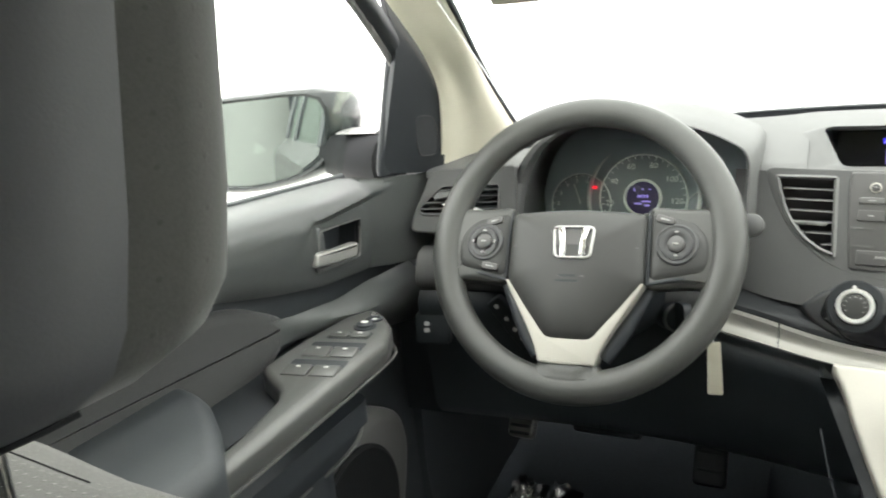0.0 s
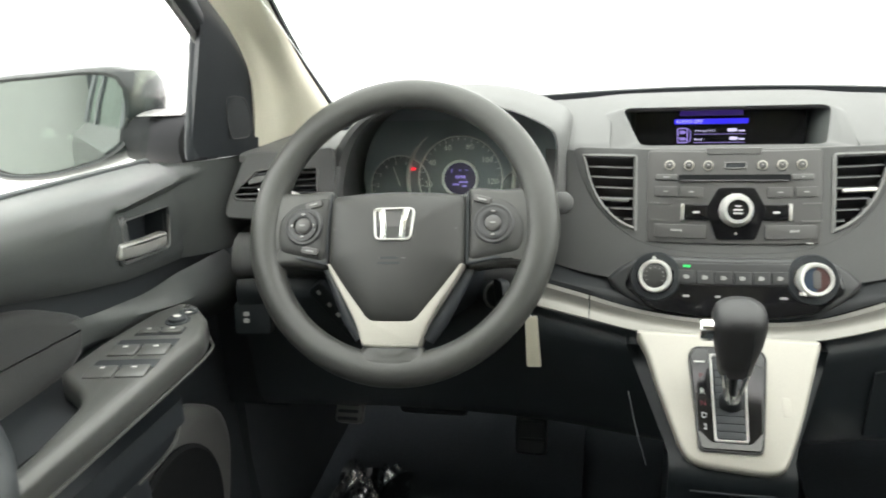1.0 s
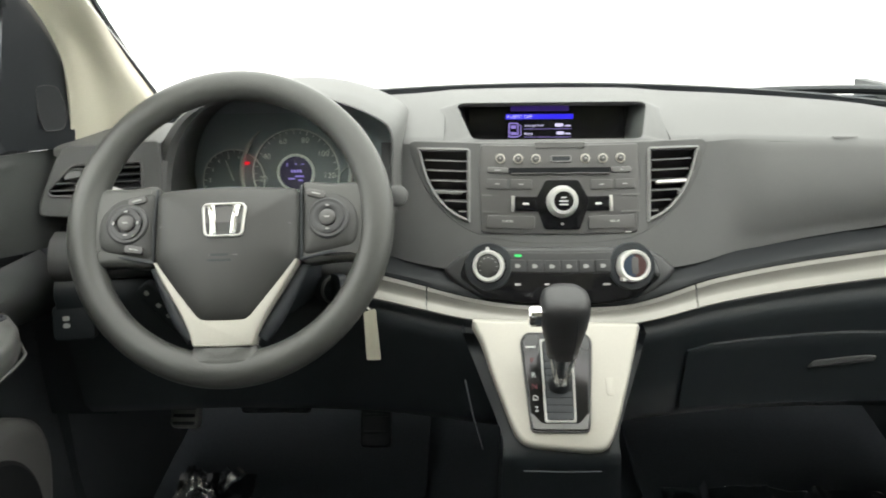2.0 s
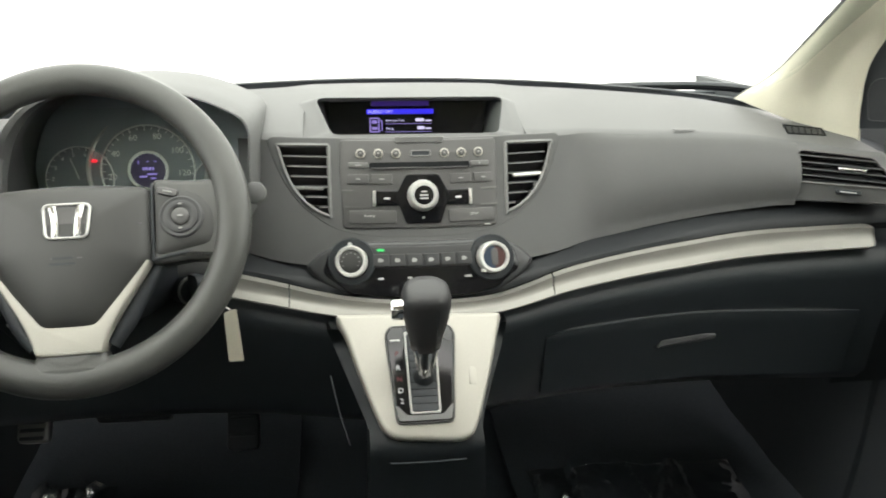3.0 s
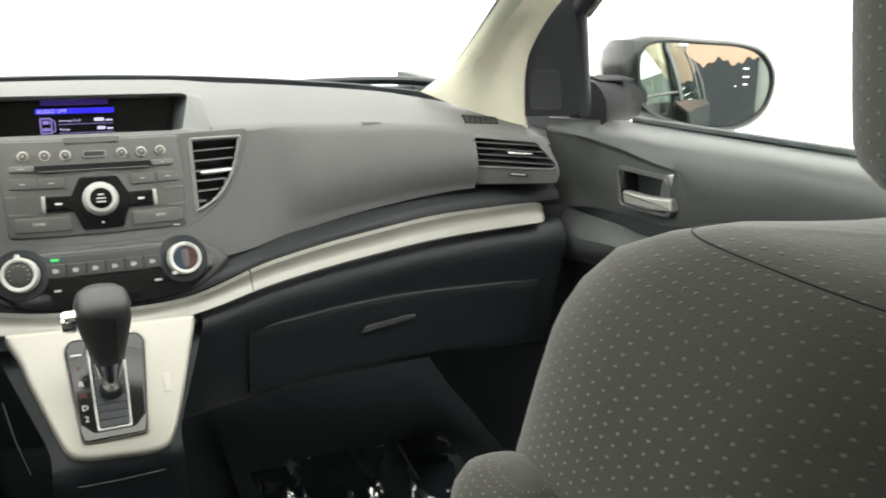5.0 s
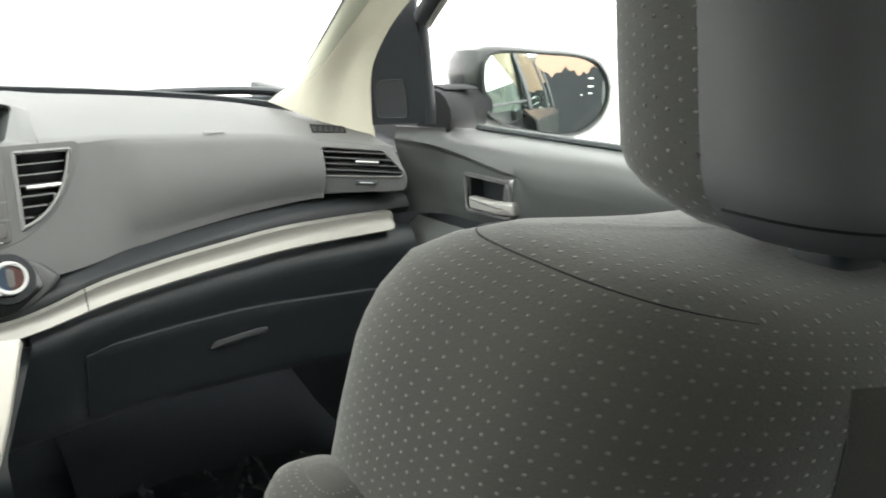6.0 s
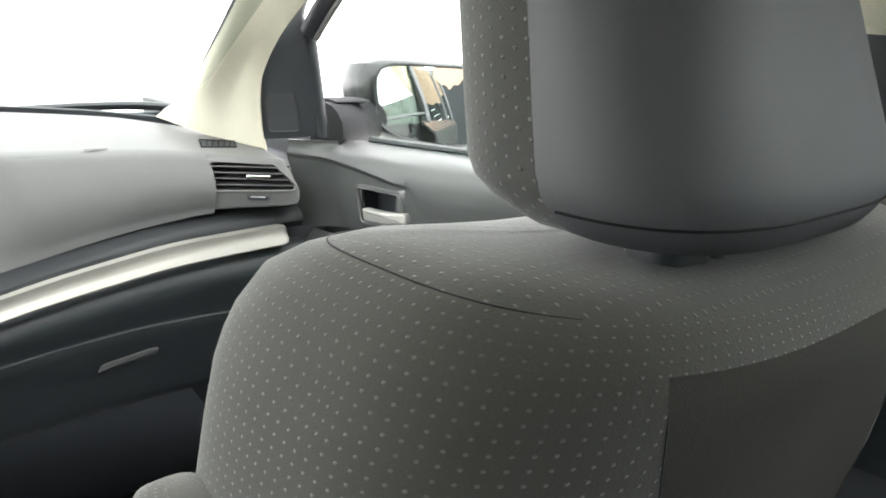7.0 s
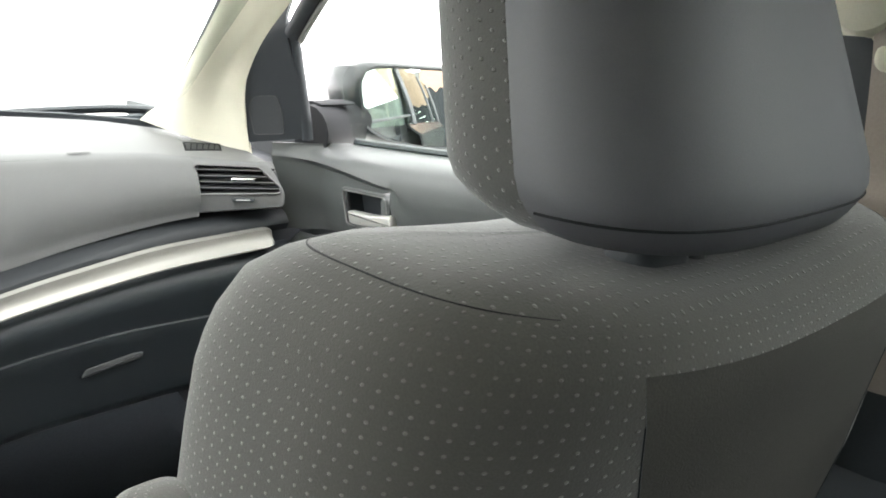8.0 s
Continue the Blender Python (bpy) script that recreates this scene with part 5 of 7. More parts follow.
    for h, w, dd, oy in ((0.045, 0.0140, 0.013, 0), (0.047, 0.0175, 0.0155, 0), (0.062, 0.0198, 0.0175, 0), (0.075, 0.0225, 0.020, 0), (0.092, 0.0258, 0.024, 0.001), (0.104, 0.0275, 0.0265, 0.003), (0.115, 0.0278, 0.027, 0.004), (0.123, 0.0258, 0.0255, 0.004), (0.128, 0.0212, 0.021, 0.004), (0.1303, 0.012, 0.012, 0.004)):
        rings.append([ML @ Vector((w * math.copysign(abs(math.cos(a)) ** 0.8, math.cos(a)), dd * math.copysign(abs(math.sin(a)) ** 0.8, math.sin(a)) + oy, h)) for a in (2 * math.pi * q / 28 for q in range(28))])
    bm = bmesh.new()
    loft(bm, rings)
    knob = part("knob", bm, LEATHER, g, "worn black leather knob", 60)
    bm = bmesh.new()
    tube(bm, [ML @ Vector(p) for p in ((0.010, -0.0160, 0.050), (0.0105, -0.0185, 0.065), (0.011, -0.0212, 0.080), (0.0115, -0.0232, 0.093), (0.0115, -0.0232, 0.105), (0.0112, -0.0223, 0.116))], 0.0007, 6)
    part("stitched_seam", bm, BLACK, knob)
    bm = bmesh.new()
    MB = ML @ Matrix.Translation((-0.0265, -0.004, 0.105)) @ Matrix.Rotation(radians(-90), 4, "Y")
    lathe(bm, [(0.0118, 0), (0.0118, 0.010), (0.0102, 0.0132), (0.0045, 0.0142)], MB, 28)
    part("release_button", bm, CHROME, g, "chrome release button")


# ---- steering wheel ----
def steering_wheel():
    w = thing("steering_wheel", "grey three-spoke steering wheel with silver lower spoke", "steering wheel")
    a = radians(30)
    m = axes((-0.388, -0.103, 1.0), (1, 0, 0), (0, math.sin(a), math.cos(a))) @ Matrix.Rotation(radians(1.6), 4, "Z")
    n = 96
    bm = bmesh.new()
    rings = []
    for i in range(n):
        t = 2 * math.pi * i / n
        rc, rr = 0.1675, 0.0165
        low = max(0, -math.sin(t)) ** 6
        side = abs(math.cos(t)) ** 8
        rr *= 1 + 0.10 * side + 0.08 * low
        rings.append([m @ Vector(((rc + rr * math.cos(q) * 1.08) * math.cos(t), (rc + rr * math.cos(q) * 1.08) * math.sin(t) + 0.0035, rr * math.sin(q))) for q in (2 * math.pi * k / 18 for k in range(18))])
    rows = loft(bm, rings, False, False)
    for k in range(18):
        j = (k + 1) % 18
        bm.faces.new((rows[-1][k], rows[-1][j], rows[0][j], rows[0][k]))
    part("rim", bm, WHEEL, w, "worn grey moulded rim", 70)

    def dome(bm, outline, z0, z1, cx, cy, steps=7, power=2.0):
        """A cushion on that outline, rising to z1 in the middle."""
        rings = [[m @ Vector((x, y, z0 - 0.02)) for x, y in outline], [m @ Vector((x, y, z0)) for x, y in outline]]
        for k in range(1, steps):
            t = k / steps
            s = 1 - t ** 1.6 * 0.96
            h = z0 + (z1 - z0) * (1 - (1 - t) ** power)
            rings.append([m @ Vector((cx + (x - cx) * s, cy + (y - cy) * s, h)) for x, y in outline])
        loft(bm, rings)
    air = rounded([(-0.080, 0.038), (-0.040, 0.0415), (0.0, 0.043), (0.040, 0.0415), (0.081, 0.038), (0.0810, -0.043), (0.058, -0.074), (0.040, -0.0965), (0.027, -0.1125), (-0.027, -0.1125), (-0.040, -0.0965), (-0.058, -0.074), (-0.080, -0.043)], 0.010, 4)
    bm = bmesh.new()
    dome(bm, air, 0.012, 0.032, 0.0, -0.02)
    part("airbag_cover", bm, HUB, w, "dark grey airbag cover", 60)
    for v, ww in ((-0.040, 0.020), (-0.046, 0.026)):
        bar("embossed_mark", -0.002, v, ww, 0.0028, m, DASH_LOW, w, 0.0312)
    # spoke pads with their switches
    for s in (-1, 1):
        pad = rounded([(s * 0.0835, 0.041), (s * 0.130, 0.031), (s * 0.147, 0.012), (s * 0.149, -0.010), (s * 0.144, -0.028), (s * 0.0845, -0.040)], 0.010, 4)
        if s < 0:
            pad = pad[::-1]
        bm = bmesh.new()
        dome(bm, pad, 0.008, 0.014, s * 0.113, 0.0, 5)
        part("switch_pad", bm, HUB, w, "", 60)
        arm = rounded([(s * 0.08, 0.050), (s * 0.12, 0.046), (s * 0.163, 0.048), (s * 0.165, -0.050), (s * 0.13, -0.043), (s * 0.08, -0.049)], 0.012, 3)
        bm = bmesh.new()
        prism(bm, arm, m, -0.012, 0.009, 0.008)
        part("spoke", bm, WHEEL, w, "", 60)
        mc = m @ Matrix.Translation((s * 0.1135, 0.0025, 0.0135))
        bm = bmesh.new()
        lathe(bm, [(0.0235, -0.004), (0.0235, 0.0005), (0.0215, 0.0018), (0.0185, 0.0012)], mc, 40)
        k = part("switch_ring", bm, CONTROL_GREY, w)
        bm = bmesh.new()
        lathe(bm, [(0.018, 0), (0.018, 0.0028), (0.0145, 0.0036), (0.0105, 0.0022)], mc, 36, True, False)
        part("rocker", bm, GLOSS if s < 0 else CONTROL_GREY, k)
        bm = bmesh.new()
        lathe(bm, [(0.009, 0), (0.009, 0.0042), (0.0075, 0.0052), (0.003, 0.0055)], mc, 28)
        part("centre_key", bm, RADIO, k)
        for dx, dy, ww, hh in ((0, 0.0135, 0.004, 0.0018), (0, -0.0135, 0.004, 0.0018), (0, 0, 0.006, 0.0016)) + (((0.0135, 0, 0.002, 0.004), (-0.0135, 0, 0.002, 0.004)) if s < 0 else ()):
            bar("mark", dx, dy, ww, hh, mc, PRINT_DIM, k, 0.0045 if dx or dy else 0.006)
        for u, v, r in ((-0.103, 0.029, 14), (-0.104, -0.0275, -8)) if s < 0 else ((0.100, 0.031, -14),):
            mk = m @ Matrix.Translation((u, v, 0.0125)) @ Matrix.Rotation(radians(r), 4, "Z")
            bm = bmesh.new()
            prism(bm, rrect(0.021, 0.0085, 0.003), mk, -0.003, 0.0025, 0.0012)
            b = part("button", bm, RADIO, w)
            bar("mark", 0, 0, 0.010, 0.0015, mk, PRINT_DIM, b, 0.0028)
    # silver V under the cover, and the lower spoke
    half_o = [(0.0815, -0.0440), (0.0670, -0.0700), (0.0530, -0.0930), (0.0435, -0.1100), (0.0372, -0.1240), (0.0335, -0.1350), (0.0290, -0.1385), (0.0, -0.1395)]
    half_i = [(0.0, -0.1090), (0.0180, -0.1085), (0.0265, -0.1065), (0.0370, -0.0930), (0.0550, -0.0710), (0.0700, -0.0520), (0.0775, -0.0430)]
    right_o, right_i = spline(half_o, 3, False), spline(half_i, 3, False)
    band = right_o + [(-x, y) for x, y in right_o[:-1]][::-1] + [(-x, y) for x, y in right_i[1:]][::-1] + right_i
    bm = bmesh.new()
    prism(bm, band[::-1], m, -0.006, 0.0165, 0.0025)
    part("silver_spoke", bm, SILVER, w, "pale silver V-shaped spoke trim", 50)
    bm = bmesh.new()
    dome(bm, rounded([(-0.031, -0.131), (0.031, -0.131), (0.037, -0.143), (0.050, -0.151), (0.072, -0.157), (0.055, -0.170), (0.0, -0.174), (-0.055, -0.170), (-0.072, -0.157), (-0.050, -0.151), (-0.037, -0.143)], 0.008, 4), 0.006, 0.0165, 0.0, -0.152, 7)
    part("lower_spoke", bm, WHEEL, w, "", 80)
    # side inner walls of the V
    for s in (-1, 1):
        bm = bmesh.new()
        tube(bm, [m @ Vector(p) for p in ((s * 0.089, -0.040, -0.006), (s * 0.055, -0.103, -0.004), (s * 0.038, -0.128, -0.004))], [0.006, 0.010, 0.009], 10)
        part("spoke_back", bm, BLACK, w)
    for s in (-1, 1):
        bm = bmesh.new()
        tube(bm, [m @ Vector(p) for p in ((s * 0.0822, 0.042, 0.0095), (s * 0.0835, 0.0, 0.0125), (s * 0.0832, -0.043, 0.0085))], 0.0016, 8)
        part("joint", bm, BLACK, w)
        bm = bmesh.new()
        tube(bm, [m @ Vector(p) for p in ((s * 0.083, -0.0425, 0.008), (s * 0.115, -0.036, 0.008), (s * 0.146, -0.030, 0.004))], 0.0022, 8)
        part("joint", bm, BLACK, w)
    # emblem: a rounded chrome ring and two bars
    me = m @ Matrix.Translation((0.002, -0.001, 0.0315))
    e_out = rounded([(-0.025, 0.019), (0.025, 0.019), (0.0215, -0.0195), (-0.0215, -0.0195)], 0.008, 5)
    bm = bmesh.new()
    frame_ring(bm, e_out, inset(e_out, 0.0026), me, -0.004, 0.003, 0.0012)
    em = part("emblem", bm, KNOB_RING, w, "plain chrome emblem")
    bm = bmesh.new()
    prism(bm, inset(e_out, 0.002), me, -0.004, 0.0)
    part("emblem_ground", bm, RADIO, em)
    for s in (-1, 1):
        bm = bmesh.new()
        prism(bm, [(s * 0.0185, 0.0165), (s * 0.0105, 0.0165), (s * 0.0085, -0.0005), (s * 0.0075, -0.0170), (s * 0.0145, -0.0170), (s * 0.0145, 0.0)], me, -0.002, 0.0028, 0.0008)
        part("emblem_bar", bm, CHROME, em)
    for i, (ww, v) in enumerate(((0.031, -0.040), (0.03, -0.0435), (0.031, -0.0495))):
        bar("embossed_line", 0.002, v, ww, 0.0014, m, RADIO, w, 0.0308 - 0.0012 * i)
    for s in (-1, 1):
        bar("embossed_line", s * 0.070, -0.004, 0.007, 0.001, m, RADIO, w, 0.0212)
    # column behind the wheel
    col = thing("steering_column", "black steering column shroud with stalks", "steering column")
    rings = []
    for t, r in ((-0.02, 0.045), (-0.04, 0.062), (-0.08, 0.068), (-0.16, 0.07), (-0.22, 0.075)):
        rings.append([m @ Vector((1.25 * r * math.cos(q), r * math.sin(q) - 0.02, t)) for q in (2 * math.pi * k / 24 for k in range(24))])
    bm = bmesh.new()
    loft(bm, rings)
    part("shroud", bm, BLACK, col)
    bm = bmesh.new()
    tube(bm, [(-0.44, -0.02, 1.0), (-0.50, -0.03, 1.016), (-0.53, -0.035, 1.02), (-0.557, -0.037, 1.026)], [0.008, 0.007, 0.008, 0.0075], 14, flat=0.7)
    st = part("light_stalk", bm, BLACK, col)
    # white colour stands for the light caught by the stalk's end
    bm = bmesh.new()
    tube(bm, [(-0.525, -0.035, 1.0155), (-0.545, -0.039, 1.024), (-0.560, -0.041, 1.031)], [0.006, 0.0068, 0.005], 14)
    part("stalk_end", bm, PRINT, st, "stalk end, its highlight put in a pale colour")
    bm = bmesh.new()
    tube(bm, [(-0.33, -0.02, 1.0), (-0.26, -0.03, 1.012), (-0.212, -0.034, 1.0145)], [0.008, 0.007, 0.009], 14)
    st = part("wiper_stalk", bm, BLACK, col)
    bm = bmesh.new()
    lathe(bm, [(0.0125, -0.008), (0.0135, 0.0), (0.0125, 0.006), (0.008, 0.009)], axes((-0.203, -0.036, 1.017), (1, 0, 0), (0, 0.3, 0.95)), 24)
    part("stalk_end", bm, DASH, st)
    # ignition lock, key and paper tag
    k = thing("ignition_key", "ignition lock with a key and a hanging paper tag", "car key")
    mi = axes((-0.288, -0.025, 0.893), (0.8, 0.5, 0), (0, 0.2, 1))
    bm = bmesh.new()
    lathe(bm, [(0.019, -0.03), (0.019, 0.0), (0.016, 0.004), (0.009, 0.004)], mi, 28)
    part("lock_barrel", bm, BLACK, k)
    bm = bmesh.new()
    frame_ring(bm, circle(0.0185, 28), circle(0.0155, 28), mi, 0.001, 0.0055, 0.001)
    part("lock_ring", bm, SATIN, k, "pale ring of the ignition lock")
    bm = bmesh.new()
    prism(bm, rrect(0.03, 0.046, 0.008, 4, 0.004, 0), mi @ Matrix.Rotation(radians(90), 4, "Y") @ Matrix.Translation((-0.025, 0, -0.005)), 0, 0.011, 0.003)
    part("key_head", bm, BLACK, k)
    for v in (-0.006, 0.006):
        bar("mark", -0.03 + 0.03, v, 0.003, 0.003, mi @ Matrix.Translation((0.01, 0, 0.03)), PRINT, k)
    bm = bmesh.new()
    mt = axes((-0.242, -0.032, 0.833), (0.9, 0.35, 0.05), (0.12, 0.0, 1))
    prism(bm, rounded([(-0.0095, -0.034), (0.0095, -0.038), (0.008, 0.036), (-0.008, 0.034)], 0.003), mt, 0, 0.0012)
    part("paper_tag", bm, PAPER, k, "cream paper tag")
    bm = bmesh.new()
    tube(bm, [(-0.243, -0.032, 0.868), (-0.262, -0.035, 0.885), (-0.28, -0.045, 0.893)], 0.0012, 6)
    part("ring", bm, MATT_CHROME, k)
    # switch block low on the driver's side
    b = thing("switch_block", "small dark switch block beside the steering column", "switch block")
    mb = axes((-0.612, -0.058, 0.862), (1, 0.15, 0), (0, 0.24, 0.97))
    bm = bmesh.new()
    prism(bm, rrect(0.05, 0.044, 0.006), mb, -0.01, 0.0045, 0.002)
    part("body", bm, DASH_LOW, b)
    for v in (0.006, -0.003):
        bar("symbol", -0.008, v, 0.008, 0.006, mb, PRINT, b, 0.0048)
    b = thing("switch_strip", "slanted dark strip of small keys beside the column", "switch strip")
    ms = axes((-0.4945, -0.056, 0.8765), (0.58, 0.1, -0.81), (0.8, 0.1, 0.58))
    bm = bmesh.new()
    prism(bm, rrect(0.085, 0.022, 0.006), ms, -0.012, 0.004, 0.002)
    part("body", bm, DASH_LOW, b)
    for u in (-0.033, -0.012, 0.006, 0.022):
        bar("mark", u, 0, 0.006, 0.005, ms, PRINT, b, 0.0045)


# ---- doors ----
def belt(y):
    return 1.072 + 0.049 * (0.006 - y)


def crease(y, s=-1):
    return interp(y, [(-0.95, 1.02), (-0.41, 1.016), (-0.3, 0.988), (-0.2, 0.966), (-0.1, 0.957), (0.0, 0.952)]) - (0.012 if s > 0 else 0.0)


BROW = {-1: [(-0.30, 1.057), (-0.21, 1.0575), (-0.11, 1.0594), (-0.01, 1.0646), (0.09, 1.067)],
        1: [(-0.30, 1.039), (-0.21, 1.041), (-0.12, 1.0465), (-0.055, 1.049), (0.014, 1.053)]}


def front_door(s):
    d = thing("front_door", "closed front door with grey plastic trim and dark insert", "car door", "front doors")
    ys = sorted(set([round(v, 4) for v in np.linspace(0.012, -0.97, 50)] + [-0.122, -0.222] + [round(-0.204 - 0.004 * k, 4) for k in range(14)]), reverse=True)
    # trim panel: rows from the window sill over the brow and the handle to the crease
    xo = [(0.0, 0.716), (0.03, 0.700), (0.08, 0.680), (0.16, 0.668), (0.32, 0.662), (0.55, 0.662), (0.78, 0.668), (0.9, 0.674), (1.0, 0.684)]
    soft = lambda q: (lambda c: c * c * (3 - 2 * c))(min(1, max(0, q)))
    under, over = (0.021, 0.0735) if s < 0 else (0.018, 0.071)
    sail_x, sail_y, sail_w, sail_d = (0.616, 0.010, 0.044, 0.078) if s < 0 else (0.604, 0.042, 0.060, 0.078)
    cols = []
    for y in ys:
        b, c = belt(y), crease(y, s)
        top = min(c, crease(-0.23, s)) + over
        brow = max(interp(y, BROW[s]), top + 0.12 * (b - top))
        foot = c + under
        step = min(0.005, (brow - top) * 0.3)
        levels = [(b + (brow - b) * g, 0.0) for g in (0, 0.06, 0.15, 0.3, 0.5, 0.75, 1.0)]
        levels += [(brow - step * 0.35, 0.16), (brow - step, 0.6), (brow - 2 * step, 1.0)]
        levels += [(top + (foot - top) * g, 1.0) for g in (0, 0.3, 0.7, 1.0)] + [(foot + (c - foot) * g, 1 - 0.6 * g) for g in (0.4, 0.75, 1.0)]
        col = []
        for z, k in levels:
            f = (b - z) / (b - c)
            down = min(1, max(0, (brow - z) / (brow - foot)))
            sunk = 0.014 * k * soft((y + 0.246 + 0.10 * down) / (0.022 + 0.13 * down))
            x = interp(f, xo) + sunk - 0.036 * min(1, f / 0.12) * max(0, (y + 0.07) / 0.082) ** 2
            line = sail_x + sail_w * (sail_y - y) / sail_d + 0.005 + 0.06 * soft((sail_y - sail_d - y) / 0.05)
            near = max(0.014 - abs(x - line), 0) / 0.014
            col.append((s * (min(x, line) - near * near * 0.0035), y, z))
        cols.append(col)
    rows = [[col[i] for col in cols] for i in range(len(cols[0]))]

    def hole(i, j):
        return 10 <= i < 13 and -0.222 < (ys[j] + ys[j + 1]) / 2 < -0.122
    bm = bmesh.new()
    sheet(bm, rows, 0.004 * s, hole)
    part("upper_panel", bm, DOOR, d)
    bm = bmesh.new()
    low = []
    for t, x in ((-0.03, 0.702), (-0.005, 0.694), (0.04, 0.697), (0.15, 0.702), (0.4, 0.700), (0.6, 0.694), (0.8, 0.69), (1, 0.68)):
        low.append([(s * x, y, crease(y, s) + (0.45 - crease(y, s)) * t) for y in ys])
    sheet(bm, low, 0.004 * s)
    part("lower_panel", bm, DOOR_DARK, d)
    MP = lambda x: Matrix(((0, 0, -s, s * x), (1, 0, 0, 0), (0, 1, 0, 0), (0, 0, 0, 1)))
    # cloth insert
    bm = bmesh.new()
    ins = spline([(-0.282, 0.944), (-0.32, 0.973), (-0.38, 0.996), (-0.46, 1.003), (-0.7, 1.0), (-0.93, 0.99), (-0.94, 0.93), (-0.6, 0.9), (-0.34, 0.9)], 5)
    prism(bm, ins, MP(0.704), 0, 0.022, 0.016)
    part("cloth_insert", bm, INSERT, d, "dark cloth insert")
    # sweep in front of the armrest
    bm = bmesh.new()
    grid = []
    for t in np.linspace(0, 1, 6):
        row = []
        for y in np.linspace(0.0, -0.315, 18):
            up = crease(y, s) - 0.012 - 0.018 * max(0, (-y - 0.12) / 0.16)
            dn = interp(y, [(-0.285, 0.925), (-0.2, 0.905), (-0.1, 0.87), (0, 0.85)])
            row.append((s * (0.690 - 0.007 * soft((-y - 0.2) / 0.08) - 0.044 * math.sin(math.pi * (0.12 + 0.76 * t ** 0.85)) * max(0, min(1, (y + 0.30) / 0.12))), y, up + (dn - up) * t))
        grid.append(row)
    sheet(bm, grid, 0.004 * s)
    part("sweep", bm, DOOR, d)
    # armrest: satin top with the switches, grab cup, padded rear
    flip = lambda pts: [(s * x, y) for x, y in pts]
    lower = -0.036 if s > 0 else 0.0
    Z = lambda z: Matrix.Translation((0, 0, z + lower))
    nose = [(0.634, -0.186), (0.612, -0.190), (0.575, -0.232), (0.558, -0.275)] if s < 0 else [(0.652, -0.152), (0.634, -0.150), (0.590, -0.184), (0.567, -0.214), (0.558, -0.275)]
    top = rounded(nose + [(0.553, -0.45), (0.550, -0.60), (0.570, -0.60), (0.578, -0.50), (0.590, -0.432), (0.604, -0.410), (0.654, -0.376), (0.656, -0.30), (0.648, -0.22)], 0.012, 4)
    bm = bmesh.new()
    prism(bm, flip(top), Z(0), 0.908, 0.934, 0.007, 0.003)
    sw = part("armrest_top", bm, ARM_TOP, d, "satin grey armrest with window switches", 50)
    bm = bmesh.new()
    prism(bm, flip(rounded([(0.575, -0.30), (0.705, -0.22), (0.705, -0.62), (0.575, -0.62)], 0.01)), Z(0), 0.848, 0.874)
    part("grab_cup", bm, BLACK, d)
    pad = [(0.545, -0.556), (0.60, -0.500), (0.645, -0.462), (0.703, -0.445), (0.703, -0.95), (0.538, -0.95)]
    bm = bmesh.new()
    prism(bm, flip(rounded(pad, 0.02, 5)), Z(0), 0.85, 0.948, 0.018)
    part("armrest_pad", bm, DOOR_DARK, d, "padded dark elbow rest", 60)
    bm = bmesh.new()
    tube(bm, spline([(s * p[0], p[1], 0.908 + lower) for p in ([(0.614, -0.189), (0.5755, -0.232)] if s < 0 else [(0.632, -0.151), (0.590, -0.185), (0.5675, -0.215)]) + [(0.5585, -0.276), (0.5535, -0.45), (0.5505, -0.60)]], 4, False), 0.0016, 8)
    part("rail_edge", bm, ARM_TOP, d)
    bm = bmesh.new()
    under = rounded([(0.650, -0.21), (0.635, -0.225), (0.620, -0.26), (0.612, -0.30), (0.608, -0.60), (0.70, -0.60), (0.70, -0.20)], 0.014, 4)
    prism(bm, flip(under), Z(0), 0.80, 0.908)
    part("armrest_body", bm, BLACK, d, "", 50)
    # window switches: each pair of keys lies behind a sunk black finger slot
    wells = [(0.597, -0.357, 2), (0.604, -0.309, 2)] if s < 0 else [(0.600, -0.275, 1)]
    for x, y, n in wells:
        hw_ = 0.031 if n > 1 else 0.017
        mw = Matrix.Translation((s * x, y, 0.934 + lower)) @ Matrix.Rotation(radians(-10 * s), 4, "Z")
        bm = bmesh.new()
        prism(bm, rounded([(-hw_, -0.004), (hw_, -0.004), (hw_, 0.016), (-hw_, 0.016)], 0.002), mw, -0.002, 0.0004)
        well = part("switch_well", bm, BLACK, sw)
        for k in range(n):
            u = (k - 0.5) * 0.031 if n > 1 else 0
            mk = mw @ Matrix.Translation((u, -0.013, 0.0)) @ Matrix.Rotation(radians(7), 4, "X")
            bm = bmesh.new()
            prism(bm, rrect(0.0285, 0.021, 0.002, 3), mk, -0.003, 0.0028, 0.0012)
            part("window_switch", bm, ARM_TOP, well)
            bar("mark", 0, 0.005, 0.005, 0.0022, mk, PRINT, well, 0.0030)
    if s < 0:
        mw = Matrix.Translation((s * 0.608, -0.272, 0.934)) @ Matrix.Rotation(radians(10), 4, "Z")
        bm = bmesh.new()
        prism(bm, rrect(0.050, 0.020, 0.003), mw, -0.002, 0.0004)
        well = part("switch_well", bm, BLACK, sw)
        for u, w_ in ((-0.0125, 0.022), (0.0125, 0.022)):
            bm = bmesh.new()
            prism(bm, rrect(w_, 0.014, 0.003, 3, u, -0.001), mw, -0.001, 0.003, 0.001)
            part("lock_switch", bm, ARM_TOP, well)
            bar("mark", u, 0.001, 0.005, 0.0024, mw, PRINT, well, 0.0032)
        bm = bmesh.new()
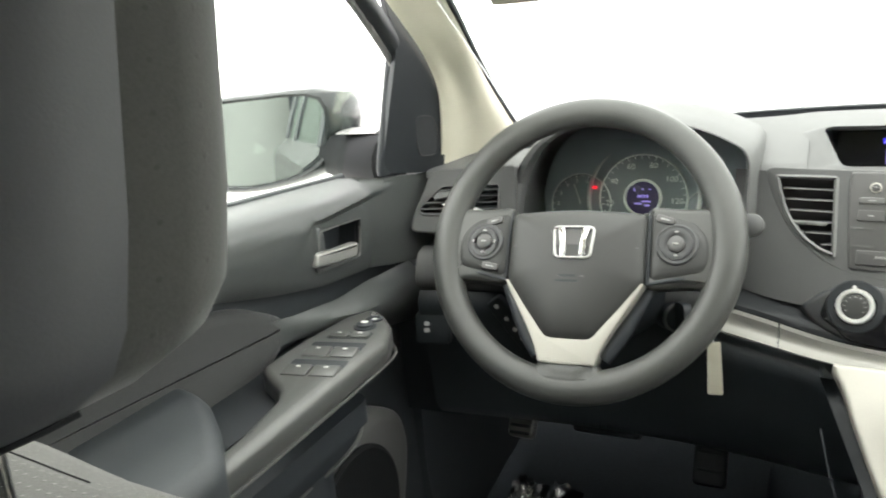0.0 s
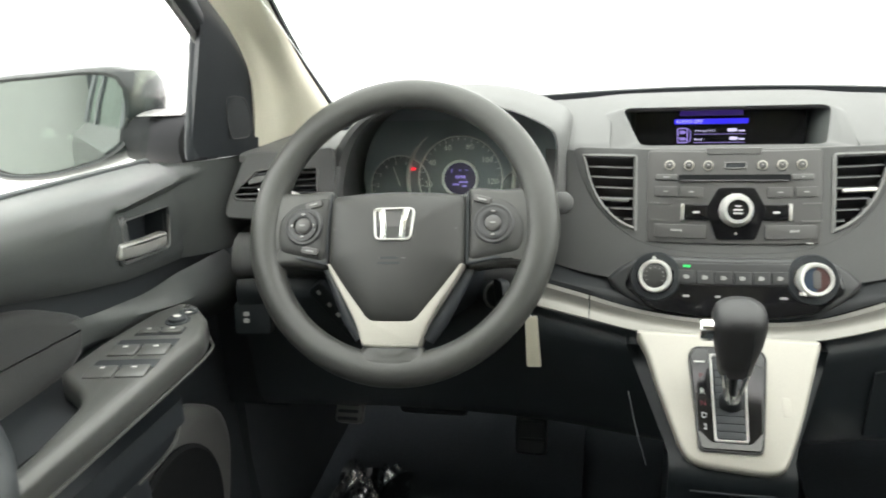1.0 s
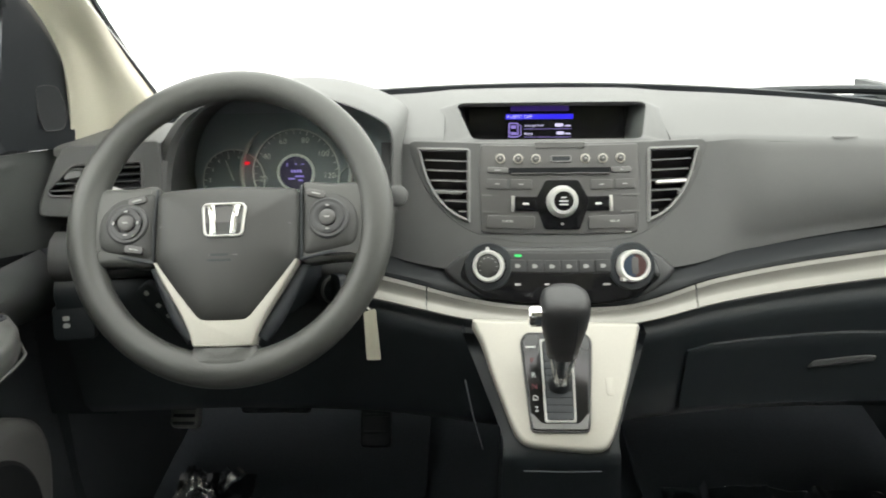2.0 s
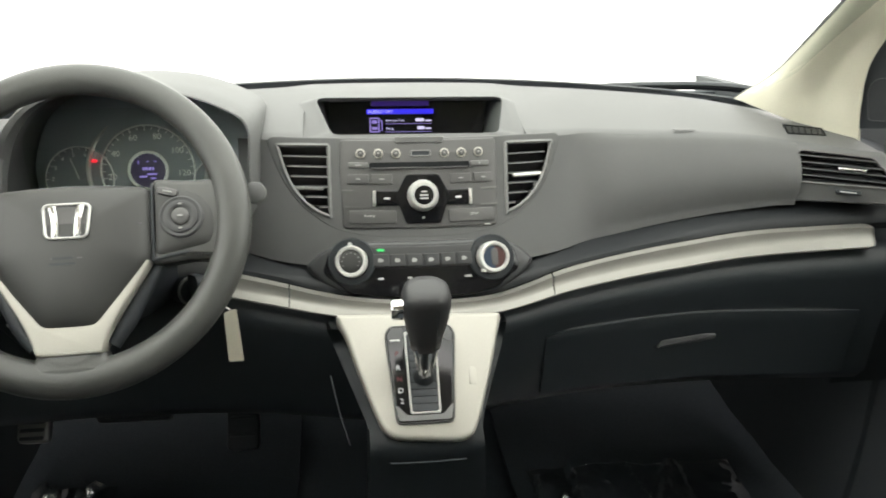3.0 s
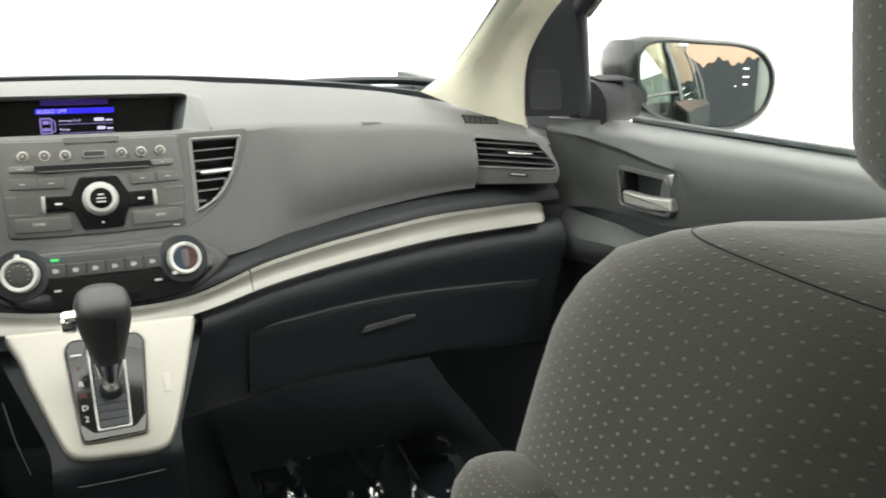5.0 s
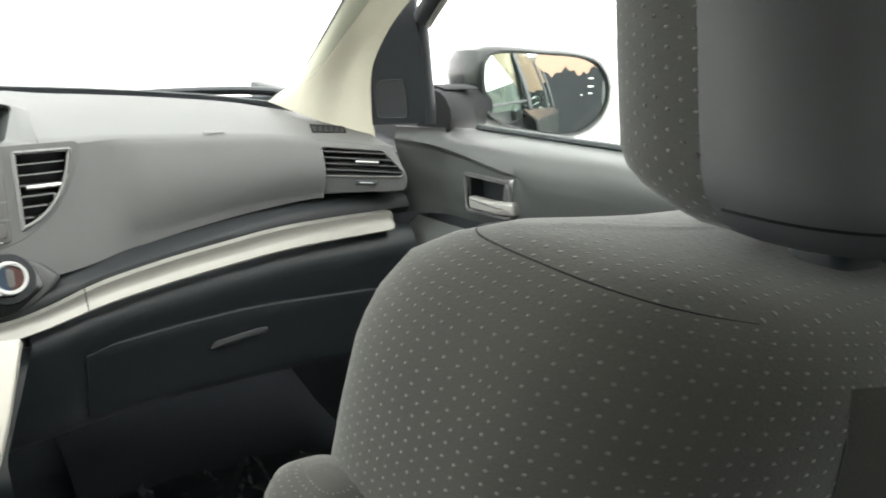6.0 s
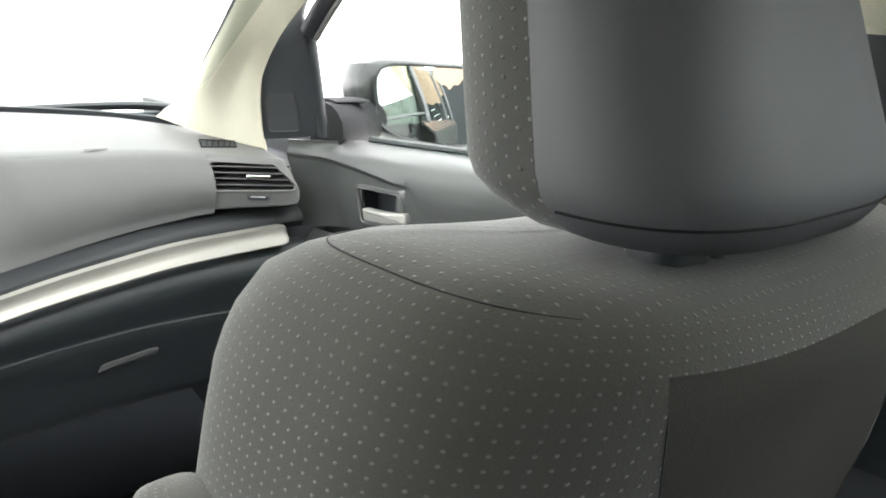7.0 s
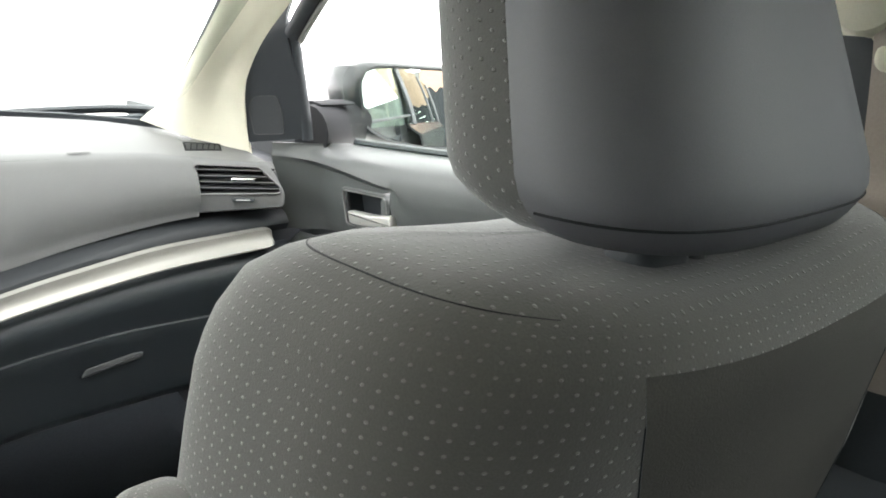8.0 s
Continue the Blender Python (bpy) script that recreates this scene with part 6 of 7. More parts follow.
        lathe(bm, [(0.0135, 0), (0.0135, 0.0016), (0.010, 0.002), (0.0095, 0.005), (0.006, 0.0062)], Matrix.Translation((s * 0.605, -0.243, 0.9335)), 26)
        kn = part("mirror_knob", bm, BLACK, sw)
        bar("mark", s * 0.605, -0.243, 0.008, 0.006, Z(0), PRINT, kn, 0.9398)
        bm = bmesh.new()
        frame_ring(bm, circle(0.010, 24), circle(0.006, 24), Matrix.Translation((s * 0.606, -0.219, 0.9335)), 0, 0.003, 0.001)
        part("mirror_selector", bm, BLACK, sw)
        bar("mark", s * 0.606, -0.219, 0.006, 0.004, Z(0), PRINT, kn, 0.9345)
    # inner handle: frame, cup, lever, lock knob
    h = MP(0.6765)
    dz, fy = (0.0, 0.0) if s < 0 else (-0.0158, 0.005)
    hole_o = rounded([(-0.2285, 0.9875 + dz), (-0.126 + fy, 0.9785 + dz), (-0.1125 + fy, 1.0370 + dz), (-0.2185, 1.0425 + dz)], 0.013, 5)
    hole_i = inset(hole_o, 0.0055)
    bm = bmesh.new()
    frame_ring(bm, hole_o, hole_i, h, -0.006, 0.0035, 0.002)
    hd = part("handle_frame", bm, DOOR, d)
    bm = bmesh.new()
    frame_ring(bm, inset(hole_i, -0.0014), inset(hole_i, 0.0004), h, 0.0, 0.0042, 0.0008)
    part("frame_edge", bm, SATIN, hd, "thin pale edge of the handle frame")
    bm = bmesh.new()
    loft(bm, [[h @ Vector((x, y, z)) for x, y in hole_i] for z in (0.0, -0.03)], False, True)
    part("handle_cup", bm, BLACK, hd)
    bm = bmesh.new()
    lever = rounded([(-0.2345, 0.9985 + dz), (-0.192, 0.9910 + dz), (-0.141 + fy, 0.9868 + dz), (-0.135 + fy, 1.0050 + dz), (-0.187, 1.0088 + dz), (-0.2300, 1.0160 + dz)], 0.005, 4)
    prism(bm, lever, h, -0.004, 0.008, 0.0045)
    part("handle", bm, HANDLE, hd, "pale satin metal door handle", 60)
    bm = bmesh.new()
    prism(bm, rrect(0.014, 0.030, 0.006, 4, -0.208, 1.020 + dz), h, -0.016, 0.001, 0.003)
    part("lock_tab", bm, DOOR, hd)
    # storage pocket below, loudspeaker and its surround
    bm = bmesh.new()
    rings = []
    for z, k in ((0.800, 0.6), (0.795, 0.85), (0.78, 1.0), (0.70, 1.05), (0.6, 1.08), (0.5, 1.0)):
        pts = [(0.695, -0.275), (0.66, -0.28), (0.635, -0.30), (0.622, -0.34), (0.617, -0.45), (0.615, -0.90), (0.695, -0.92)]
        rings.append([(s * (0.695 + (x - 0.695) * k), y, z) for x, y in pts])
    loft(bm, rings)
    part("pocket", bm, BLACK, d, "dark storage pocket", 50)
    bm = bmesh.new()
    tube(bm, spline([(s * 0.640, -0.213, 0.808), (s * 0.640, -0.222, 0.788), (s * 0.636, -0.245, 0.778), (s * 0.630, -0.31, 0.778), (s * 0.622, -0.45, 0.79), (s * 0.62, -0.85, 0.79)], 4, False), 0.0022, 8)
    part("pocket_edge", bm, SATIN, d)
    bm = bmesh.new()
    prism(bm, rounded([(-0.215, 0.792), (-0.16, 0.786), (-0.112, 0.758), (-0.098, 0.71), (-0.112, 0.65), (-0.15, 0.56), (-0.27, 0.50), (-0.42, 0.55), (-0.40, 0.74), (-0.30, 0.785)], 0.03, 4), MP(0.672), 0, 0.032, 0.018)
    part("loudspeaker_surround", bm, SPEAKER_RIM, d, "satin dark surround of the loudspeaker", 60)
    bm = bmesh.new()
    lathe(bm, [(0.101, 0), (0.101, 0.004), (0.096, 0.007), (0.088, 0.004), (0.03, 0.003)], Matrix(((0, 0, -s, s * 0.6405), (1, 0, 0, -0.252), (0, 1, 0, 0.668), (0, 0, 0, 1))), 48)
    part("loudspeaker_grille", bm, FOOT, d)
    # sail panel with tweeter, window bar, upper frame, glass
    if s > 0:
        a, b = Vector((0.604, 0.042, 1.074)), Vector((0.664, -0.036, 1.086))
        post = [(0.664, -0.036, 1.080), (0.661, -0.037, 1.105), (0.640, -0.041, 1.226), (0.636, -0.046, 1.240)]
    else:
        a, b = Vector((-0.616, 0.010, 1.074)), Vector((-0.660, -0.068, 1.086))
        post = [(-0.662, -0.068, 1.080), (-0.660, -0.068, 1.105), (-0.640, -0.058, 1.228), (-0.636, -0.062, 1.242)]
    ms = axes(a, (b - a), (0, 0, 1))
    W = (b - a).length
    inward = Vector((-s * abs(b.y - a.y), -abs(b.x - a.x), 0)).normalized()

    def lean_in(bm):
        """The upper part of the sail panel leans towards the cabin."""
        for v in bm.verts:
            v.co += inward * 0.05 * max(0, (v.co.z - 1.074) / 0.216) ** 1.5
        return bm
    bm = bmesh.new()
    prism(bm, rounded([(-0.004, -0.004), (0.0, 0.05), (0.012, 0.095), (0.05, 0.150), (0.125, 0.222), (0.135, 0.215), (0.106, 0.172), (0.100, 0.150), (W + 0.006, 0.012), (W + 0.004, -0.004)], 0.006, 3), ms, -0.005, 0.005)
    sp = part("sail_panel", lean_in(bm), BLACK, d, "black sail panel with a tweeter")
    bm = bmesh.new()
    o = -0.0075 if s < 0 else 0.0075
    grille = [(0.0144, 0.020), (0.0097, 0.0365), (0.0155, 0.053), (0.0262, 0.071), (0.040, 0.0735), (0.0545, 0.071), (0.048, 0.037), (0.0397, 0.018)] if s < 0 else [(0.0183, 0.007), (0.0175, 0.045), (0.022, 0.056), (0.031, 0.063), (0.066, 0.062), (0.0685, 0.035), (0.066, 0.005)]
    grille = rounded(grille, 0.006, 4)
    prism(bm, grille, ms, min(0, o), max(0, o))
    tw = part("tweeter_grille", lean_in(bm), TWEETER, sp)
    bm = bmesh.new()
    tube(bm, [ms @ Vector((x, y, o)) for x, y in grille], 0.0007, 6, closed=True)
    part("grille_edge", lean_in(bm), CONTROL_GREY, tw)
    bm = bmesh.new()
    tube(bm, spline(post, 4, False), [0.0085] * 10 + [0.007, 0.006, 0.004], 10)
    part("window_bar", bm, BLACK, d)
    top = spline([(s * 0.632, -0.052, 1.232), (s * 0.626, -0.105, 1.272), (s * 0.615, -0.2, 1.33), (s * 0.585, -0.45, 1.445), (s * 0.57, -0.75, 1.49), (s * 0.565, -1.0, 1.5)], 4, False)
    bm = bmesh.new()
    tube(bm, top, 0.013, 10)
    fr_ = part("window_frame", bm, BLACK, d)
    bm = bmesh.new()
    tube(bm, [(p[0] + s * 0.004, p[1] - 0.012, p[2] - 0.010) for p in top], 0.0045, 8)
    part("window_seal", bm, SATIN, fr_)
    bm = bmesh.new()
    tube(bm, [(s * 0.718, y, belt(y) + 0.002) for y in np.linspace(-0.085, -0.97, 14)], 0.006, 8)
    part("sill_seal", bm, BLACK, d)
    bm = bmesh.new()
    grid = []
    for t in np.linspace(0, 1, 8):
        yf = interp(t, [(0, -0.095), (0.37, -0.06), (0.45, -0.12), (0.75, -0.33), (1, -0.62)])
        grid.append([(s * (0.716 - 0.13 * t ** 1.2), y, 1.07 + 0.42 * t) for y in np.linspace(yf, -0.9, 9)])
    sheet(bm, grid, 0.003 * s)
    part("window_pane", bm, DOOR_GLASS, d).visible_shadow = False
    return d


def door_mirror(s):
    mr = thing("door_mirror", "dark door mirror outside the front window", "door mirror", "door mirrors")
    a, b = Vector((0.815, 0.03, 1.12)), Vector((1.022, -0.045, 1.12))
    if s < 0:
        a, b = Vector((-1.024, -0.045, 1.12)), Vector((-0.816, 0.03, 1.12))
    m = axes(a, b - a, (0, 0.05, 1))
    w = (b - a).length
    pts = [(0.004, 0.055), (0.11, 0.060), (0.175, 0.054), (0.205, 0.033), (0.216, 0.0), (0.205, -0.04), (0.17, -0.066), (0.12, -0.070), (0.06, -0.060), (0.02, -0.044), (0.003, -0.02)]
    if s < 0:
        pts = [(w - x, y) for x, y in pts][::-1]
    rim = spline(pts, 4)
    cx, cy = w / 2, 0.0
    grow = lambda k, dx=0.0, dy=0.0: [(cx + (x - cx) * k + dx, cy + (y - cy) * k + dy) for x, y in rim]
    inn = 0.02 if s < 0 else -0.02
    bm = bmesh.new()
    loft(bm, [[m @ Vector((x, y, z)) for x, y in grow(k, dx)] for k, z, dx in ((1.0, -0.012, 0), (1.0, 0.004, 0), (1.05, 0.006, 0), (1.12, 0.0, 0), (1.17, -0.02, inn * 0.4), (1.15, -0.06, inn * 1.2), (1.02, -0.10, inn * 2), (0.75, -0.13, inn * 2.6), (0.3, -0.145, inn * 3))], False, True)
    part("housing", bm, PAINT, mr)
    bm = bmesh.new()
    if s > 0:
        # convex glass on the passenger's side
        dome = lambda x, y: 0.004 - ((x - 0.203) ** 2 + (y + 0.033) ** 2) / 2.6
        loft(bm, [[m @ Vector((x, y, -0.018)) for x, y in grow(0.985)]] + [[m @ Vector((x, y, dome(x, y))) for x, y in grow(k)] for k in np.linspace(0.985, 0.03, 12)])
    else:
        prism(bm, grow(0.985), m, -0.016, -0.004)
    part("mirror_glass", bm, MIRROR, mr, "clear mirror glass")
    bm = bmesh.new()
    rings = []
    for x, y, z, h, t in ((0.685, -0.005, 1.088, 0.040, 0.055), (0.73, 0.010, 1.090, 0.038, 0.052), (0.78, 0.045, 1.088, 0.040, 0.045), (0.84, 0.07, 1.090, 0.034, 0.035)):
        rings.append([(s * x, y + t * math.cos(q), z + h * math.sin(q)) for q in (2 * math.pi * k / 16 for k in range(16))])
    loft(bm, rings)
    part("foot", bm, FOOT, mr)
    bm = bmesh.new()
    rings = []
    for x in (0.70, 0.735, 0.765):
        rings.append([(s * x, 0.015 + 0.032 * math.cos(q), 1.128 + 0.0035 * math.sin(q)) for q in (2 * math.pi * k / 16 for k in range(16))])
    loft(bm, rings)
    # same cap on both sides; the passenger's dimmer light is put in its colour
    part("foot_cap", bm, SATIN if s < 0 else FOOT, mr)
    return mr


# ---- seats ----
def front_seat(cx, dy, drop, lift, inner):
    """A seat with its backrest, headrest and fold-up armrest. drop lowers the backrest, lift raises the headrest; inner: the sign of the side towards the console."""
    seat = thing("front_seat", "front seat in dark grey cloth with woven pale dots", "car seat", "front seats")
    levels = [(0.60, 0.24, 0), (0.80, 0.24, 0), (0.88, 0.239, 0), (0.94, 0.237, 0), (0.99, 0.235, 0), (1.03, 0.232, 0), (1.065, 0.228, 0), (1.095, 0.221, 0), (1.118, 0.211, 0), (1.134, 0.197, 0), (1.146, 0.176, 0), (1.153, 0.145, 0), (1.157, 0.09, 0), (1.158, 0.03, 0)]
    front = [(0.60, -0.535), (0.99, -0.626), (1.03, -0.634), (1.065, -0.641), (1.095, -0.650), (1.118, -0.664), (1.134, -0.686), (1.146, -0.708), (1.153, -0.735), (1.157, -0.765), (1.158, -0.785)]
    rear = [(0.60, -0.79), (0.99, -0.886), (1.03, -0.893), (1.065, -0.900), (1.095, -0.905), (1.118, -0.905), (1.134, -0.898), (1.146, -0.884), (1.153, -0.862), (1.157, -0.835), (1.158, -0.815)]
    half = [(a, b) for a, b, c in levels]

    def point(th, z, grow=0.0):
        w, f, r = interp(z, half) - 0.0065 + 0.006 * min(1, max(0, (z - 1.09) / 0.06)) + grow, interp(z, front) + grow, interp(z, rear) - grow
        c, sn = math.cos(th), math.sin(th)
        e = 2 / (4.3 if sn > 0 else (3.7 if inner < 0 and c > 0 else 2.85))
        x = w * math.copysign(abs(c) ** e, c)
        push = 0.0225 * min(1, max(0, (1.15 - z) / 0.07)) - 0.0062 if sn > 0 else 0.0
        y = (f + r) / 2 + ((f - r) / 2 + push) * math.copysign(abs(sn) ** e, sn)
        # hollow between the bolsters in front, and a saddle on top
        if sn > 0:
            y -= 0.062 * max(0, 1 - (x / (w * 0.8)) ** 2) * min(1, max(0, (1.16 - z) / 0.1))
        dip = 0.019 * max(0, 1 - (x / 0.185) ** 2) * min(1, max(0, (z - 1.085) / 0.07))
        return Vector((cx + x - inner * (0.029 if inner < 0 else 0.015), y + dy, z - drop - dip + 0.0025))
    zs = [z for z, w, c in levels]
    fine = sorted(set(zs + [0.65, 0.75, 0.84, 0.91, 0.965, 1.01, 1.048, 1.08, 1.107, 1.126, 1.140, 1.150, 1.1555]))
    edge = lambda z: 243.5 - 100 * min(0.05, max(-0.05, z - 1.08))
    around = lambda z: [radians(edge(z) + (540 - 2 * edge(z)) * k / 12) for k in range(12)] + [radians(540 - edge(z) + (2 * edge(z) - 180) * k / 64) for k in range(64)]
    spot = lambda th, z: point(th, z) + Vector((0, 0, 0.0012 * noise.noise((3 * math.cos(th) + 4, 3 * math.sin(th) + z * 18, cx))))
    seam_z = 1.1395
    n, low = 76, [z for z in fine if z <= 1.119]

    turn = [radians(170 + 4 * k) for k in range(111)]
    ring = [point(th, 1.05) for th in turn]
    run = [0.0]
    for a, b in zip(ring, ring[1:]):
        run.append(run[-1] + (b - a).length)

    def cloth(bm, levels, count, closed):
        """The skin between those levels; the weave runs round the body, and straight across the yoke above the seam."""
        layer = bm.loops.layers.uv.verify()
        rows = [[bm.verts.new(spot(th, z)) for th in (around(z) if closed else around(z)[:count + 1])] for z in levels]
        height = [0.0]
        for a, b in zip(levels, levels[1:]):
            height.append(height[-1] + (spot(math.pi, b) - spot(math.pi, a)).length)
        for i in range(len(rows) - 1):
            for k in range(count):
                m = (k + 1) % len(rows[0])
                f = bm.faces.new((rows[i][k], rows[i][m], rows[i + 1][m], rows[i + 1][k]))
                yoke = levels[i] >= seam_z - 0.0005
                for lp, (a, b) in zip(f.loops, ((i, k), (i, k + 1), (i + 1, k + 1), (i + 1, k))):
                    th = around(levels[a])[b] if b < n else around(levels[a])[0] + 2 * math.pi
                    lp[layer].uv = (lp.vert.co.y, lp.vert.co.x) if yoke else (float(np.interp(th, turn, run)), height[a])
        return rows
    bm = bmesh.new()
    rows = cloth(bm, sorted(set(fine + [seam_z])), n, True)
    bm.faces.new(rows[-1])
    bm.faces.ensure_lookup_table()
    gone = [bm.faces[i * n + j] for i in range(len(low) - 1) for j in range(12)]
    bmesh.ops.delete(bm, geom=gone, context="FACES_ONLY")
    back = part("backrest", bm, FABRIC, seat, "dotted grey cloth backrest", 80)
    bm = bmesh.new()
    cloth(bm, low, 12, False)
    part("rear_panel", bm, CLOTH, seat, "plain dark cloth rear panel", 80)
    # seam round the shoulder under the yoke, and along the rear panel's edges
    for a0, a1 in ((95, 222), (85, -42)):
        bm = bmesh.new()
        tube(bm, [point(radians(a0 + (a1 - a0) * k / 40), seam_z, 0.0) for k in range(41)], [0.00045 * min(1, (41 - k) / 12) + 0.0001 for k in range(41)], 6)
        part("seam", bm, FOOT, back)
    for side in (0, 1):
        bm = bmesh.new()
        tube(bm, [point(radians(540 - edge(z) if side else edge(z)), z, 0.0) for z in np.linspace(0.62, 1.119, 20)], 0.0005, 6)
        part("seam", bm, DASH_LOW, back)
    # cushion
    bm = bmesh.new()
    rings = []
    for z, g in ((0.48, 0.94), (0.51, 1.0), (0.55, 1.0), (0.585, 0.97), (0.602, 0.88), (0.608, 0.6)):
        rings.append([(cx + 0.235 * g * math.copysign(abs(math.cos(q)) ** 0.6, math.cos(q)), -0.47 + dy + 0.22 * g * math.copysign(abs(math.sin(q)) ** 0.6, math.sin(q)), z + 0.02 * math.sin(q)) for q in (2 * math.pi * k / 40 for k in range(40))])
    loft(bm, rings, uv=True)
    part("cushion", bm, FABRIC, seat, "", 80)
    bm = bmesh.new()
    prism(bm, rrect(0.40, 0.34, 0.03, 4, cx, -0.47 + dy), Matrix.Translation((0, 0, 0)), 0.432, 0.49, 0.01)
    part("seat_base", bm, BLACK, seat)
    # headrest: dotted front, plain vinyl back, two posts in sleeves
    if inner < 0:
        yc, D, hx, base, cut_by = -0.8065, 0.083, cx + 0.0345, 1.1535, 0.16
        hw = [(0.0, 0.131), (0.05, 0.1225), (0.12, 0.109), (0.18, 0.099), (0.215, 0.088), (0.235, 0.079), (0.245, 0.045)]
    else:
        yc, D, hx, base, cut_by = -0.838 + dy, 0.066, cx + 0.004, 1.163 + lift, 0.30
        hw = [(0.0, 0.127), (0.05, 0.1225), (0.12, 0.108), (0.18, 0.098), (0.215, 0.086), (0.235, 0.078), (0.245, 0.045)]

    def head(th, h, grow=0.0):
        t = max(0.0, 1 - h / 0.028)
        cut = 1 - cut_by * t ** 2.2
        tt = max(0.0, (h - 0.19) / 0.055)
        w = interp(h, hw) * cut + grow
        d = D * (1 - (cut_by + 0.05) * t ** 2) * (1 - 0.55 * tt ** 2) + grow
        c, sn = math.cos(th), math.sin(th)
        e = 2 / 3.1
        y = yc + d * math.copysign(abs(sn) ** e, sn) + 0.34 * (h - 0.03)
        return Vector((hx + w * math.copysign(abs(c) ** e, c), y, base + h - 0.0025 * (1 - (c * c)) * t + (0.010 if sn > 0 else 0.0) * t * abs(sn)))
    hs = [0.0, 0.004, 0.010, 0.018, 0.028, 0.05, 0.08, 0.12, 0.16, 0.19, 0.21, 0.225, 0.236, 0.243, 0.245]
    for nm, b0, b1, mt in (("headrest", 180, 360, VINYL), ("headrest_front", 0, 180, HEAD_FABRIC if inner < 0 else HEAD_WORN)):
        bm = bmesh.new()
        rings = []
        for h in hs:
            ring = []
            M = 30
            for k in range(M + 1):
                u = k / M
                th = radians(b0 + (b1 - b0) * u)
                edge = min(k, M - k)
                ring.append(head(th, h, -0.0035 if edge == 0 else (-0.0006 if edge == 1 and nm == "headrest" else 0)))
            rings.append(ring)
        rows = loft(bm, rings, False, False, closed=False, uv=True)
        for r in (rows[0], rows[-1]):
            bm.faces.new(r)
        if nm == "headrest":
            hr = part("headrest", bm, mt, seat, "smooth dark vinyl back of the headrest", 80)
        else:
            part("front_cover", bm, mt, hr, "dotted cloth front of the headrest", 80)
    bm = bmesh.new()
    tube(bm, [head(radians(a), 0.0125, 0.0002) for a in range(182, 359, 4)], 0.0007, 6)
    part("seam", bm, FOOT, hr)
    for s in (-1, 1):
        x, py = hx + s * 0.061, (-0.840 if inner < 0 else yc - 0.004)
        bm = bmesh.new()
        lathe(bm, [(0.0065, 1.10 - drop), (0.0065, base + 0.03)], Matrix.Translation((x, py, 0)), 14)
        part("headrest_post", bm, CHROME, seat)
        bm = bmesh.new()
        prism(bm, rrect(0.046, 0.030, 0.013, 5, x, py), Matrix.Translation((0, 0, -drop)), 1.125, 1.1515, 0.003)
        sl = part("post_sleeve", bm, DASH_LOW, seat, "dark plastic post sleeve")
        bm = bmesh.new()
        prism(bm, rrect(0.016, 0.022, 0.006, 4, x + 0.028, py - 0.003), Matrix.Translation((0, 0, -drop)), 1.125, 1.1505, 0.003)
        part("release_button", bm, CONTROL_GREY, sl)
    # armrest folded up beside the backrest
    bm = bmesh.new()
    rings = []
    ax, ay = cx + inner * 0.207, -0.690 + dy
    for h, g in ((0.0, 0.7), (0.02, 0.95), (0.05, 1.0), (0.16, 1.0), (0.225, 1.0), (0.245, 0.94), (0.258, 0.80), (0.266, 0.55), (0.269, 0.2)):
        rings.append([(ax + 0.030 * g * math.copysign(abs(math.cos(q)) ** 0.75, math.cos(q)), ay + 0.05 * (0.26 - h) + 0.048 * g * math.copysign(abs(math.sin(q)) ** 0.75, math.sin(q)), 0.735 - drop + h) for q in (2 * math.pi * k / 32 for k in range(32))])
    loft(bm, rings, uv=True)
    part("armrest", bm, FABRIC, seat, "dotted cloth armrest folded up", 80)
    return seat


# ---- foot wells ----
def pedal(name, label, x, y, z, w, h, bars, mat):
    p = thing(name, label, "pedal", "pedals")
    m = axes((x, y, z), (1, 0, 0), (0, 0.55, 0.83))
    bm = bmesh.new()
    prism(bm, rrect(w, h, 0.008, 4), m, -0.012, 0.006, 0.004)
    pad = part("pad", bm, mat, p)
    for k in range(bars):
        bm = bmesh.new()
        prism(bm, rrect(w * 0.8, 0.005, 0.002, 2, 0, -h * 0.32 + k * h * 0.64 / max(1, bars - 1)), m, 0.004, 0.009, 0.002)
        part("grip_bar", bm, BLACK, pad)
    bm = bmesh.new()
    tube(bm, [m @ Vector((0, 0, -0.008)), m @ Vector((0, 0.06, -0.05)), m @ Vector((0, 0.2, -0.06))], 0.009, 8)
    part("arm", bm, BLACK, p)
    return p


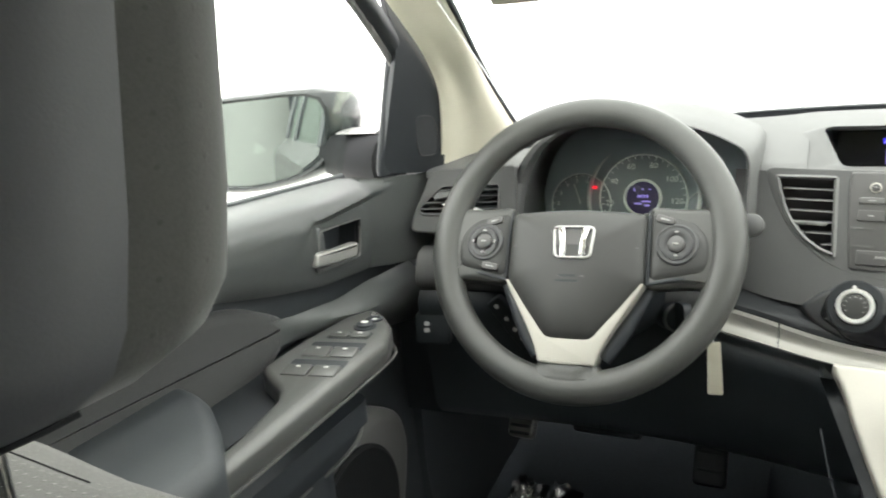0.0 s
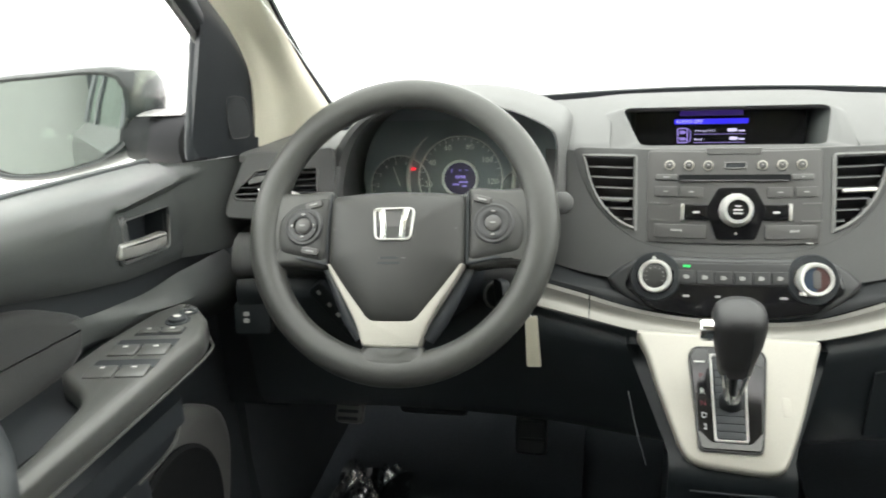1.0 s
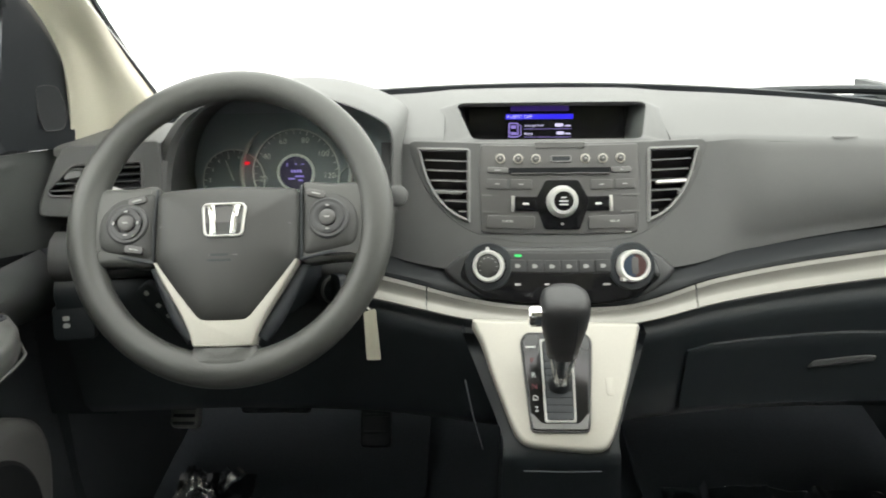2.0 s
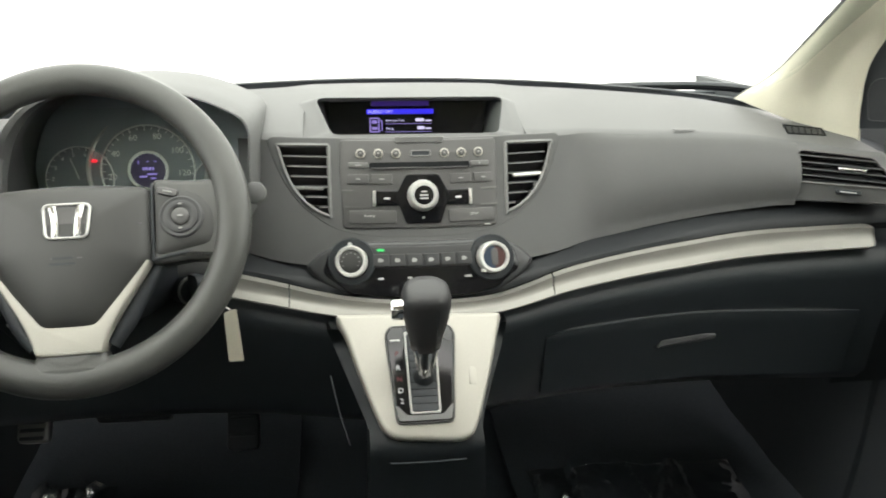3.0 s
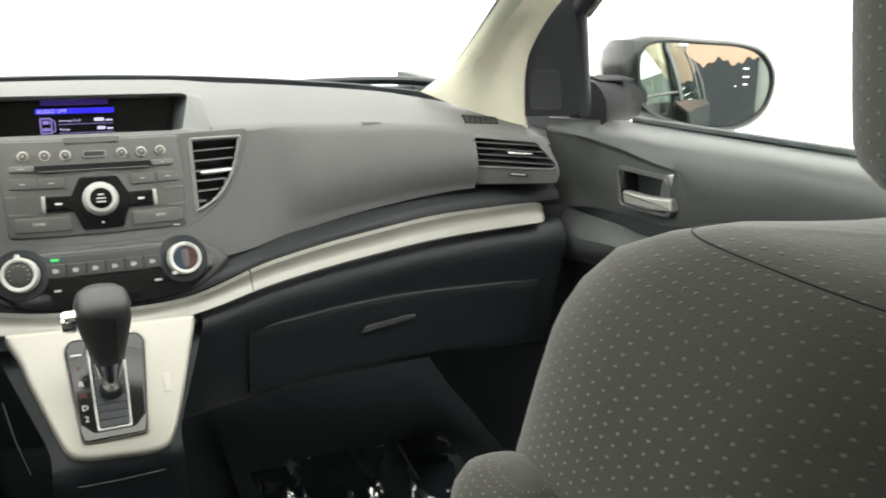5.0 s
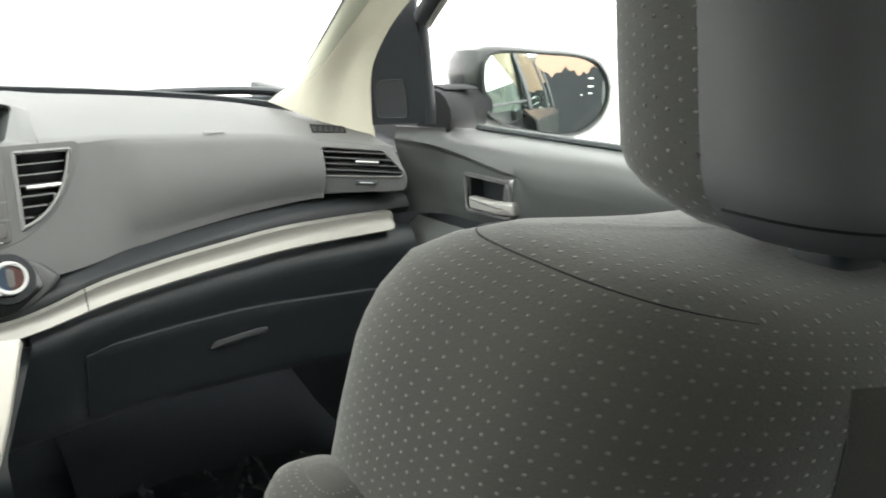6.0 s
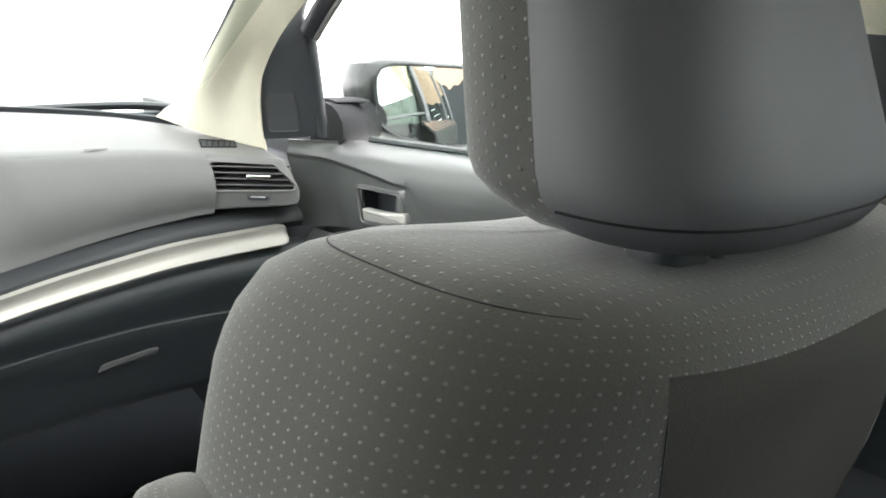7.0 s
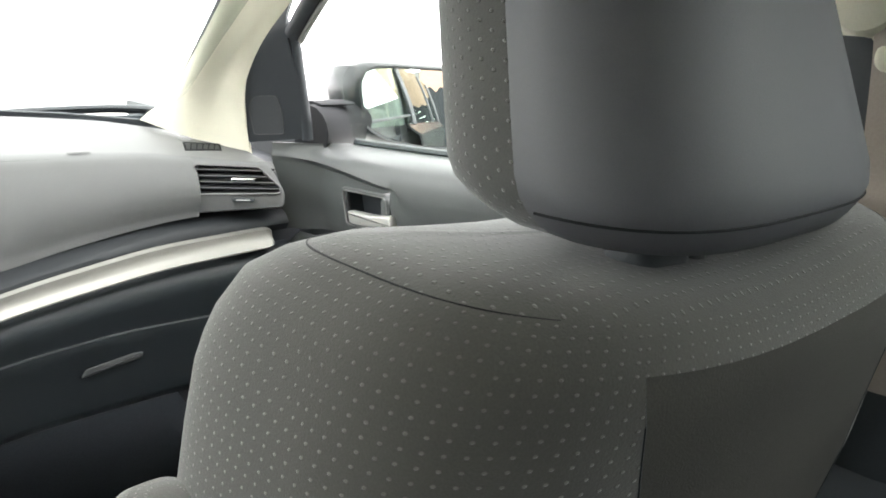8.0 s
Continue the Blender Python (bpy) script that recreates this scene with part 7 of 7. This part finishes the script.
def wrapping(x0, y0, w, d, z, seed, along, label):
    """A clear plastic cover on the carpet with a few sharp folds; along: the usual direction of the folds in degrees."""
    rng = random.Random(seed)
    folds = []
    for _ in range(26):
        a = radians(along + rng.gauss(0, 24))
        folds.append((w * (rng.random() - 0.5), d * (rng.random() - 0.5), math.cos(a), math.sin(a), rng.uniform(0.03, 0.10), rng.uniform(0.004, 0.010), rng.uniform(0.004, 0.017)))
    bm = bmesh.new()
    n = 90
    grid = []
    for i in range(n):
        row = []
        for j in range(n):
            x, y = w * (i / (n - 1) - 0.5), d * (j / (n - 1) - 0.5)
            q = Vector((x * 14 + seed, y * 14, seed))
            h = 0.010 * abs(noise.noise(q)) + 0.0012 * noise.noise(q * 6)
            for fx, fy, c, sn, long, wide, amp in folds:
                u, v = (x - fx) * c + (y - fy) * sn, (y - fy) * c - (x - fx) * sn
                if abs(v) < wide and abs(u) < long:
                    h += amp * (1 - abs(v) / wide) * (1 - (u / long) ** 2)
            row.append((x0 + x + 0.012 * noise.noise(q * 0.6), y0 + y + 0.012 * noise.noise(q * 0.8), z + 0.22 * (y + d / 2) + h))
        grid.append(row)
    sheet(bm, grid, 0.0008)
    return tagged(solid("plastic_cover", bm, FOIL, None, "", 22), label, "plastic cover", "plastic floor covers")


def floor_mat(x, y, w, d):
    bm = bmesh.new()
    n = 20
    grid = [[(x + w * (i / n - 0.5), y + d * (j / n - 0.5), interp(y + d * (j / n - 0.5), [(-0.6, 0.424), (0.2, 0.436), (0.5, 0.476), (0.62, 0.57)]) + 0.016) for i in range(n + 1)] for j in range(n + 1)]
    sheet(bm, grid, 0.008)
    return tagged(solid("floor_mat", bm, CARPET), "black carpet floor mat", "floor mat", "floor mats")


def seat_belt(s):
    b = thing("seat_belt", "black seat belt hanging by the centre pillar", "seat belt", "seat belts")
    bm = bmesh.new()
    pts = spline([(s * 0.573, -0.864, 1.272), (s * 0.584, -0.864, 1.235), (s * 0.594, -0.864, 1.18), (s * 0.606, -0.864, 1.10), (s * 0.628, -0.864, 1.00)], 5, False)
    grid = [[(p[0], p[1] - 0.024, p[2]), (p[0] - s * 0.003, p[1], p[2]), (p[0], p[1] + 0.024, p[2])] for p in pts]
    sheet(bm, grid, 0.0015)
    part("webbing", bm, BELT, b, "tan belt webbing")
    bm = bmesh.new()
    lathe(bm, [(0.026, -0.012), (0.026, 0.004), (0.023, 0.009), (0.014, 0.0115), (0.004, 0.012)], Matrix(((0, 0, -s, s * 0.581), (1, 0, 0, -0.832), (0, 1, 0, 1.276), (0, 0, 0, 1))), 32)
    part("guide", bm, BEIGE, b, "round beige belt guide")
    bm = bmesh.new()
    prism(bm, rrect(0.030, 0.020, 0.008, 4, -0.856, 1.238), Matrix(((0, 0, -s, s * 0.585), (1, 0, 0, 0), (0, 1, 0, 0), (0, 0, 0, 1))), -0.01, 0.006, 0.004)
    part("guide_foot", bm, BEIGE, b)
    return b


# ---- build ----
booth_ground()
booth_walls()
cabin_floor()
firewall()
roof()
rear_shell()
for side in (-1, 1):
    centre_pillar(side)
    side_jamb(side)
    outer_side(side)
    front_pillar(side)
windscreen()
cowl()
wiper([(0.66, 0.225, 1.082), (0.55, 0.30, 1.098), (0.42, 0.36, 1.094), (0.30, 0.40, 1.084)], 0.010)
dash_skin()
middle_panel()
radio()
display()
climate_panel()
glove_box()
for side in (-1, 1):
    passenger_vent(side)
dash_small()
instruments()
console()
steering_wheel()
for side in (-1, 1):
    front_door(side)
    door_mirror(side)
    seat_belt(side)
front_seat(0.375, 0.0, 0.0, 0.0, -1)
front_seat(-0.397, -0.02, 0.085, 0.006, 1)
floor_mat(-0.40, 0.12, 0.42, 0.62)
floor_mat(0.38, 0.12, 0.42, 0.62)
pedal("parking_brake_pedal", "small dark parking brake pedal", -0.530, 0.05, 0.668, 0.040, 0.034, 3, SATIN)
pedal("brake_pedal", "wide black brake pedal", -0.425, 0.16, 0.640, 0.11, 0.05, 4, BLACK)
pedal("accelerator_pedal", "tall black accelerator pedal", -0.27, 0.2, 0.60, 0.05, 0.13, 4, BLACK)
wrapping(-0.525, 0.02, 0.13, 0.24, 0.455, 3, 95, "crumpled clear plastic cover on the driver's mat")
wrapping(0.35, -0.01, 0.34, 0.24, 0.455, 8, 70, "crumpled clear plastic cover on the passenger's mat")
bm = bmesh.new()
prism(bm, rrect(0.06, 0.03, 0.003), axes((-0.47, -0.055, 1.292), (1, 0.12, 0), (0.1, -0.8, 0.55)), -0.001, 0.0005)
tagged(solid("windscreen_sticker", bm, PAPER), "small cream sticker on the windscreen", "sticker")
